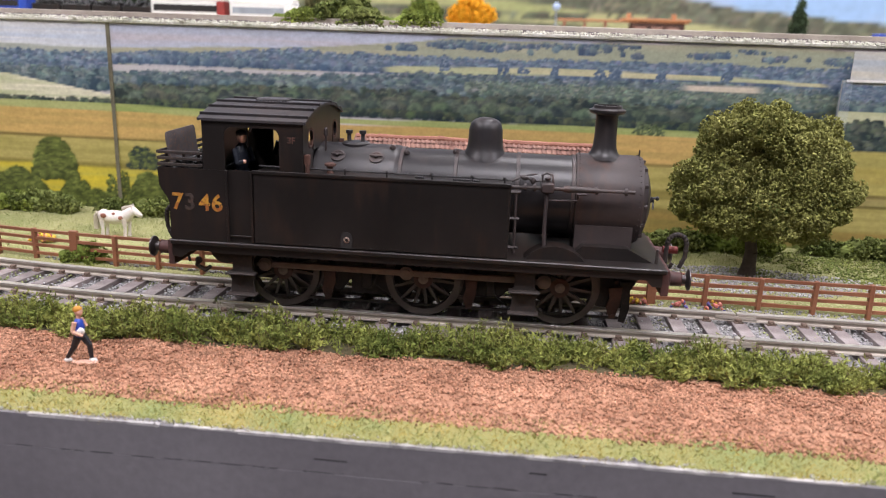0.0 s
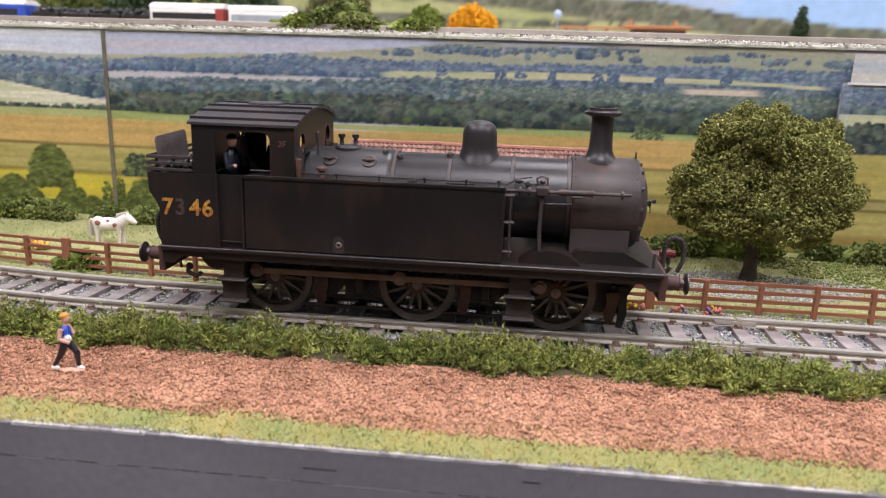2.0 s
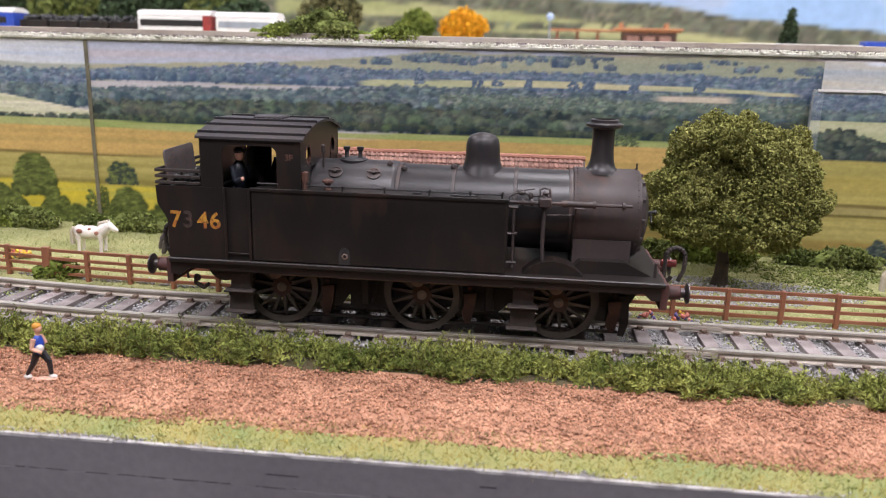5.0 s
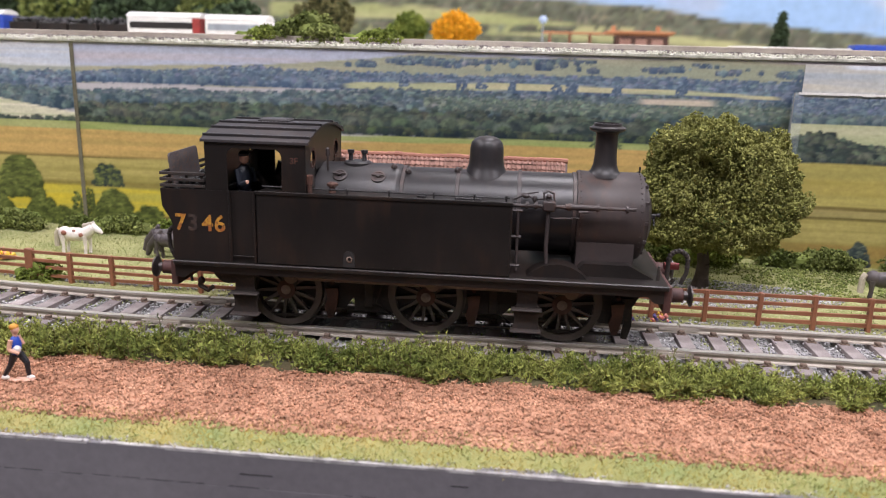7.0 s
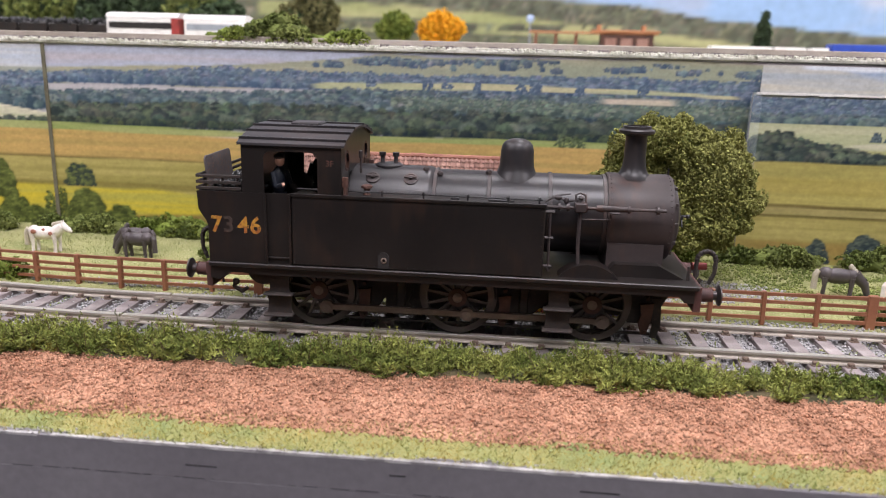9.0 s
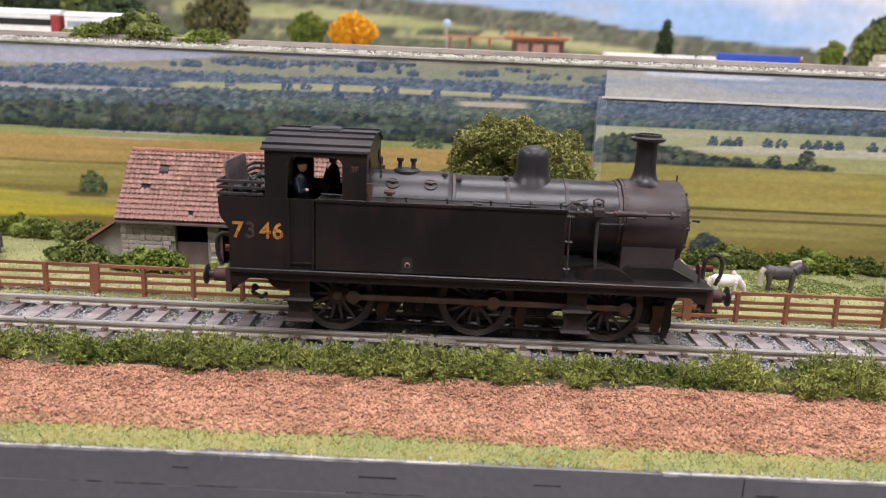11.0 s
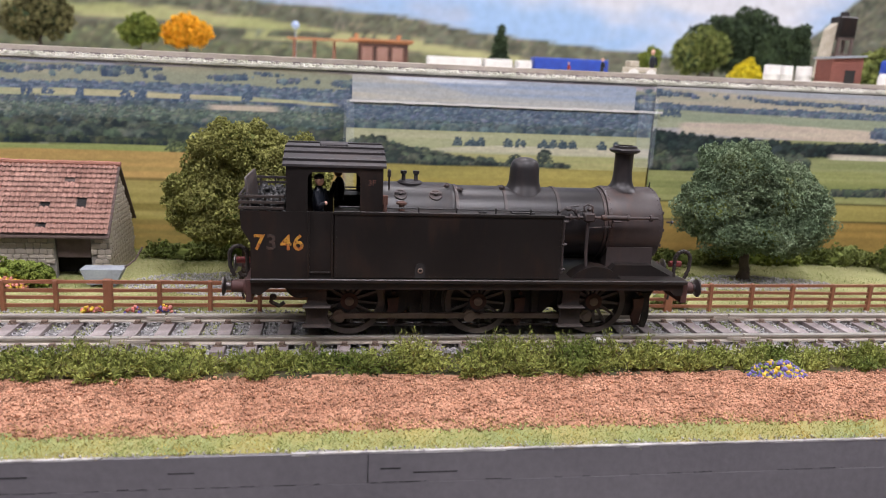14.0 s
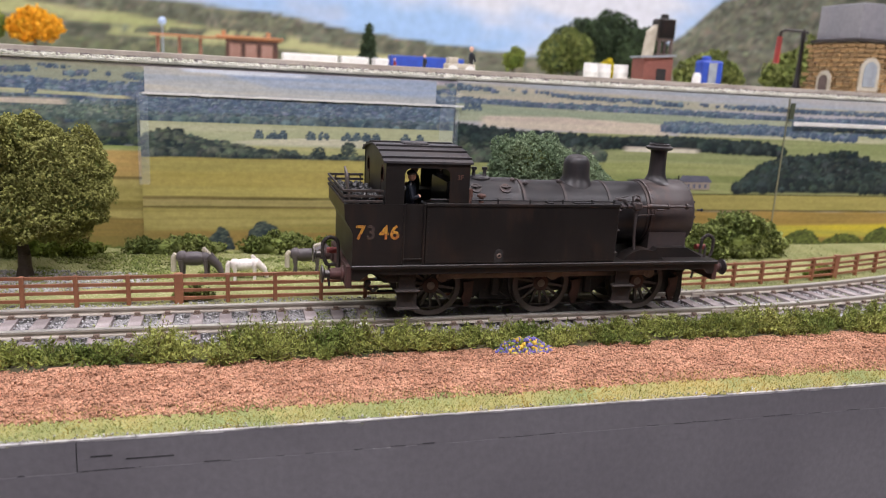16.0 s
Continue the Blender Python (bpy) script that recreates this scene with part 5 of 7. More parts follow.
# the middle sheet and the sheet left of the fold
for x0, x1, sd in ((-300.0, -134.4, 3), (-133.8, 252.0, 11)):
    left = x0 < -200
    S = Print(x0, x1, -8.5, 66.4, 0.58, HAZE)
    if left:
        # blue-white top band: the gloss and tape glare are laid into the ink
        S.field(55.5, 66.4, (0.46, 0.52, 0.62), (0.62, 0.62, 0.62), seed=sd, fx=0.01)
        S.field(44, 57.5, (0.30, 0.34, 0.30), (0.36, 0.38, 0.33), seed=sd + 1)
        S.wood(x0, x1, 46, 56.5, FAR_D, FAR_L, 1.5, sd + 2)
        S.wood(x0, x1, 42, 51, MID_D, MID_L, 1.7, sd + 3)
        S.field(36, [(-300, 50), (-176, 47), (-141, 41.5), (-134, 40.5)], CREAM, PALE, seed=sd + 4)
        S.wood(x0, x1, 36.4, 38.6, NEAR_D, NEAR_L, 1.2, sd + 5)
    else:
        S.field([(-134, 55), (-84, 58.5), (-20, 62), (250, 64)], 66.4, (0.50, 0.44, 0.46), (0.43, 0.46, 0.55), seed=sd, fx=0.01)
        S.field(52, [(-134, 57), (-60, 60.5), (0, 66), (110, 65.5), (250, 64)], (0.31, 0.33, 0.24), (0.40, 0.38, 0.27), seed=sd + 1, wob=1.5)
        S.wood(-30, x1, 60.5, 65.0, FAR_D, (0.24, 0.29, 0.29), 1.0, sd + 2, 0.8, 0.47)
        S.wood(x0, x1, 52.5, [(-134, 56), (-62, 60), (-20, 58.8), (96, 60.2), (250, 60)], FAR_D, FAR_L, 1.35, sd + 3)
        S.field([(-40, 53.6), (-21, 52.2), (39, 54), (97, 54.2), (130, 53)], [(-40, 53.8), (-21, 55.2), (39, 56.2), (97, 55.4), (130, 54)], PALE, (0.52, 0.48, 0.30), x0=-32, x1=126, seed=sd + 4, wob=0.3)
        for k, x in enumerate((-8, 13, 20, 31, 47, 52, 68, 90)):
            S.tree(x, 53.6, 3.4 + k % 3, 3.0 + (3.5 if k == 0 else k % 2), FAR_D, FAR_L, 60 + k)
        S.wood(x0, x1, 44, [(-134, 50), (-63, 51), (-9, 54), (20, 53), (78, 53.6), (250, 53)], MID_D, MID_L, 1.6, sd + 5)
        S.wood(0, 130, 45.5, 50.8, (0.055, 0.085, 0.085), (0.235, 0.28, 0.22), 1.0, sd + 6)
        S.field(50.3, 52.4, PINK, (0.5, 0.46, 0.34), x0=74, x1=104, seed=sd + 7, wob=0.3)
    if not left:
        S.wood(x0, x1, 37, [(-134, 45), (-60, 46.6), (-10, 47), (40, 46.6), (70, 45.5), (250, 44)], NEAR_D, NEAR_L, 2.3, sd + 8)
        S.wood(x0, x1, 36.4, 39.5, NEAR_D, (0.10, 0.125, 0.07), 1.3, sd + 9)
    S.field(33.6, [(-300, 37), (-134, 37), (-42, 35.4), (40, 36.4), (250, 35.2)], GREEN, GREEN2, seed=sd + 10, wob=0.25)
    S.field(23.5, [(-300, 35.3), (-42, 33.3), (40, 34.3), (250, 33.6)], GOLD, GOLD2, seed=sd + 11, wob=0.25)
    S.field(22.9, 24.1, (0.13, 0.105, 0.035), (0.20, 0.15, 0.05), seed=sd + 12, wob=0.3)
    S.field(8, 23.3, OLIVE, OLIVE2, seed=sd + 13, wob=0.25)
    S.field(11.5, 14.5, (0.20, 0.17, 0.045), (0.24, 0.20, 0.06), seed=sd + 17, wob=0.8, soft=1.4)
    S.field(-8.5, 8.4, OCHRE, OCHRE2, seed=sd + 14, wob=0.6)
    S.field([(-300, 0), (-180, -3), (-95, 2), (-40, 4)], [(-300, 13), (-95, 11.5), (-40, 7)], YEL, YEL2, x1=-45, seed=sd + 15, wob=1.2, soft=1.5)
    if left:
        S.tree(-160.5, 6, 19, 18, BUSH_D, BUSH_L, 51)
        for k, (x, z, w, h) in enumerate(((-176, -6, 26, 17), (-152, -6, 17, 14), (-144, -7, 16, 11), (-190, -6, 30, 16), (-215, -6, 40, 18), (-164, -8, 20, 10), (-137.5, -4, 6, 15))):
            S.tree(x, z, w, h, BUSH_D, BUSH_L, 151 + k)
    else:
        S.tree(-124, 12, 14, 9.5, NEAR_D, BUSH_L, 52)
        for k, (x, z, w, h) in enumerate(((-122, -7, 17, 19), (-108, -8, 16, 14), (-132, -4, 6, 17), (-94, -8, 20, 10), (-76, -9, 22, 9))):
            S.tree(x, z, w, h, BUSH_D, BUSH_L, 171 + k)
        S.tree(-61.5, 11.5, 11, 9.5, NEAR_D, BUSH_L, 57)
        S.field(10.4, 12.2, (0.10, 0.09, 0.03), (0.13, 0.11, 0.04), x0=-74, x1=-54, seed=58, wob=0.3, soft=1)
        S.tree(65.5, 34.2, 12.5, 4.2, (0.05, 0.075, 0.035), (0.20, 0.24, 0.13), 59)
        S.wood(-70, 135, -8, -2.5, BUSH_D, BUSH_L, 1.8, 60, 0.8)
    S.C *= 1.1
    S.build("left_sheet" if left else "middle_sheet", BACK_Y, PAPER, backdrop, "printed landscape sheet")
# dark fold between the first two sheets; the strip's colour is the crease's shade
bm = B(); box(bm, -134.9, -133.5, BACK_Y - 0.5, BACK_Y - 0.1, -7, 66.3)
part("fold", bm, mat("fold_shade", (0.13, 0.12, 0.085), (0.19, 0.175, 0.12), 0.9, spec=0.1), backdrop, "fold in the paper, its crease shade laid on as a dark strip")

# the patched sheet with its torn glossy top
PX0, PX1 = 127.0, 248.0
bm = B(); box(bm, PX0, PX1, BACK_Y - 4.1, BACK_Y - 3.0, -4.5, 56.2)
patch = part("patch_sheet", bm, board_m, backdrop, "patched-in sheet of printed landscape")
S = Print(PX0, PX1, -4.6, 56.2, 0.5, MID_L)
S.field(50, 56.2, (0.30, 0.33, 0.33), (0.36, 0.37, 0.35), seed=70)
S.wood(PX0, PX1, 45.2, 55.6, FAR_D, FAR_L, 1.25, 71)
S.wood(PX0, PX1, 45.0, 49.5, MID_D, MID_L, 1.5, 72)
S.field(36, 45.8, PALE, (0.50, 0.50, 0.33), seed=73, wob=0.3)
S.field([(127, 38), (165, 38), (248, 38)], [(127, 39.5), (165, 39.5), (190, 41.0), (248, 41.3)], CREAM, (0.56, 0.54, 0.40), seed=74, wob=0.3, x0=160)
for k, (x, w) in enumerate(((170, 4), (175, 5), (179, 4), (190, 4.5), (195, 5), (204, 4), (208, 4.5), (212, 4), (216, 4), (228, 4.5), (234, 4))):
    S.tree(x, 40.3, w, 3.8, MID_D, MID_L, 80 + k)
S.field(31.6, 37.6, (0.37, 0.40, 0.17), (0.44, 0.42, 0.20), seed=75, wob=0.3)
S.wood(PX0, 184, 32.6, [(127, 42), (135, 44.5), (141, 44), (150, 40), (160, 39.2), (172, 35.5), (184, 34.2)], NEAR_D, NEAR_L, 1.7, 76)
S.wood(150, 215, 32.8, 34.4, NEAR_D, NEAR_L, 1.0, 77, 0.8)
S.tree(205, 34.2, 8, 6.2, NEAR_D, NEAR_L, 78)
S.tree(193, 33.6, 7, 4.5, NEAR_D, NEAR_L, 79)
S.field(17.2, 32.4, (0.43, 0.365, 0.115), (0.34, 0.30, 0.095), seed=91, wob=0.3)
S.field(21, 27.5, (0.33, 0.28, 0.07), (0.40, 0.33, 0.10), seed=92, wob=0.5, soft=2)
S.field(16.3, 17.5, (0.12, 0.10, 0.03), (0.17, 0.13, 0.045), seed=93, wob=0.3)
S.field(13.6, 16.4, (0.30, 0.26, 0.10), (0.36, 0.30, 0.12), seed=94, wob=0.3)
S.field(12.7, 13.8, (0.12, 0.10, 0.03), (0.17, 0.13, 0.045), seed=95, wob=0.3)
S.field(-4.6, 12.9, OLIVE, OLIVE2, seed=96, wob=0.3)
S.field(-4.6, 4.5, OCHRE, OLIVE, seed=97, wob=1.0, soft=3)
S.tree(155, -4, 10, 9.5, NEAR_D, NEAR_L, 98)
S.tree(172, -4, 14, 12, NEAR_D, NEAR_L, 99)
S.build("print", BACK_Y - 4.2, PAPER, patch)
T = Print(PX0 + 2, PX1 - 8, 55.9, 65.6, 0.5, (0.55, 0.53, 0.47))
T.field(55.9, 65.6, (0.60, 0.57, 0.49), (0.44, 0.48, 0.52), seed=300, fx=0.015)
T.field([(129, 66), (150, 65.5), (175, 60), (248, 58.5)], 66, (0.36, 0.44, 0.58), (0.45, 0.50, 0.58), seed=301, wob=1.0, soft=2)
T.field([(129, 64.4), (248, 63.6)], 66, (0.80, 0.82, 0.86), (0.60, 0.66, 0.76), x0=140, x1=190, seed=303, wob=1.0, soft=0.8)
bm = B(); box(bm, PX0 + 2, PX1 - 8, BACK_Y - 4.40, BACK_Y - 4.24, 55.9, 65.6)
torn = part("torn_top", bm, board_m, backdrop, "torn pale top of the patched sheet")
T.build("print", BACK_Y - 4.42, print_paper("glossy_printed_paper", 0.2, 900.0), torn)
bm = B()
for k in range(30):
    a = PX0 + 1 + k * (PX1 + 3 - PX0) / 30
    box(bm, a, a + (PX1 + 3 - PX0) / 30, BACK_Y - 4.62, BACK_Y - 4.44, 55.6 + 0.25 * noise.noise(Vector((a * 0.3, 1, 2))), 56.4 + 0.35 * noise.noise(Vector((a * 0.5, 7, 2))))
part("tape_edge", bm, M["white_paint"], backdrop, "white edge of clear tape")
tape, n_, l_, p_ = shader("clear_tape")
p_.inputs["Base Color"].default_value = (0.75, 0.85, 0.95, 1)
p_.inputs["Alpha"].default_value = 0.065
p_.inputs["Roughness"].default_value = 0.22
for a, b_, z0, z1 in ((PX0 - 1, PX0 + 3.0, 22, 56), (PX1 - 6, PX1 + 2, 34, 62)):
    bm = B(); box(bm, a, b_, BACK_Y - 4.76, BACK_Y - 4.70, z0, z1)
    part("tape_strip", bm, tape, backdrop, "strip of clear glossy tape")

# the right sheet
RX0, RX1 = 249.0, 640.0
S = Print(RX0, RX1, -8, 66.3, 0.58, HAZE)
S.field(60, 66.3, (0.40, 0.44, 0.50), (0.50, 0.48, 0.46), seed=100)
S.field(58.5, [(249, 66), (300, 64), (350, 62.5), (640, 61)], (0.52, 0.47, 0.36), (0.42, 0.42, 0.32), seed=101, wob=1.0)
S.wood(RX0, RX1, [(249, 62.5), (300, 61), (350, 60), (640, 58)], [(249, 65.8), (300, 63.4), (350, 62.2), (640, 61)], FAR_D, FAR_L, 0.9, 102, 0.7, 0.45)
S.wood(RX0, RX1, [(249, 56.5), (300, 56), (640, 54)], [(249, 60), (300, 59.4), (350, 58.5), (640, 57)], FAR_D, FAR_L, 0.9, 104, 1.0, 0.35)
S.field(50, [(249, 57), (300, 56.5), (350, 55.8), (640, 54)], (0.33, 0.38, 0.27), (0.40, 0.43, 0.30), seed=105, wob=0.4)
S.tree(256, 54.6, 10, 3.4, FAR_D, MID_L, 205)
S.field([(249, 48), (340, 46.6), (640, 46)], [(249, 51.6), (270, 52.8), (300, 53.2), (350, 51.6), (640, 50)], PINK, (0.66, 0.58, 0.46), x0=258, x1=352, seed=106, wob=0.3)
S.field(44, 51, (0.45, 0.46, 0.28), (0.52, 0.50, 0.34), x0=352, seed=107)
S.wood(346, 430, 48.6, 53.4, FAR_D, FAR_L, 1.1, 108)
S.wood(415, RX1, 47, 56, FAR_D, FAR_L, 1.2, 208, 1.0, 0.42)
S.field(28, [(249, 47), (640, 46)], (0.26, 0.30, 0.13), (0.33, 0.35, 0.17), seed=111, wob=0.4)
S.wood(RX0, 412, [(249, 36), (300, 40), (341, 41), (412, 39)], [(249, 50), (272, 48.4), (312, 46.4), (354, 47.4), (400, 46.3), (412, 44)], DARK_D, DARK_L, 1.8, 109)
S.wood(RX0, 318, 32.5, 42, DARK_D, NEAR_L, 2.0, 110)
S.field(39.2, 41.4, CREAM, PINK, x0=326, x1=368, seed=112, wob=0.3)
S.field(19.5, [(249, 32.8), (341, 34.8), (640, 33)], (0.29, 0.32, 0.12), (0.36, 0.37, 0.16), seed=113, wob=0.3)
S.field(26, 29, (0.22, 0.26, 0.09), (0.27, 0.30, 0.12), seed=114, wob=0.5, soft=1.0)
S.wood(332, 362, 24, 27.5, NEAR_D, NEAR_L, 1.2, 115)
S.field(19.8, 20.9, (0.08, 0.085, 0.03), (0.12, 0.11, 0.04), seed=116, wob=0.3)
S.field(12.6, 20.0, (0.40, 0.34, 0.11), (0.33, 0.29, 0.09), seed=117, wob=0.2)
S.field(12.2, 13.2, (0.09, 0.08, 0.03), (0.12, 0.10, 0.04), seed=118, wob=0.3)
S.field(-8, 12.4, (0.40, 0.26, 0.075), (0.30, 0.205, 0.06), seed=119, wob=0.3)
S.field([(249, 0), (640, 0)], [(249, 4), (640, 8)], YEL, YEL2, x0=396, seed=120, wob=1.0, soft=1.5)
S.wood(388, RX1, 22, [(388, 25), (400, 36), (416, 40), (448, 44), (472, 38), (640, 40)], DARK_D, DARK_L, 2.4, 121)
S.wood(RX0, 420, -8, -1.5, BUSH_D, BUSH_L, 1.8, 123, 0.8)
for k, (x, w, h) in enumerate(((430, 26, 11), (455, 30, 9), (480, 30, 12))):
    S.tree(x, -7, w, h, BUSH_D, BUSH_L, 220 + k)
bm = B(); box(bm, RX0, RX1, BACK_Y - 3.3, BACK_Y - 3.0, -8, 66.3)
right = part("right_sheet", bm, board_m, backdrop, "printed landscape sheet")
S.build("print", BACK_Y - 3.4, PAPER, right)


def ink(name, a, b_):
    return mat("print_" + name, a, b_, 0.5, scale=60, fine=500, spec=0.35)


bm = B(); box(bm, 357, 374, BACK_Y - 3.6, BACK_Y - 3.5, 22.6, 26.2)
cottage = part("printed_cottage", bm, ink("cottage_wall", (0.36, 0.30, 0.25), (0.30, 0.25, 0.21)), right, "printed stone cottage")
bm = B(); prism(bm, [(356.3, 26.1), (359, 29.2), (372.0, 29.0), (375, 26.1)], BACK_Y - 3.7, BACK_Y - 3.62)
for k in range(5):
    box(bm, 359 + k * 3.0, 360.2 + k * 3.0, BACK_Y - 3.7, BACK_Y - 3.62, 23.4, 25.2)
part("printed_roof", bm, ink("slate_print", (0.10, 0.105, 0.15), (0.14, 0.14, 0.18)), right)
# fold at the far sheet's end, tape and slot
bm = B(); box(bm, 410.6, 411.2, BACK_Y - 3.8, BACK_Y - 3.45, -6, 66); part("fold", bm, ink("far_fold", (0.20, 0.20, 0.13), (0.26, 0.25, 0.16)), backdrop, "fold in the paper")
bm = B(); box(bm, 411.0, 413.5, BACK_Y - 4.8, BACK_Y - 4.4, 56.5, 64); part("slot", bm, ink("slot", (0.06, 0.075, 0.045), (0.10, 0.11, 0.07)), backdrop, "dark slot in the sheet")
bm = B(); box(bm, 414, 560, BACK_Y - 4.9, BACK_Y - 4.5, 53.6, 55.6, 0.3); part("tape_edge", bm, M["white_paint"], backdrop, "white edge of clear tape")

# ---------------------------------------------------------------- trees and bushes
def crown_points(blobs, n_, seed, skin=0.35):
    r_ = np.random.default_rng(seed)
    vol = np.array([b[3] * b[4] * b[5] for b in blobs]) ** 0.67
    pick = r_.choice(len(blobs), n_, p=vol / vol.sum())
    d = r_.normal(size=(n_, 3))
    d /= np.linalg.norm(d, axis=1)[:, None]
    rad = 1 - skin * r_.random(n_) ** 2
    b = np.array([blobs[i] for i in pick], float)
    pts = b[:, :3] + d * rad[:, None] * b[:, 3:6]
    lump = np.array([noise.noise(Vector(p * 0.085)) * 2.4 + (abs(noise.noise(Vector(p * 0.13))) * 2 - 0.5) * 3.4 + (abs(noise.noise(Vector(p * 0.3))) * 2 - 0.5) * 1.6 for p in pts])
    return pts + d * lump[:, None]


def tree(name, x, y, z, blobs, leafs, leaf, material, core, trunk_h, trunk_r, label, category="tree", seed=1, limbs=6, group=""):
    """Trunk, limbs and a crown of many small leaf clumps round solid hearts, dark for inner shade."""
    t_ = empty(name, x, y, z)
    tagged(t_, label, category, group)
    r_ = np.random.default_rng(seed + 100)
    if trunk_h:
        bm = B()
        pts = [(r_.normal(0, trunk_r * 0.15), r_.normal(0, trunk_r * 0.15), trunk_h * k / 4) for k in range(5)]
        pts[0] = (0, 0, -1)
        for k in range(4):
            cyl(bm, pts[k], pts[k + 1], trunk_r * (1.45 - 0.18 * k if k == 0 else 1.1 - 0.1 * k), trunk_r * (1.0 - 0.1 * k), 10, caps=False)
        for k in range(limbs):
            b_ = blobs[k % len(blobs)]
            cyl(bm, pts[3], (b_[0] * 0.8, b_[1] * 0.8, b_[2]), trunk_r * 0.55, trunk_r * 0.15, 6, caps=False)
        part("trunk", bm, M["trunk"], t_, smooth=True)
    pts = crown_points(blobs, leafs, seed)
    pts = pts[pts[:, 2] > 0.3]
    cr = scatter("crown", FLAKE, pts, r_.uniform(0.6, 1.25, len(pts)) * leaf, material, parent=t_)
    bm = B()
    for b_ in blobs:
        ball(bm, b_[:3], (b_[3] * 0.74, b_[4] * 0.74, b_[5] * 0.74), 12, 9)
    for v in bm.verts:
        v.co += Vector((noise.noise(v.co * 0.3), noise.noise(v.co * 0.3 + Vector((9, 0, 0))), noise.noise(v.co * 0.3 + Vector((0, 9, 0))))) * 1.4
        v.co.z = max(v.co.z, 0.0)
    # a core darker than the leaves paints the shade inside the crown
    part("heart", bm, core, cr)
    return t_


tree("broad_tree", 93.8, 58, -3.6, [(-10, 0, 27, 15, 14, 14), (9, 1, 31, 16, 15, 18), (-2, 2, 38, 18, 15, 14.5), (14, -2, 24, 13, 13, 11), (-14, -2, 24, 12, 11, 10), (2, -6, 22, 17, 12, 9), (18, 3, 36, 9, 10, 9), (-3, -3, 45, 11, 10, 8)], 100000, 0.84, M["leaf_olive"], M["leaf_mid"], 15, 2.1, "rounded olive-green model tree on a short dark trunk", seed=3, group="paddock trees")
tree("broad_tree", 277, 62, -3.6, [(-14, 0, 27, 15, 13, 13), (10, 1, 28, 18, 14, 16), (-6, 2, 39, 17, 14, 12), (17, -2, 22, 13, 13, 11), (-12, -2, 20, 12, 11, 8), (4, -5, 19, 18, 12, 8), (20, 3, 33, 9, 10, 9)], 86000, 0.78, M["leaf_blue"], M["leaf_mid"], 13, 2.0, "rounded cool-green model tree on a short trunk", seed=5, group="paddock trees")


def shrub(x, y, z, w, d, h, n_, leaf, material, core, label, seed, category="bush"):
    return tree("bush", x, y, z, [(0, 0, h * 0.35, w * 0.42, d * 0.42, h * 0.5), (-w * 0.22, 0, h * 0.3, w * 0.3, d * 0.4, h * 0.42), (w * 0.24, 0, h * 0.28, w * 0.28, d * 0.4, h * 0.4), (w * 0.05, 0, h * 0.6, w * 0.22, d * 0.3, h * 0.36)], int(n_ * 2.6), leaf * 0.8, material, material, 0, 1, label, category, seed)


shrub(372, 72, -4, 56, 20, 21, 5200, 1.7, M["leaf_mid"], M["leaf_dark"], "wide mid-green model bush before the backdrop", 21)
shrub(-22, 49, -4, 22, 9, 9, 1500, 1.3, M["leaf_bright"], M["leaf_mid"], "low green bush by the barn wall", 22)
shrub(22, 50, -4, 28, 8, 9.5, 1900, 1.3, M["leaf_bright"], M["leaf_mid"], "low green bush by the barn wall", 23)
shrub(-49, 55, -4, 18, 9, 9, 1300, 1.3, M["leaf_mid"], M["leaf_dark"], "low bush by the lean-to", 24)
shrub(-108, 26, -4, 15, 5, 7.5, 1000, 1.1, M["leaf_bright"], M["leaf_mid"], "small bush behind the fence", 25)
shrub(147, 27, -4, 13, 5, 6, 800, 1.1, M["leaf_mid"], M["leaf_dark"], "small bush behind the fence", 26)
shrub(231, 27.5, -4, 13, 5, 6.5, 800, 1.1, M["leaf_mid"], M["leaf_dark"], "small bush behind the fence", 27)
shrub(388, 36, -4, 16, 6, 6, 800, 1.1, M["leaf_bright"], M["leaf_mid"], "small bush behind the fence", 28)
for k in range(17):
    x = -190 + k * 33 + float(rng.normal(0, 5))
    if -40 < x < 55:
        continue
    shrub(x, 87 + float(rng.normal(0, 1.5)), -4.2, 30 + float(rng.uniform(0, 14)), 9, 6.5 + float(rng.uniform(0, 4)), 1800, 1.3, M["leaf_mid"] if k % 3 else M["leaf_bright"], M["leaf_dark"], "low green bush along the foot of the backdrop", 40 + k)


# darker chips over the meadow, standing in for the trees' shade on it
n = 9000
tx_, ty_ = rng.uniform(95, 262, n), rng.uniform(50, 90, n)
keep = np.array([noise.noise(Vector((a * 0.05, b * 0.09, 6))) for a, b in zip(tx_, ty_)]) > -0.12
tx_, ty_ = tx_[keep], ty_[keep]
tz_ = np.array([ground_z(a, b) for a, b in zip(tx_, ty_)])
tagged(scatter("turf_scatter", CHIP, np.stack([tx_, ty_, tz_ + 0.15], 1), rng.uniform(0.5, 1.2, len(tx_)), M["leaf_mid"]), "dull olive turf scatter, darkened for the shade below the trees", "turf", kind="stuff")


def flowers(x, y, z, w, d, n_, cols, label, seed):
    f_ = empty("flower_clump", x, y, z)
    tagged(f_, label, "flowers")
    r_ = np.random.default_rng(seed)
    for k, c in enumerate(cols):
        a, q = r_.uniform(0, 6.28, n_), np.sqrt(r_.random(n_))
        zz = 3.4 * (1 - q ** 2) * r_.uniform(0.4, 1, n_)
        scatter("blossom", STONE, np.stack([w * q * np.cos(a), d * q * np.sin(a), zz], 1), r_.uniform(0.7, 1.5, n_), M[c], parent=f_)
    return f_


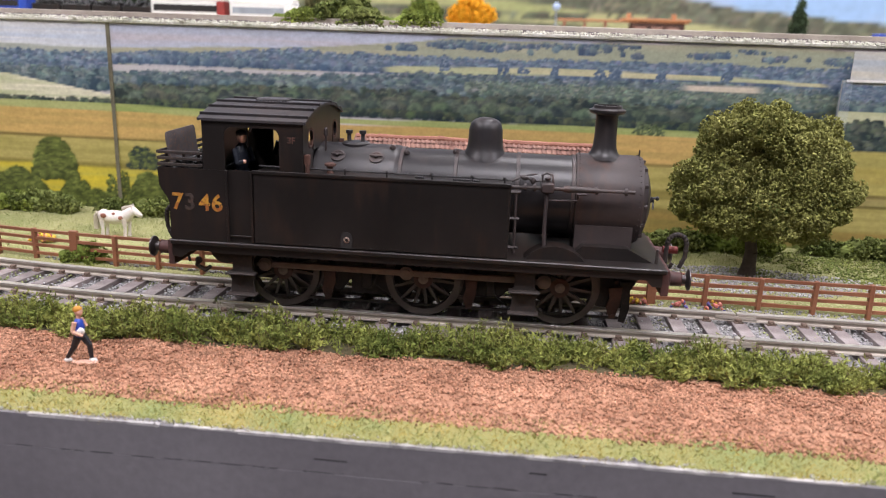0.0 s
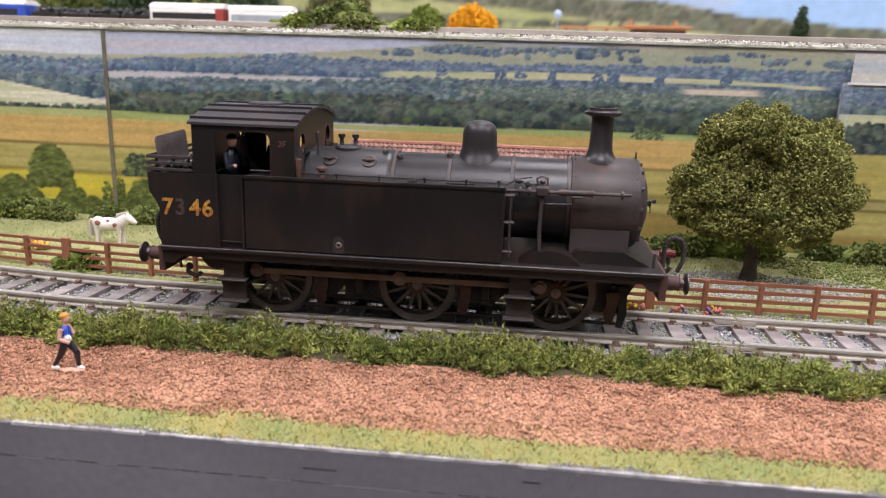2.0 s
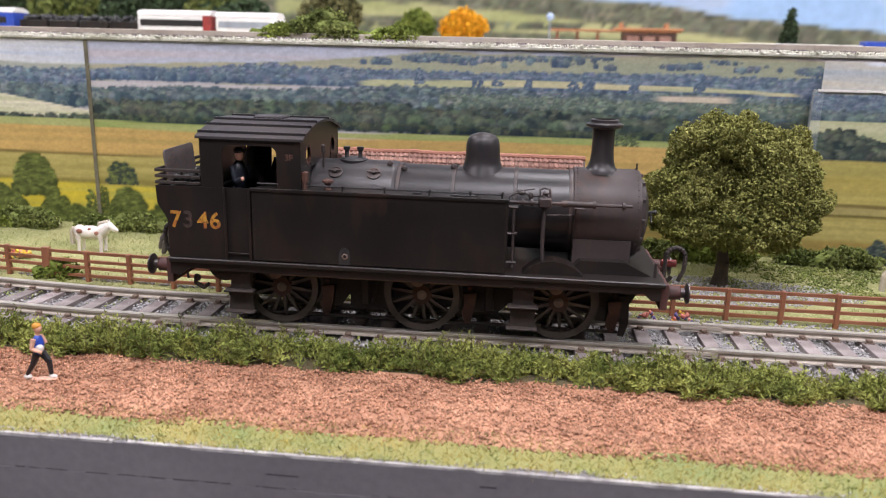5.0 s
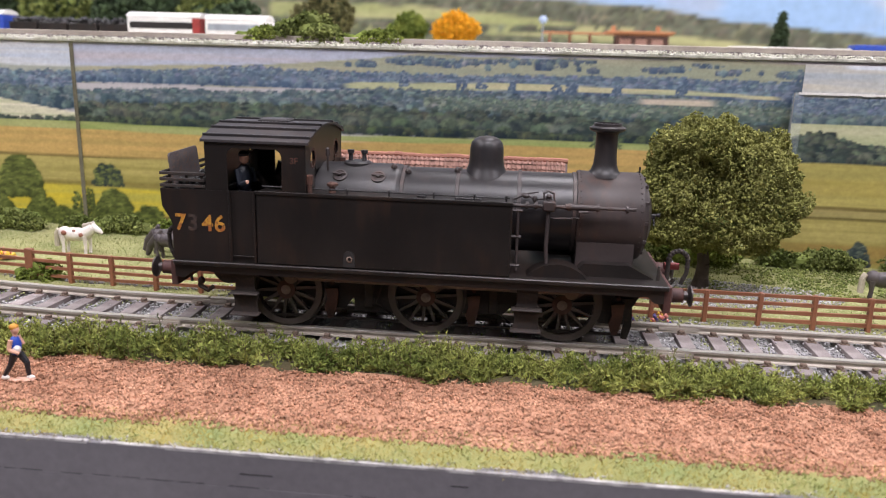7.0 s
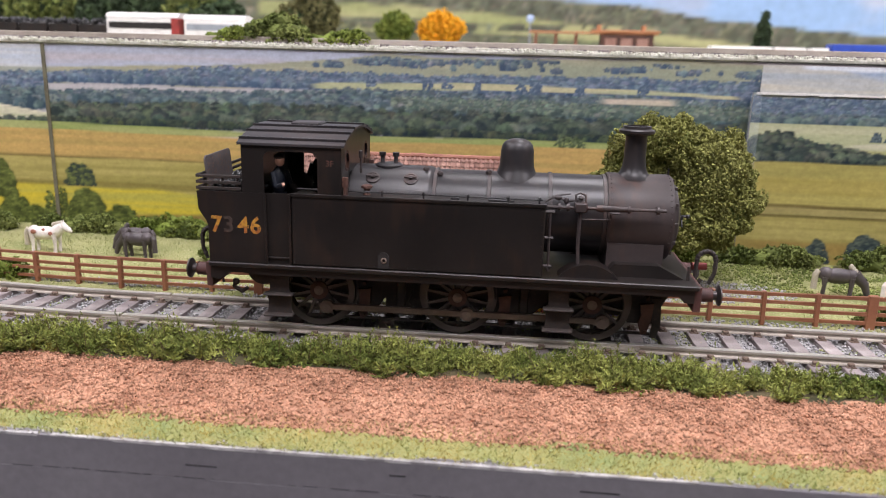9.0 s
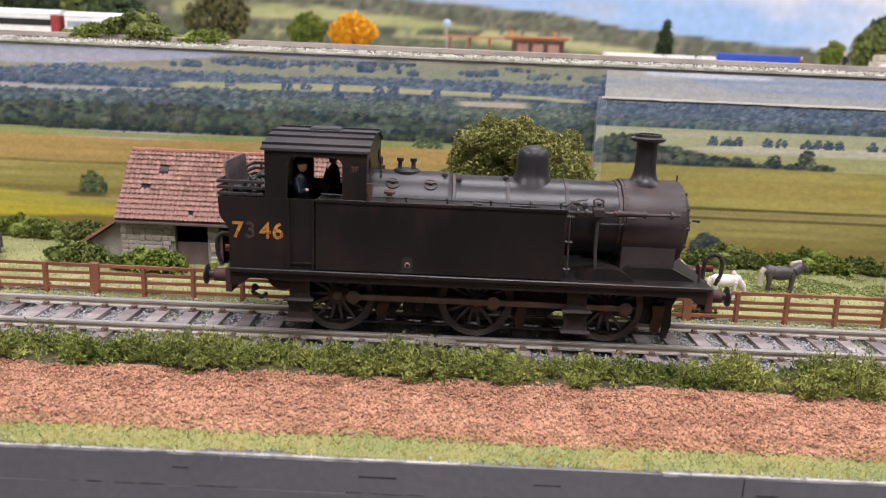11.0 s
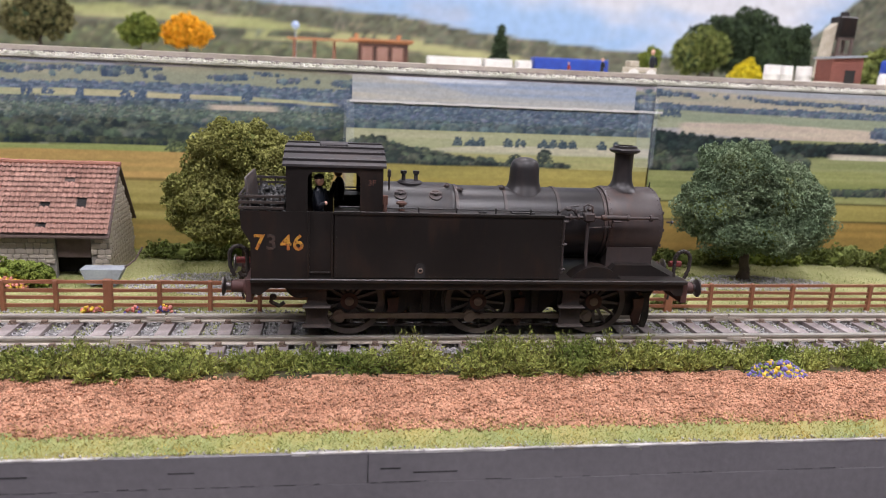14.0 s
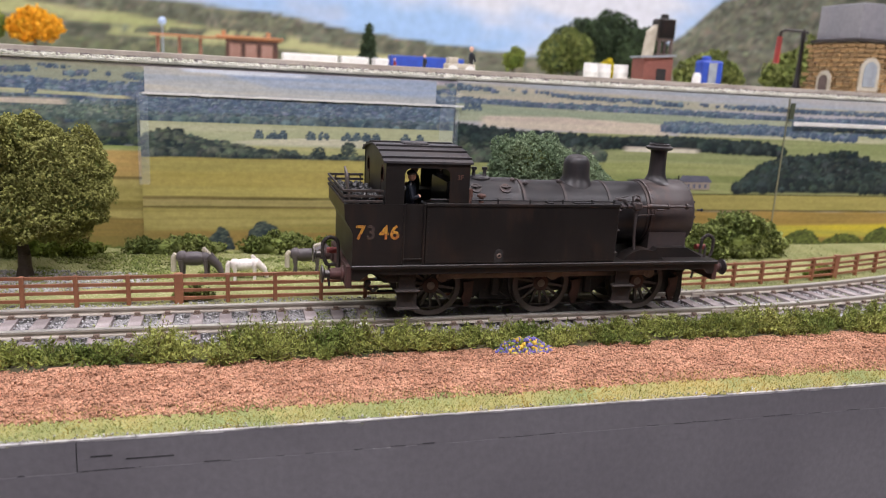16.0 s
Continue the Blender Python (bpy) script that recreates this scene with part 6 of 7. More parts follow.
flowers(235.5, -29.5, -3.4, 8.2, 4.0, 130, ("flower_y", "flower_b", "flower_b", "hedge"), "clump of yellow and purple flowers at the hedge", 5)
flowers(75, 19.5, -3.8, 3, 1.4, 8, ("flower_y", "flower_b", "flower_r"), "small mixed flower clump by the fence", 6)
flowers(22, 46, -3.6, 6, 2.4, 45, ("flower_r", "flower_y"), "pink and yellow flower clump by the barn", 7)
flowers(55, 20, -3.8, 4, 1.5, 12, ("flower_r", "flower_y"), "orange and pink flower clump by the fence", 8)
flowers(-133, 46, -3.6, 5, 2.4, 40, ("flower_y", "flower_r"), "yellow and pink flower clump in the paddock", 9)
flowers(66, 19.5, -3.9, 3, 1.4, 8, ("flower_b", "flower_r"), "purple flower clump by the fence", 10)

# ---------------------------------------------------------------- stone barn
barn = empty("stone_barn", 0, 0, 0)
tagged(barn, "low cream stone barn with a pink clay-tiled roof missing some tiles", "barn")
HX0, HX1, HY0, HY1, EAVE, RIDGE = -33.5, 49.5, 57.0, 87.0, 12.4, 32.6
HM = (HY0 + HY1) / 2
OPEN = [(-15.8, -4.9, "half"), (-1.3, 9.4, "dark"), (32.9, 44.0, "half2")]
xs_cuts = [HX0] + [v for o in OPEN for v in o[:2]] + [HX1]
bm = B()
for a, b_ in zip(xs_cuts[::2], xs_cuts[1::2]):
    box(bm, a, b_, HY0 + 0.6, HY0 + 2.5, -4.5, EAVE)
for a, b_, _ in OPEN:
    box(bm, a, b_, HY0 + 0.6, HY0 + 2.5, 11.4, EAVE)
front = part("front_wall", bm, M["mortar"], barn)
for nm, x, xx in (("gable_wall", HX0, HX0 + 2), ("gable_wall", HX1 - 2, HX1)):
    bm = B(); prism(bm, [(HY0 + 0.7, -4.5), (HY0 + 0.7, EAVE), (HM, RIDGE - 0.8), (HY1, EAVE), (HY1, -4.5)], x, xx, plane="yz")
    part(nm, bm, M["mortar"], barn)
bm = B(); box(bm, HX0 + 2, HX1 - 2, HY1 - 2, HY1, -4.5, EAVE); part("back_wall", bm, M["mortar"], barn)
# near-black wall behind the doorways, painted as the shade indoors
bm = B(); box(bm, HX0 + 2.1, HX1 - 2.1, HY0 + 9, HY0 + 10, -4.4, EAVE); part("inner_wall", bm, M["dark"], barn)
for a, b_, kind in OPEN:
    bm = B()
    if kind == "half":
        box(bm, a + 0.3, b_ - 0.3, HY0 + 1.2, HY0 + 1.8, -4.3, 4.2, 0.15)
    elif kind == "half2":
        box(bm, a + 0.3, b_ - 0.3, HY0 + 1.2, HY0 + 1.8, 3.2, 11.2, 0.15)
    else:
        box(bm, a + 0.3, a + 1.0, HY0 + 1.0, HY0 + 2.0, -4.3, 11.2, 0.1)
    part("stable_door", bm, M["timber"], barn, "brown half door")
    bm = B(); box(bm, a - 0.6, b_ + 0.6, HY0 - 0.1, HY0 + 0.9, 11.0, 12.2, 0.15)
    part("lintel", bm, M["timber"], barn)
r_ = np.random.default_rng(77)


def stone_mesh(seed):
    q = np.random.default_rng(seed)
    b = B(); box(b, -0.5, 0.5, -0.5, 0.5, -0.5, 0.5)
    for v in b.verts:
        v.co += Vector(q.uniform(-0.09, 0.09, 3))
    bmesh.ops.bevel(b, geom=list(b.edges), offset=0.14, segments=1, affect="EDGES")
    me = bpy.data.meshes.new("stone")
    bmesh.ops.scale(b, vec=(MM,) * 3, verts=b.verts)
    b.to_mesh(me); b.free(); me.materials.append(M["stone"])
    return me


stones = [stone_mesh(k) for k in range(6)]
cnt = 0
z = -3.8
while z < EAVE - 0.6:
    h = float(r_.uniform(1.3, 2.0))
    x = HX0 - 0.2
    while x < HX1:
        w = float(r_.uniform(1.6, 3.4))
        c = x + w / 2
        if not any(a - 0.2 < c + w * 0.35 and c - w * 0.35 < b_ + 0.2 and z + h / 2 < 11.0 for a, b_, _ in OPEN) and c < HX1:
            ob = new("stone", stones[cnt % 6]); ob.parent = front
            ob.matrix_basis = pose(c * MM, (HY0 + 0.45 + float(r_.uniform(-0.1, 0.1))) * MM, (z + h / 2) * MM) @ Matrix.Diagonal((w * 0.96, 0.9, h * 0.93, 1))
            cnt += 1
        x += w
    z += h
z = -3.8
gable = [o for o in barn.children if o.name.startswith("gable_wall")][-1]
while z < RIDGE - 3:
    h = float(r_.uniform(1.4, 2.1))
    y = HY0 + 0.3
    while y < HY1:
        w = float(r_.uniform(1.6, 3.2))
        c = y + w / 2
        top = EAVE + (RIDGE - EAVE) * (1 - abs(c - HM) / (HM - HY0)) - 1.2
        if z + h < top:
            ob = new("stone", stones[cnt % 6]); ob.parent = gable
            ob.matrix_basis = pose((HX1 + 0.1) * MM, c * MM, (z + h / 2) * MM) @ Matrix.Diagonal((0.9, w * 0.96, h * 0.93, 1))
            cnt += 1
        y += w
    z += h
# roof: rows of half-round tiles on boarding, with a few slipped away
bm = B()
slope = math.atan2(RIDGE - EAVE + 1.2, HM - HY0 + 2.4)
prism(bm, [(HY0 - 2.2, EAVE - 1.4), (HM, RIDGE), (HY1 + 2.2, EAVE - 1.4), (HY1 + 2.2, EAVE - 2.0), (HM, RIDGE - 0.8), (HY0 - 2.2, EAVE - 2.0)], HX0 - 1.0, HX1 + 1.2, plane="yz")
roof_b = part("roof", bm, M["timber"], barn, "clay-tiled roof")
ROWS_N, COLS_N = 14, int((HX1 - HX0 + 2) / 1.6)
L = math.hypot(RIDGE - EAVE + 1.2, HM - HY0 + 2.4)


def tile_form():
    """One pantile: a rounded roll, a flat pan and a thick lower lip, as points and faces in mm."""
    prof = [(-0.82, 0.05), (-0.62, 0.34), (-0.36, 0.52), (-0.05, 0.44), (0.2, 0.16), (0.5, 0.06), (0.8, 0.05)]
    vs = [(x, -1.3, z + 0.55) for x, z in prof] + [(x, 1.15, z * 0.9 - 0.05) for x, z in prof] + [(x, -1.26, z + 0.40) for x, z in prof]
    k = len(prof)
    fs = [(i, i + 1, k + i + 1, k + i) for i in range(k - 1)] + [(2 * k + i, 2 * k + i + 1, i + 1, i) for i in range(k - 1)]
    return vs, fs


TILE_V, TILE_F = tile_form()
tile_me = bpy.data.meshes.new("tile")
tile_me.from_pydata([tuple(c * MM for c in v) for v in TILE_V], [], TILE_F)
tile_me.materials.append(M["roof_tile"])
HOLES = [(-22.1, 10), (-22.1, 9), (-27.2, 6), (4.1, 7), (2.5, 7), (35.6, 10), (29.5, 5), (40.6, 6), (40.6, 5), (-9.9, 1), (29.9, 1)]
joined_v, joined_f = [], []
for r in range(ROWS_N):
    for c in range(COLS_N):
        x = HX0 - 0.5 + c * 1.6
        if any(abs(x - hx) < 1.5 and r == hr for hx, hr in HOLES):
            continue
        d = 1.0 + (r + 0.5) * (L - 1.0) / ROWS_N
        y, z = HY0 - 2.2 + math.cos(slope) * d, EAVE - 1.4 + math.sin(slope) * d
        m = pose(x * MM, y * MM, (z + 0.2) * MM, math.degrees(slope) + float(r_.normal(0, 1.2)), float(r_.normal(0, 1.5)), float(r_.normal(0, 1.0)))
        if r < 5:
            ob = new("tile", tile_me); ob.parent = roof_b
            ob.matrix_basis = m
        else:
            base = len(joined_v)
            joined_v += [tuple(m @ (Vector(v) * MM)) for v in TILE_V]
            joined_f += [tuple(base + i for i in f) for f in TILE_F]
me = bpy.data.meshes.new("upper_tiles")
me.from_pydata(joined_v, [], joined_f)
me.materials.append(M["roof_tile"])
ob = new("upper_tiles", me); ob.parent = roof_b
tagged(ob, "upper courses of pink clay tiles", kind="stuff")
bm = B()
for k in range(34):
    x = HX0 - 0.8 + k * 2.5
    lathe(bm, (x, HM, RIDGE - 0.1 + float(r_.normal(0, 0.1))), (1, 0, 0), [(0.95, 0), (0.85, 2.6)], 8)
part("ridge_tiles", bm, M["tile_red"], roof_b)
# near-black plates stand for the shaded hollows under missing tiles
for hx, hr in HOLES:
    d = 1.0 + (hr + 0.5) * (L - 1.0) / ROWS_N
    y, z = HY0 - 2.2 + math.cos(slope) * d, EAVE - 1.4 + math.sin(slope) * d
    bm = B(); box(bm, -1.5, 1.5, -1.0, 1.0, 0.1, 0.2, m=pose(hx, y, z, math.degrees(slope), 0, 0))
    part("roof_gap", bm, M["dark"], roof_b, "dark plate for the shaded gap where tiles are missing")
# lean-to
lean = empty("lean_to", 0, 0, 0)
tagged(lean, "stone lean-to with a sloping tiled roof against the barn", "lean-to")
bm = B(); prism(bm, [(-49, -4.5), (-49, 0.6), (HX0 - 0.3, 10.6), (HX0 - 0.3, -4.5)], HY0 + 1.5, HY1 - 4); part("wall", bm, M["stone"], lean)
bm = B(); prism(bm, [(-51.5, 0.2), (HX0 - 0.3, 12.2), (HX0 - 0.3, 11.2), (-51.5, -0.9)], HY0 - 0.5, HY1 - 3); part("roof", bm, M["tile_red"], lean)
bm = B(); prism(bm, [(43.5, 2.2), (56.5, 2.2), (54.0, -2.6), (45.5, -2.6)], 46.5, 52.5); box(bm, 44.8, 55.2, 47.2, 51.8, 1.9, 2.25)
for xx in (46.5, 53.5):
    box(bm, xx - 0.4, xx + 0.4, 47.5, 51.5, -4.3, -2.5)
tub = tagged(part("water_trough", bm, M["trough"]), "pale grey water trough standing by the barn", "trough")
bm = B(); tube(bm, [(56, 50, 2.0), (59, 52, 4.2), (61, 54, 8)], 0.3, 6); part("handle", bm, M["timber"], tub)
bm = B(); lathe(bm, (-2.6, 55.6, -4.2), (0, 0, 1), [(1.1, 0), (1.3, 2.6), (0.8, 2.9)], 10)
tagged(part("green_can", bm, M["leaf_bright"], smooth=True), "small green can beside the barn doorway", "can")

# ---------------------------------------------------------------- horses
def horse(x, y, rz, coat, mane_mat, size, grazing, label, patched=False):
    h_ = empty("horse", x, y, -3.9, rz)
    tagged(h_, label, "horse", "paddock horses")
    k = size
    bm = B()
    ball(bm, (0, 0, 6.2 * k), (4.9 * k, 1.85 * k, 2.25 * k), 12, 8)
    ball(bm, (-3.4 * k, 0, 6.7 * k), (2.0 * k, 1.8 * k, 2.0 * k), 10, 8)
    ball(bm, (3.4 * k, 0, 6.4 * k), (1.9 * k, 1.7 * k, 2.0 * k), 10, 8)
    part("body", bm, coat, h_, smooth=True)
    bm = B()
    if grazing:
        cyl(bm, (4.2 * k, 0, 6.9 * k), (7.4 * k, 0, 3.8 * k), 1.75 * k, 1.2 * k, 10); cyl(bm, (7.2 * k, 0, 4.0 * k), (8.4 * k, 0, 0.95 * k), 1.15 * k, 0.75 * k, 10)
        top, head = (7.2 * k, 0, 4.4 * k), (8.4 * k, 0, 1.2 * k)
    else:
        cyl(bm, (4.0 * k, 0, 7.0 * k), (6.2 * k, 0, 8.7 * k), 2.0 * k, 1.45 * k, 10); cyl(bm, (5.9 * k, 0, 8.8 * k), (8.2 * k, 0, 7.2 * k), 1.3 * k, 0.85 * k, 10)
        top, head = (6.1 * k, 0, 9.0 * k), (8.4 * k, 0, 7.1 * k)
    ball(bm, top, (1.1 * k, 0.9 * k, 1.0 * k), 8, 6); ball(bm, head, (0.75 * k, 0.6 * k, 0.7 * k), 8, 6)
    for sy in (-0.5, 0.5):
        cyl(bm, (top[0], sy * k, top[2] + 0.5 * k), (top[0] + 0.1, sy * k, top[2] + 1.7 * k), 0.35 * k, 0.08 * k, 6)
    part("head", bm, coat, h_, smooth=True)
    bm = B()
    a, b_ = Vector((3.6 * k, 0, 8.4 * k)), Vector(top)
    for q in range(7):
        p = a.lerp(b_, q / 6) + Vector((-0.5 * k, 0, 0.6 * k))
        ball(bm, p, (0.75 * k, 0.55 * k, 0.9 * k), 6, 5)
    part("mane", bm, mane_mat, h_, smooth=True)
    bm = B(); tube(bm, [(-5.2 * k, 0, 7.6 * k), (-6.0 * k, 0, 6.4 * k), (-6.1 * k, 0, 2.2 * k)], 0.85 * k, 7); part("tail", bm, mane_mat, h_, smooth=True)
    for lx, ly in ((-3.8, -1), (-3.2, 1), (3.4, -1), (4.0, 1)):
        bm = B(); cyl(bm, (lx * k, ly * k, 6 * k), (lx * k + 0.2, ly * k, 2.8 * k), 0.95 * k, 0.5 * k, 8); cyl(bm, (lx * k + 0.2, ly * k, 2.9 * k), (lx * k, ly * k, 0), 0.5 * k, 0.55 * k, 8)
        part("leg", bm, coat, h_, smooth=True)
    if patched:
        for px, py, pz, pr in ((-2.9, -1.55, 6.9, 1.0), (2.6, -1.45, 6.3, 0.9), (0.3, -1.3, 7.6, 0.6)):
            bm = B(); ball(bm, (px * k, py * k, pz * k), (pr * k, 0.42 * k, pr * 0.8 * k), 9, 6); part("patch", bm, M["patch"], h_, "brown patch", smooth=True)
    return h_


horse(-114.5, 58, 4, M["white_horse"], M["mane"], 1.06, False, "white model horse with brown patches standing in the paddock", True)
horse(-84, 63, 176, M["grey_horse"], M["grey_horse"], 1.05, True, "dark grey model horse grazing in the paddock")
horse(-80, 56, 170, M["grey_horse"], M["grey_horse"], 1.05, True, "dark grey model horse grazing in the paddock")
horse(147, 53, -3, M["grey_horse"], M["mane"], 1.1, True, "dark grey model horse with a cream mane, grazing")
horse(163.5, 48, 12, M["white_horse"], M["white_horse"], 0.92, True, "white model horse grazing behind the fence")
horse(185, 57, 5, M["grey_horse"], M["mane"], 1.08, False, "dark grey model horse with a cream mane and tail")
horse(222, 56, 252, M["white_horse"], M["mane"], 0.95, True, "white model horse with a brown-marked face", True)


def jogger_form(bm):
    cyl(bm, (-0.2, -0.5, 5.8), (-1.2, -0.6, 3.4), 0.85, 0.6, 8, mi=0); cyl(bm, (-1.2, -0.6, 3.4), (-2.6, -0.6, 1.2), 0.6, 0.42, 8, mi=0)
    cyl(bm, (0.2, 0.5, 5.8), (1.6, 0.5, 3.8), 0.85, 0.6, 8, mi=0); cyl(bm, (1.6, 0.5, 3.8), (1.8, 0.5, 0.9), 0.6, 0.42, 8, mi=0)
    ball(bm, (-2.5, -0.6, 0.7), (0.9, 0.5, 0.55), 8, 6, mi=1); ball(bm, (2.1, 0.5, 0.4), (0.95, 0.5, 0.45), 8, 6, mi=1)
    ball(bm, (0, 0, 7.6), (1.05, 1.3, 2.3), 10, 8, mi=2)
    ball(bm, (0.7, -0.9, 7.2), (0.9, 0.6, 0.75), 8, 6, mi=1)
    cyl(bm, (-0.2, -1.3, 9.2), (-0.6, -1.6, 7.2), 0.5, 0.42, 7, mi=3); cyl(bm, (-0.6, -1.6, 7.2), (1.3, -1.4, 6.4), 0.42, 0.36, 7, mi=3)
    cyl(bm, (-0.1, 1.3, 9.2), (0.8, 1.5, 7.4), 0.5, 0.4, 7, mi=3)
    cyl(bm, (0, 0, 9.3), (0.1, 0, 10.4), 0.5, 0.45, 8, mi=3); ball(bm, (0.2, 0, 11.1), (0.85, 0.8, 1.0), 9, 7, mi=3)
    ball(bm, (0.0, 0, 11.6), (0.95, 0.9, 0.7), 9, 6, mi=4)
    ball(bm, (0.2, 0, 0.1), (3.2, 1.1, 0.16), 12, 4, mi=3)


doll("jogger_doll", -66.5, -42.5, -3.2, 6, [M["black_cloth"], M["white_paint"], M["blue_cloth"], M["skin"], M["hair"]], jogger_form, "painted jogger figurine in blue vest and black trousers on the path", "")

# ---------------------------------------------------------------- the upper shelf of the layout
DECK = 68.3
bm = B(); box(bm, -900, 1500, BACK_Y - 0.6, 1300, 66.5, DECK - 0.4, 0.3)
tagged(part("upper_deck", bm, M["deck_edge"]), "upper level of the layout with a pale scenic edge", "shelf", kind="structure")
n_ = 9000
pl = np.stack([rng.uniform(-260, 620, n_), rng.uniform(96.2, 104, n_), rng.uniform(67.6, 68.6, n_)], 1)
tagged(scatter("upper_verge", CHIP, pl, rng.uniform(0.4, 1.0, n_), M["deck_edge"]), "pale green scatter along the shelf edge", "verge")
n_ = 7000
pl = np.stack([rng.uniform(-260, 620, n_), rng.uniform(103, 128, n_), rng.uniform(67.6, 68.4, n_)], 1)
tagged(scatter("upper_ballast", STONE, pl, rng.uniform(0.5, 1.0, n_), M["deck_edge"]), "grey ballast along the upper track", "ballast")
up_track = tagged(empty("upper_track"), "upper railway track with brown rails", "track", kind="structure")
for y in (107.5, 124):
    bm = B(); box(bm, -900, 1500, y - 0.6, y + 0.6, 69.0, 70.9, 0.15); part("rail", bm, M["rail_side"], up_track)
b = B(); box(b, -1.7, 1.7, -14, 14, -0.9, 0.5, 0.1)
us = bpy.data.meshes.new("sleeper"); bmesh.ops.scale(b, vec=(MM,) * 3, verts=b.verts); b.to_mesh(us); b.free(); us.materials.append(M["sleeper"])
for k in range(110):
    ob = new("sleeper", us); ob.parent = up_track; ob.matrix_basis = pose((-260 + k * 8) * MM, 115.8 * MM, 68.7 * MM)
shrub(-46, 111, DECK - 0.5, 26, 12, 13.5, 2600, 1.4, M["leaf_mid"], M["leaf_dark"], "leafy green bush at the upper shelf's edge", 201)
shrub(-66, 110, DECK - 0.5, 18, 10, 7.5, 1300, 1.2, M["leaf_bright"], M["leaf_mid"], "low bright green bush at the shelf's edge", 202)
shrub(-24, 110, DECK - 0.5, 26, 10, 6.5, 1500, 1.2, M["leaf_bright"], M["leaf_mid"], "low bright green bush at the shelf's edge", 203)
tree("autumn_tree", -48, 740, DECK, [(-10, 0, 28, 17, 14, 15), (10, 0, 30, 17, 14, 14), (0, 0, 38, 16, 13, 11)], 2500, 4.0, M["leaf_orange"], M["leaf_orange"], 15, 2, "bright orange autumn tree on the upper shelf", seed=301)
tree("green_tree", -111, 790, DECK, [(-8, 0, 28, 16, 14, 15), (9, 0, 32, 14, 14, 14), (0, 0, 40, 14, 12, 10)], 2200, 4.0, M["leaf_bright"], M["leaf_mid"], 14, 2, "bright green tree on the upper shelf", seed=302)
tree("green_tree", -200, 720, DECK, [(-14, 0, 34, 24, 18, 22), (12, 0, 40, 24, 18, 24), (-2, 0, 58, 16, 14, 18)], 3600, 3.8, M["leaf_brown"], M["leaf_dark"], 14, 2.4, "olive tree on the upper shelf", seed=303)
for k, (x, y, s_) in enumerate(((-300, 640, 1.1), (-360, 700, 1.25), (-430, 660, 1.1), (-250, 560, 0.75), (-480, 760, 1.5), (-560, 720, 1.4), (-430, 560, 1.0), (-500, 600, 1.2), (-620, 640, 1.3), (-360, 560, 0.9))):
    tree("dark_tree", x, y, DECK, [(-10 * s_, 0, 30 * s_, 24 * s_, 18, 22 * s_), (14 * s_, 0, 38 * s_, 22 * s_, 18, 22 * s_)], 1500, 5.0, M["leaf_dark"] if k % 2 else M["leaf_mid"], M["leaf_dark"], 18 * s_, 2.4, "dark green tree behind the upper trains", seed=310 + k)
tree("conifer", 325, 758, DECK, [(0, 0, 16, 12, 12, 10), (0, 0, 28, 9.5, 9.5, 11), (0, 0, 40, 7, 7, 10), (0, 0, 50, 4, 4, 8)], 1800, 3.4, M["leaf_dark"], M["leaf_dark"], 8, 1.6, "dark green conifer on the upper shelf", seed=320)
tree("small_tree", 498, 700, DECK, [(-5, 0, 22, 9, 9, 10), (5, 0, 25, 8, 8, 10), (0, 0, 33, 6, 6, 7)], 1000, 3.4, M["leaf_bright"], M["leaf_mid"], 12, 1.5, "slim bright green tree on the upper shelf", seed=321)
for k, (x, y, s_) in enumerate(((640, 820, 1.5), (690, 840, 1.75), (735, 820, 1.35), (610, 800, 1.2))):
    tree("dark_tree", x, y, DECK, [(-12 * s_, 0, 30 * s_, 22 * s_, 20, 22 * s_), (12 * s_, 0, 36 * s_, 22 * s_, 20, 22 * s_), (0, -6, 44 * s_, 16 * s_, 16, 16 * s_)], 2600, 4.6, M["leaf_dark"] if k != 3 else M["leaf_mid"], M["leaf_dark"], 16 * s_, 2.6, "dark green broadleaf tree on the upper shelf", seed=330 + k)
tree("bare_tree", 545, 470, DECK, [(0, 0, 46, 8, 8, 9), (-3, 0, 34, 6, 6, 9), (4, 0, 24, 7, 6, 10)], 1500, 2.6, M["leaf_dark"], M["leaf_dark"], 34, 1.8, "thin dark tree with a small crown", seed=340, limbs=2)
shrub(624, 700, DECK, 38, 24, 32, 800, 4.4, M["leaf_yellow"], M["leaf_yellow"], "bright yellow bush on the upper shelf", 341)
for k, (x, y, h) in enumerate(((610, 330, 40), (660, 380, 52), (560, 380, 34), (720, 300, 50))):
    shrub(x, y, DECK, 60, 40, h, 1600, 4.5, M["leaf_mid"], M["leaf_dark"], "olive woodland shrub behind the upper shelf", 350 + k)


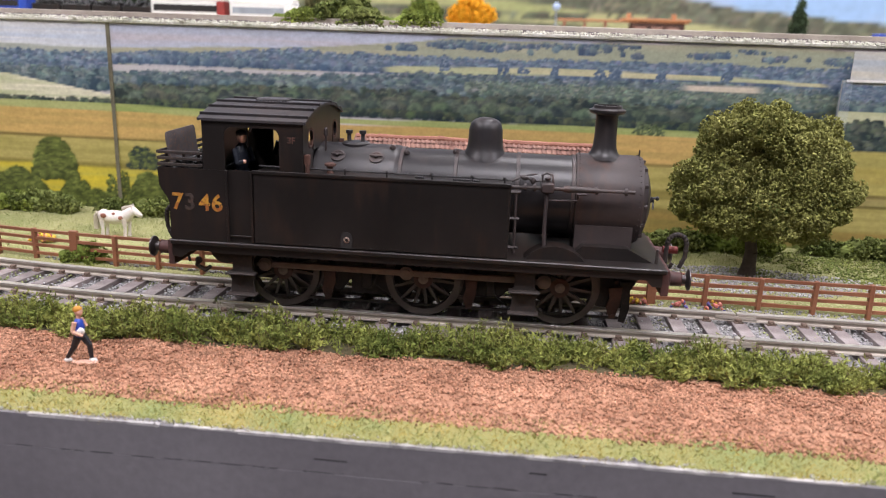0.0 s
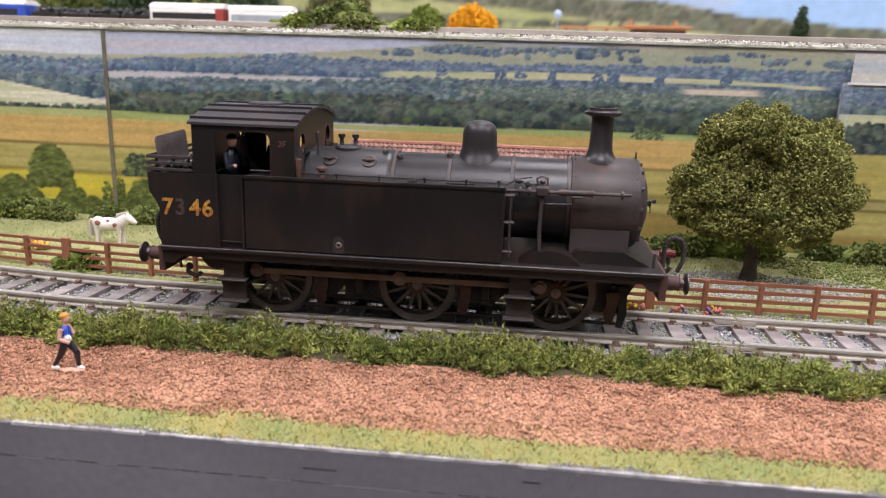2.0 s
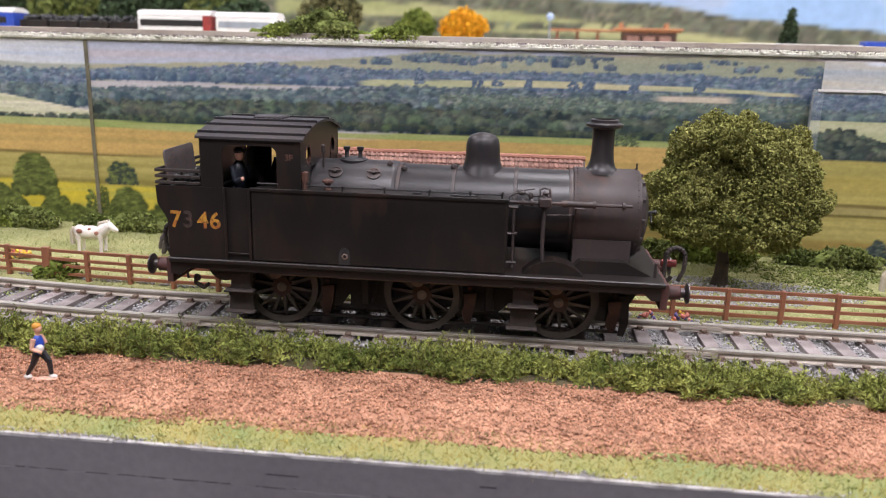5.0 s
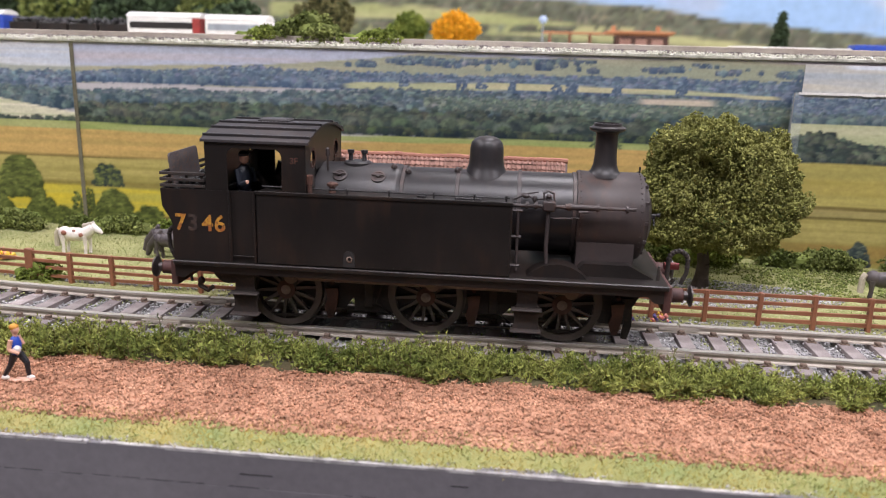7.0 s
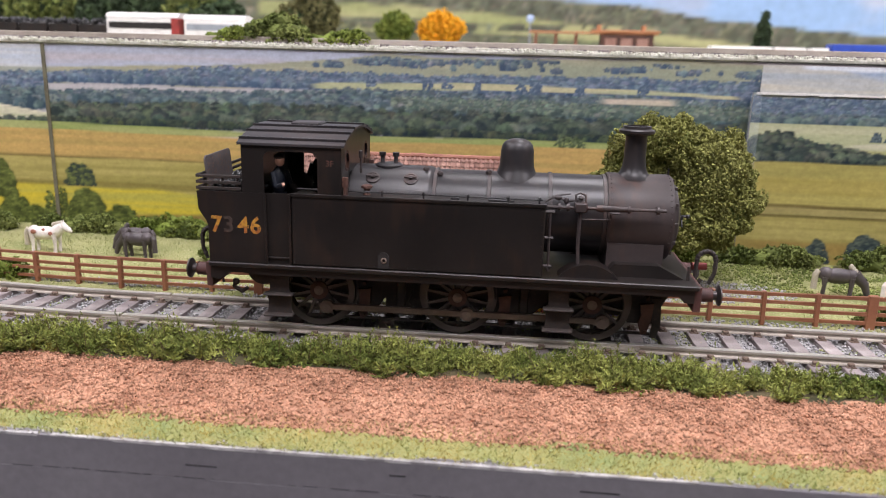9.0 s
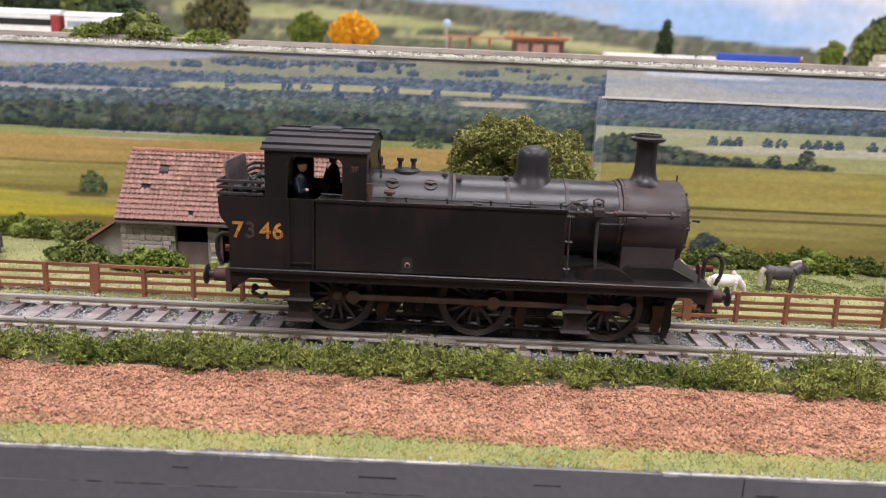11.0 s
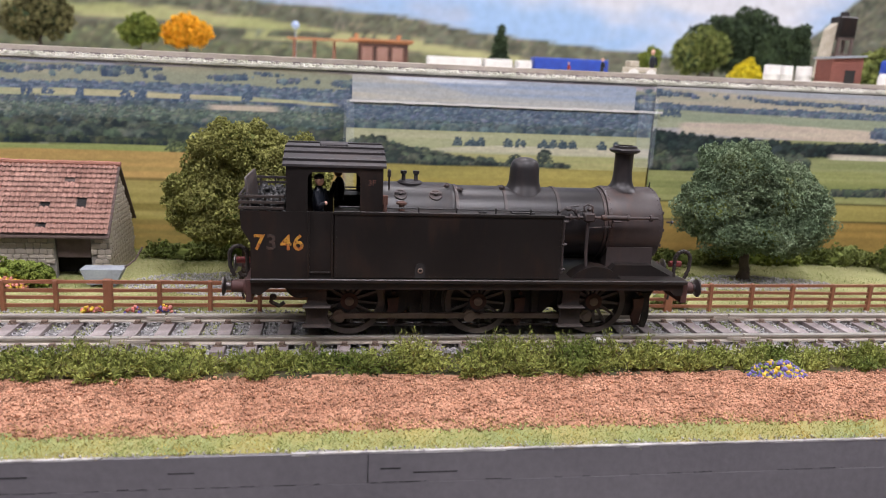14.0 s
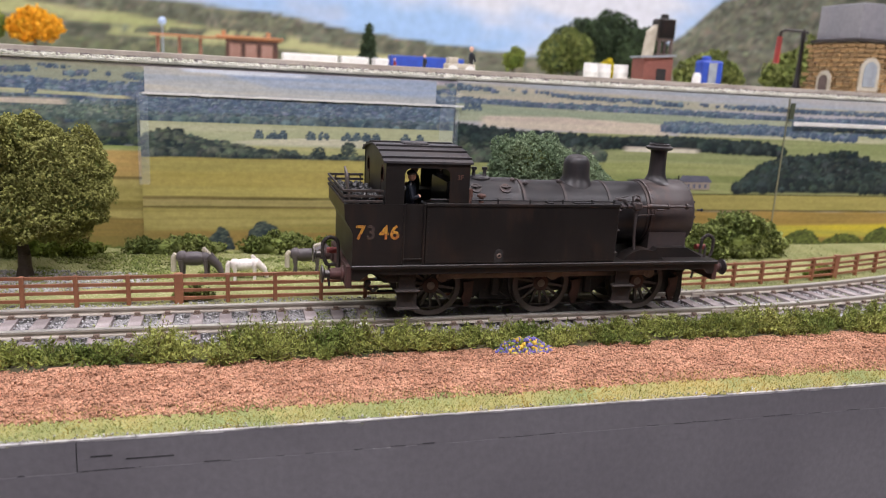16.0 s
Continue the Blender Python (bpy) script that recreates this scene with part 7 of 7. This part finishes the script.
def coach(x, y, ln, h, body, band_mat, end_mat, label, roof_mat):
    c_ = empty("coach", x, y, DECK)
    tagged(c_, label, "railway coach", "upper trains")
    bm = B(); box(bm, 0, ln, -8, 8, 4, h - 3, 0.8); part("body", bm, body, c_)
    bm = B(); prism(bm, [(-8, h - 3)] + [(-8 * math.cos(radians(a)), h - 3 + 3 * math.sin(radians(a))) for a in range(20, 161, 20)] + [(8, h - 3)], 0, ln, plane="yz"); part("roof", bm, roof_mat, c_)
    bm = B(); box(bm, 2, ln - 2, -8.3, -7.9, h * 0.48, h * 0.68); part("window_band", bm, band_mat, c_)
    bm = B(); box(bm, ln - 5, ln + 0.3, -8.4, 8.4, 4.5, h - 3.4, 0.5); part("end_panel", bm, end_mat, c_)
    for k in (8, ln - 12):
        bm = B()
        for w in (0, 6):
            cyl(bm, (k + w, -5, 2.2), (k + w, 5, 2.2), 2.2, 2.2, 12)
        part("bogie", bm, M["wheel"], c_)
    return c_


coach(-206, 284, 46, 18.5, M["white_paint"], M["dark"], M["red"], "white model coach with a dark window band and red end", M["white_paint"])
coach(-157, 284, 38, 18.0, M["white_paint"], M["trough"], M["white_paint"], "plain white model coach", M["white_paint"])
coach(-318, 284, 32, 18.0, M["blue_cloth"], M["dark"], M["blue_cloth"], "deep blue model coach", M["white_paint"])
for k in range(4):
    w_ = empty("coal_wagon", -283 + k * 19.5, 284, DECK)
    tagged(w_, "black open model wagon loaded with coal", "wagon", "upper trains")
    bm = B(); box(bm, 0, 18, -7, 7, 4, 11, 0.5); part("body", bm, M["black"], w_)
    pl = np.stack([rng.uniform(1, 17, 60), rng.uniform(-6, 6, 60), rng.uniform(10.5, 13, 60)], 1)
    scatter("load", STONE, pl, rng.uniform(2, 4, 60), M["coal"], parent=w_)
    bm = B()
    for q in (4, 14):
        cyl(bm, (q, -5, 2.2), (q, 5, 2.2), 2.2, 2.2, 12)
    part("wheelset", bm, M["wheel"], w_)
for x, ln, c_, nm in ((203, 49, "white_paint", "long white flat load on a wagon"), (254, 26, "white_paint", "white flat load on a wagon"), (284, 14, "white_paint", "short white load on a wagon"), (299, 70, "blue_cloth", "long deep blue wagon on the upper line")):
    w_ = empty("flat_wagon", x, 490, DECK)
    tagged(w_, nm, "wagon", "upper wagons")
    bm = B(); box(bm, 0, ln - 1, -7, 7, 4, 12 if c_ == "white_paint" else 15.5, 0.6); part("body", bm, M[c_], w_)
    bm = B()
    for q in (5, ln - 6):
        cyl(bm, (q, -5, 2.2), (q, 5, 2.2), 2.2, 2.2, 12)
    part("wheelset", bm, M["wheel"], w_)


def small_doll(x, y, top, body_mat, label):
    k = (top - DECK) / 12.0
    def build(bm):
        cyl(bm, (0, -0.6 * k, 0), (0, -0.5 * k, 5.5 * k), 0.7 * k, 0.8 * k, 7, mi=0); cyl(bm, (0, 0.6 * k, 0), (0, 0.5 * k, 5.5 * k), 0.7 * k, 0.8 * k, 7, mi=0)
        ball(bm, (0, 0, 7.3 * k), (1.0 * k, 1.5 * k, 2.4 * k), 9, 7, mi=1); ball(bm, (0, 0, 10.8 * k), (0.9 * k, 0.9 * k, 1.1 * k), 8, 6, mi=2)
        cyl(bm, (0, -1.5 * k, 9 * k), (0.8 * k, -1.8 * k, 5.8 * k), 0.45 * k, 0.4 * k, 6, mi=1)
    return doll("worker_doll", x, y, DECK, 20, [M["black_cloth"], body_mat, M["skin"]], build, label, "upper shelf figurines")


small_doll(244, 199, DECK + 7.5, M["red"], "small figurine in red on the upper shelf")
small_doll(256, 181, DECK + 10.0, M["navy"], "small figurine in dark blue on the upper shelf")
small_doll(278, 171, DECK + 15.0, M["navy"], "small figurine standing by a white trolley")
tr_ = empty("trolley", 272, 173, DECK)
tagged(tr_, "white platform trolley with round white wheels", "trolley")
bm = B(); box(bm, -7, 8, -4, 4, 3.4, 6.0, 0.4); box(bm, -6, -1, -3, 3, 6, 9.0, 0.4); part("bed", bm, M["mane"], tr_)
for q in (-4, 5):
    bm = B(); cyl(bm, (q, -5, 2.6), (q, 5, 2.6), 2.6, 2.6, 14); part("wheel", bm, M["white_paint"], tr_)
for q in range(3):
    d_ = empty("drum", 359.5 + q * 9.5, 200 + (q % 2) * 3, DECK)
    tagged(d_, "pale grey upright drum", "drum", "drums by the shed")
    bm = B(); lathe(bm, (0, 0, 0), (0, 0, 1), [(4.2, 0), (4.4, 0.4), (4.2, 0.8), (4.2, 6), (4.4, 6.4), (4.2, 6.8), (4.2, 11), (3.8, 11.2)], 18); part("shell", bm, M["white_paint"], d_, smooth=True)
shed = empty("red_shed", 396, 196, DECK)
tagged(shed, "small dull-red timber shed with a grey sloping roof", "shed")
boards_m = mat("red_brown_boards", (0.22, 0.075, 0.055), (0.17, 0.06, 0.045), 0.8, scale=40, fine=600)
bm = B(); prism(bm, [(-9, 0), (-9, 15.5), (9, 17.0), (9, 0)], -7, 7)
shed_wall = part("wall", bm, boards_m, shed)
for q in range(9):
    bm = B(); box(bm, -9.2, 9.2, -7.35, -6.95, 0.6 + q * 1.7, 2.2 + q * 1.7, 0.1)
    part("board", bm, boards_m, shed_wall)
bm = B(); prism(bm, [(-10.2, 15.7), (10.2, 17.2), (10.2, 18.2), (-10.2, 16.7)], -8.5, 8.5); part("roof", bm, M["trough"], shed)
bm = B(); box(bm, -1, 5, -7.6, -7.1, 3, 10); part("window", bm, M["dark"], shed)
tower_ = empty("coal_hoist", 438, 259, DECK)
tagged(tower_, "dark timber coal hoist with a pale leaning chute", "coal hoist")
bm = B()
for qx in (-4, 5):
    for qy in (-4, 4):
        box(bm, qx - 0.9, qx + 0.9, qy - 0.9, qy + 0.9, 0, 40, 0.2)
for z in (10, 20, 30):
    box(bm, -5, 6, -5, 5, z, z + 1.6, 0.2)
part("frame", bm, M["timber"], tower_)
bm = B(); box(bm, -5.5, 6.5, -5.5, 5.5, 31, 44, 0.8); cyl(bm, (0.5, 0, 44), (0.5, 0, 47), 3, 2.4, 12)
part("hopper", bm, M["black"], tower_, "dark hopper")
bm = B(); prism(bm, [(-14, 6), (-8, 6), (-5.6, 40), (-10.5, 36)], -3, 3)
part("chute", bm, M["mane"], tower_, "pale leaning chute")
tank_ = empty("blue_tank", 456, 229, DECK)
tagged(tank_, "bright blue model tank with a grey panel", "tank")
bm = B(); box(bm, -7, 8, -5, 5, 0, 18, 1.2); lathe(bm, (-2, 0, 17.5), (0, 0, 1), [(3, 0), (3, 2.5), (2, 3.2)], 14); part("shell", bm, M["blue_cloth"], tank_)
bm = B(); box(bm, -3, 3, -5.6, -4.9, 2, 16.5, 0.3); part("panel", bm, M["trough"], tank_)
bm = B(); lathe(bm, (-9.5, -3, 0), (0, 0, 1), [(2.6, 0), (2.8, 3), (2.6, 8), (1.6, 10)], 14); part("cylinder", bm, M["white_paint"], tank_, smooth=True)
for q, (x, y) in enumerate(((408, 150), (352, 140), (430, 190))):
    bm = B(); box(bm, -7, 7, -3, 3, 0, 3.2, 0.5)
    ob = tagged(part("timber_stack", bm, M["mane"]), "pale stack of sawn timber", "timber", "timber stacks")
    ob.matrix_basis = pose(x * MM, y * MM, (DECK - 0.1) * MM, 0, 0, 10 * q)
crane_ = empty("water_crane", 514, 216, DECK)
tagged(crane_, "dark water crane with a hanging red bag", "water crane")
bm = B(); lathe(bm, (0, 0, 0), (0, 0, 1), [(3, 0), (3, 4), (1.8, 7), (1.3, 30), (1.6, 38), (0.6, 41)], 14); part("column", bm, M["black"], crane_, smooth=True)
bm = B(); tube(bm, [(3, 0, 39), (-14, 0, 39.5), (-17, 0, 38), (-17.5, 0, 35)], 0.9, 8); part("jib", bm, M["black"], crane_, smooth=True)
bm = B(); cyl(bm, (-17.5, 0, 35), (-17.8, 0, 18.5), 1.7, 1.9, 12); part("bag", bm, M["red"], crane_, "red hanging bag")
tw = empty("water_tower", 0, 0, DECK)
tagged(tw, "brown stone water tower with a grey iron tank", "water tower")
TX0, TX1, TY0, TY1 = 533.0, 600.0, 190.0, 229.0
bm = B(); box(bm, TX0 + 0.6, TX1, TY0 + 0.6, TY1, 0, 34); wall_ = part("wall", bm, mat("pale_lime_mortar", (0.52, 0.43, 0.28), (0.42, 0.34, 0.21), 0.95, scale=80, fine=900), tw)
ts_ = mat("brown_ashlar", (0.19, 0.105, 0.04), (0.30, 0.19, 0.085), 0.9, scale=60, fine=900, bump=0.3, obj_random=0.35)
tmesh = bpy.data.meshes.new("stone")
b = B(); box(b, -0.5, 0.5, -0.5, 0.5, -0.5, 0.5, 0.1); bmesh.ops.scale(b, vec=(MM,) * 3, verts=b.verts); b.to_mesh(tmesh); b.free(); tmesh.materials.append(ts_)
for row in range(11):
    z = 1.6 + row * 3.0
    for face in (0, 1):
        p, end = (TX0, TX1) if face == 0 else (TY0, TY1)
        p -= 0
        while p < end:
            w = float(r_.uniform(3.5, 8))
            ob = new("stone", tmesh); ob.parent = wall_
            c = p + w / 2
            ob.matrix_basis = (pose(c * MM, TY0 * MM, z * MM) @ Matrix.Diagonal((w * 0.86, 1.6 + float(r_.uniform(0, 0.6)), 2.75 * float(r_.uniform(0.72, 0.95)), 1))) if face == 0 else (pose(TX0 * MM, c * MM, z * MM) @ Matrix.Diagonal((1.6 + float(r_.uniform(0, 0.6)), w * 0.86, 2.75 * float(r_.uniform(0.72, 0.95)), 1)))
            p += w
bm = B(); box(bm, TX0 - 1.5, TX1 + 1, TY0 - 1.5, TY1 + 1, 33.5, 35.5, 0.4); part("cornice", bm, M["under"], tw)
bm = B(); box(bm, TX0 + 1.5, TX1 - 1, TY0 + 1.5, TY1 - 1, 35.5, 57, 0.5); part("iron_tank", bm, mat("slate_grey_iron", (0.20, 0.195, 0.215), (0.26, 0.25, 0.27), 0.6, scale=30, fine=400), tw, "grey iron tank")
QUARTER = Matrix.Translation((TX0, 212, 0)) @ Euler((0, 0, radians(-90))).to_matrix().to_4x4()
bm = B(); prism(bm, [(-6, 0), (-6, 10)] + arc(0, 10, 6, 180, 0, 8) + [(6, 0)], -2.0, -1.0); bmesh.ops.transform(bm, matrix=QUARTER, verts=bm.verts); d_ = part("door", bm, M["mane"], tw, "pale arched door surround")
bm = B(); prism(bm, [(-3.8, 0), (-3.8, 9.5)] + arc(0, 9.5, 3.8, 180, 0, 8) + [(3.8, 0)], -2.4, -2.05); bmesh.ops.transform(bm, matrix=QUARTER, verts=bm.verts); part("leaf", bm, M["timber"], d_)
bm = B(); prism(bm, [(536.5, 4), (536.5, 17)] + arc(544, 17, 7.5, 180, 0, 8) + [(551.5, 4)], TY0 - 2.0, TY0 - 1.0); d_ = part("window", bm, M["mane"], tw, "pale arched window surround")
bm = B(); prism(bm, [(539, 6.5), (539, 17)] + arc(544, 17, 5, 180, 0, 8) + [(549, 6.5)], TY0 - 2.4, TY0 - 2.05); part("pane", bm, M["trough"], d_)
kiosk = empty("kiosk")
kiosk.matrix_basis = pose(-18 * MM, 888 * MM, DECK * MM) @ Matrix.Scale(1.22, 4)
tagged(kiosk, "long low station shelter with an orange-brown roof", "shelter")
bm = B(); box(bm, 62, 200, -14, 14, 26.5, 28.2, 0.4); box(bm, 130, 202, -16, 16, 28.2, 30.5, 0.6)
for q in (136, 184):
    box(bm, q, q + 4, -4, 4, 30, 36, 0.4)
part("roof", bm, mat("orange_roof", (0.50, 0.22, 0.10), (0.42, 0.19, 0.09), 0.8, scale=40, fine=600), kiosk)
bm = B(); box(bm, 140, 196, -12, 12, 0, 26.6, 0.4); kw = part("wall", bm, M["rust"], kiosk)
for q in range(3):
    bm = B(); box(bm, 144 + q * 17, 156 + q * 17, -12.8, -11.9, 6, 22, 0.2); part("shutter", bm, M["roof_tile"], kw, "pale pink shutter")
for q in (68, 90, 112):
    bm = B(); box(bm, q, q + 3, -2, 2, 0, 26.6); part("post", bm, M["tile_red"], kiosk)
lampost = empty("street_lamp", 60, 1048, DECK)
tagged(lampost, "tall lamp post with a pale blue globe", "lamp post")
bm = B(); cyl(bm, (0, 0, 0), (0, 0, 55), 1.6, 1.2, 8); part("post", bm, M["trough"], lampost)
bm = B(); ball(bm, (0, 0, 58), (6, 6, 6), 12, 9); part("globe", bm, ink("globe", (0.45, 0.55, 0.75), (0.4, 0.5, 0.7)), lampost, smooth=True)

# ---------------------------------------------------------------- high printed sky behind the upper shelf
SKY_Y = 1180.0
S = Print(-1300, 2200, 60, 700, 6.0, (0.30, 0.45, 0.68))
cloud = smooth01((fbm(S.X * 0.0022 + 3, S.Z * 0.0065, 41, 5) - 0.40) * 4.2)
S.C += (np.array((0.60, 0.61, 0.66)) - S.C) * cloud[..., None]
cloud = smooth01((fbm(S.X * 0.004, S.Z * 0.009, 57, 5) - 0.55) * 5)
S.C += (np.array((0.44, 0.45, 0.52)) - S.C) * (cloud * 0.6)[..., None]
HILL_D, HILL_L = (0.055, 0.064, 0.042), (0.19, 0.185, 0.125)
S.speck = fbm(S.X * 0.06, S.Z * 0.06, 78, 3)
RIDGE_L = [(-1300, 230), (-500, 215), (-200, 190), (-107, 176), (97, 164), (216, 160), (374, 138), (612, 118), (778, 111), (900, 104), (960, 70)]
S.field(50, RIDGE_L, (0.15, 0.155, 0.095), (0.22, 0.21, 0.145), x1=960, seed=400, wob=3, soft=6, fx=0.01, streak=0.06)
S.wood(-1300, 960, 60, RIDGE_L, HILL_D, HILL_L, 9, 401, 1.0, 0.36)
for k, (lo, hi, xa, xb) in enumerate((([(-1300, 138), (-105, 128), (60, 116), (225, 106)], [(-1300, 150), (-250, 152), (-105, 148), (60, 132), (225, 118)], -420, 215), ([(-60, 108), (240, 98), (480, 84)], [(-60, 116), (60, 124), (240, 122), (360, 106), (480, 92)], -40, 470), ([(-1300, 108), (-160, 96)], [(-1300, 125), (-160, 112)], -460, -170))):
    S.field(lo, hi, (0.40, 0.39, 0.19), (0.31, 0.33, 0.14), x0=xa, x1=xb, seed=410 + k, wob=4, soft=6, fx=0.01, streak=0.06)
S.wood(-420, 470, 112, 122, HILL_D, HILL_L, 6, 415, 0.7, 0.52)
S.wood(-1300, 360, 60, [(-1300, 165), (-520, 145), (-330, 118), (-100, 100), (60, 98), (150, 102), (360, 84)], HILL_D, (0.18, 0.19, 0.10), 9, 416, 1.0, 0.3)
RIDGE_R = [(900, 60), (980, 138), (1038, 176), (1117, 246), (1242, 290), (1500, 330), (2200, 360)]
S.field(50, RIDGE_R, (0.10, 0.11, 0.075), (0.17, 0.165, 0.11), x0=900, seed=420, wob=4, soft=8, fx=0.01, streak=0.06)
S.wood(900, 2200, 60, RIDGE_R, (0.04, 0.048, 0.034), (0.20, 0.195, 0.14), 10, 421)
bm = B(); box(bm, -1300, 2200, SKY_Y + 1, SKY_Y + 6, 60, 700)
skyboard = tagged(part("sky_backdrop", bm, board_m), "printed sky and wooded hills behind the upper shelf", "backdrop", kind="structure")
S.build("print", SKY_Y, print_paper("printed_sky_paper", 0.6, 60.0), skyboard)

# ---------------------------------------------------------------- what moves
RUN = [(0, 0), (2.0, 0), (2.5, 0.9), (3, 2.5), (3.5, 3.8), (4, 5.3), (6.5, 13.2), (7, 14.6), (7.5, 16.6), (8, 19.7), (8.8, 30), (9.6, 47.5), (10.5, 69.4), (11, 82), (11.5, 94.6), (12, 107.2), (12.5, 119.8), (13, 132.4), (13.5, 145.2), (14, 161), (14.5, 179.4), (15, 199.5), (15.5, 222), (16, 248.3)]


def run_x(t):
    """Millimetres run at t seconds, smooth through the table."""
    ts, xs = [r[0] for r in RUN], [r[1] for r in RUN]
    d = [(xs[i + 1] - xs[i]) / (ts[i + 1] - ts[i]) for i in range(len(ts) - 1)]
    m = [d[0]] + [0 if d[i - 1] * d[i] <= 0 else 2 * d[i - 1] * d[i] / (d[i - 1] + d[i]) for i in range(1, len(d))] + [d[-1]]
    i = max(0, min(len(ts) - 2, int(np.searchsorted(ts, t, side="right")) - 1))
    h = ts[i + 1] - ts[i]
    u = (t - ts[i]) / h
    return (2 * u**3 - 3 * u**2 + 1) * xs[i] + (u**3 - 2 * u**2 + u) * h * m[i] + (3 * u**2 - 2 * u**3) * xs[i + 1] + (u**3 - u**2) * h * m[i + 1]


def motions():
    times = [i / 10 for i in range(161)]
    places = []
    for t in times:
        x = run_x(t)
        xf, yf, _ = track_point(x + 32)
        xr, yr, _ = track_point(x - 34)
        drift = 1.2 * min(1.0, max(0.0, (x - 20) / 80))
        head = math.degrees(math.atan2(yf - yr, xf - xr))
        places.append((t, x, pose(x * MM, ((yf + yr) / 2 + drift) * MM, 0, 0, 0, head)))
    walk(loco, [(t, m) for t, x, m in places])
    for x0, sy, w in wheels:
        walk(w, [(t, pose(x0 * MM, sy * 8.3 * MM, 9.2 * MM, 0, 0, 0 if sy < 0 else 180) @ pose(0, 0, 0, 0, (1 if sy < 0 else -1) * math.degrees(x / WHEEL_R), 0)) for t, x, m in places])
    for sy, rod in rods:
        rows = []
        for t, x, m in places:
            a = radians(PHASE + (90 if sy > 0 else 0)) - x / WHEEL_R
            rows.append((t, pose(CRANK * math.cos(a) * MM, sy * 10.9 * MM, (9.2 + CRANK * math.sin(a)) * MM)))
        walk(rod, rows)
    for d, x, y, rz in crew:
        walk(d, [(t, m @ pose(x * MM, y * MM, 27.3 * MM, 0, 0, rz)) for t, _, m in places])


motions()
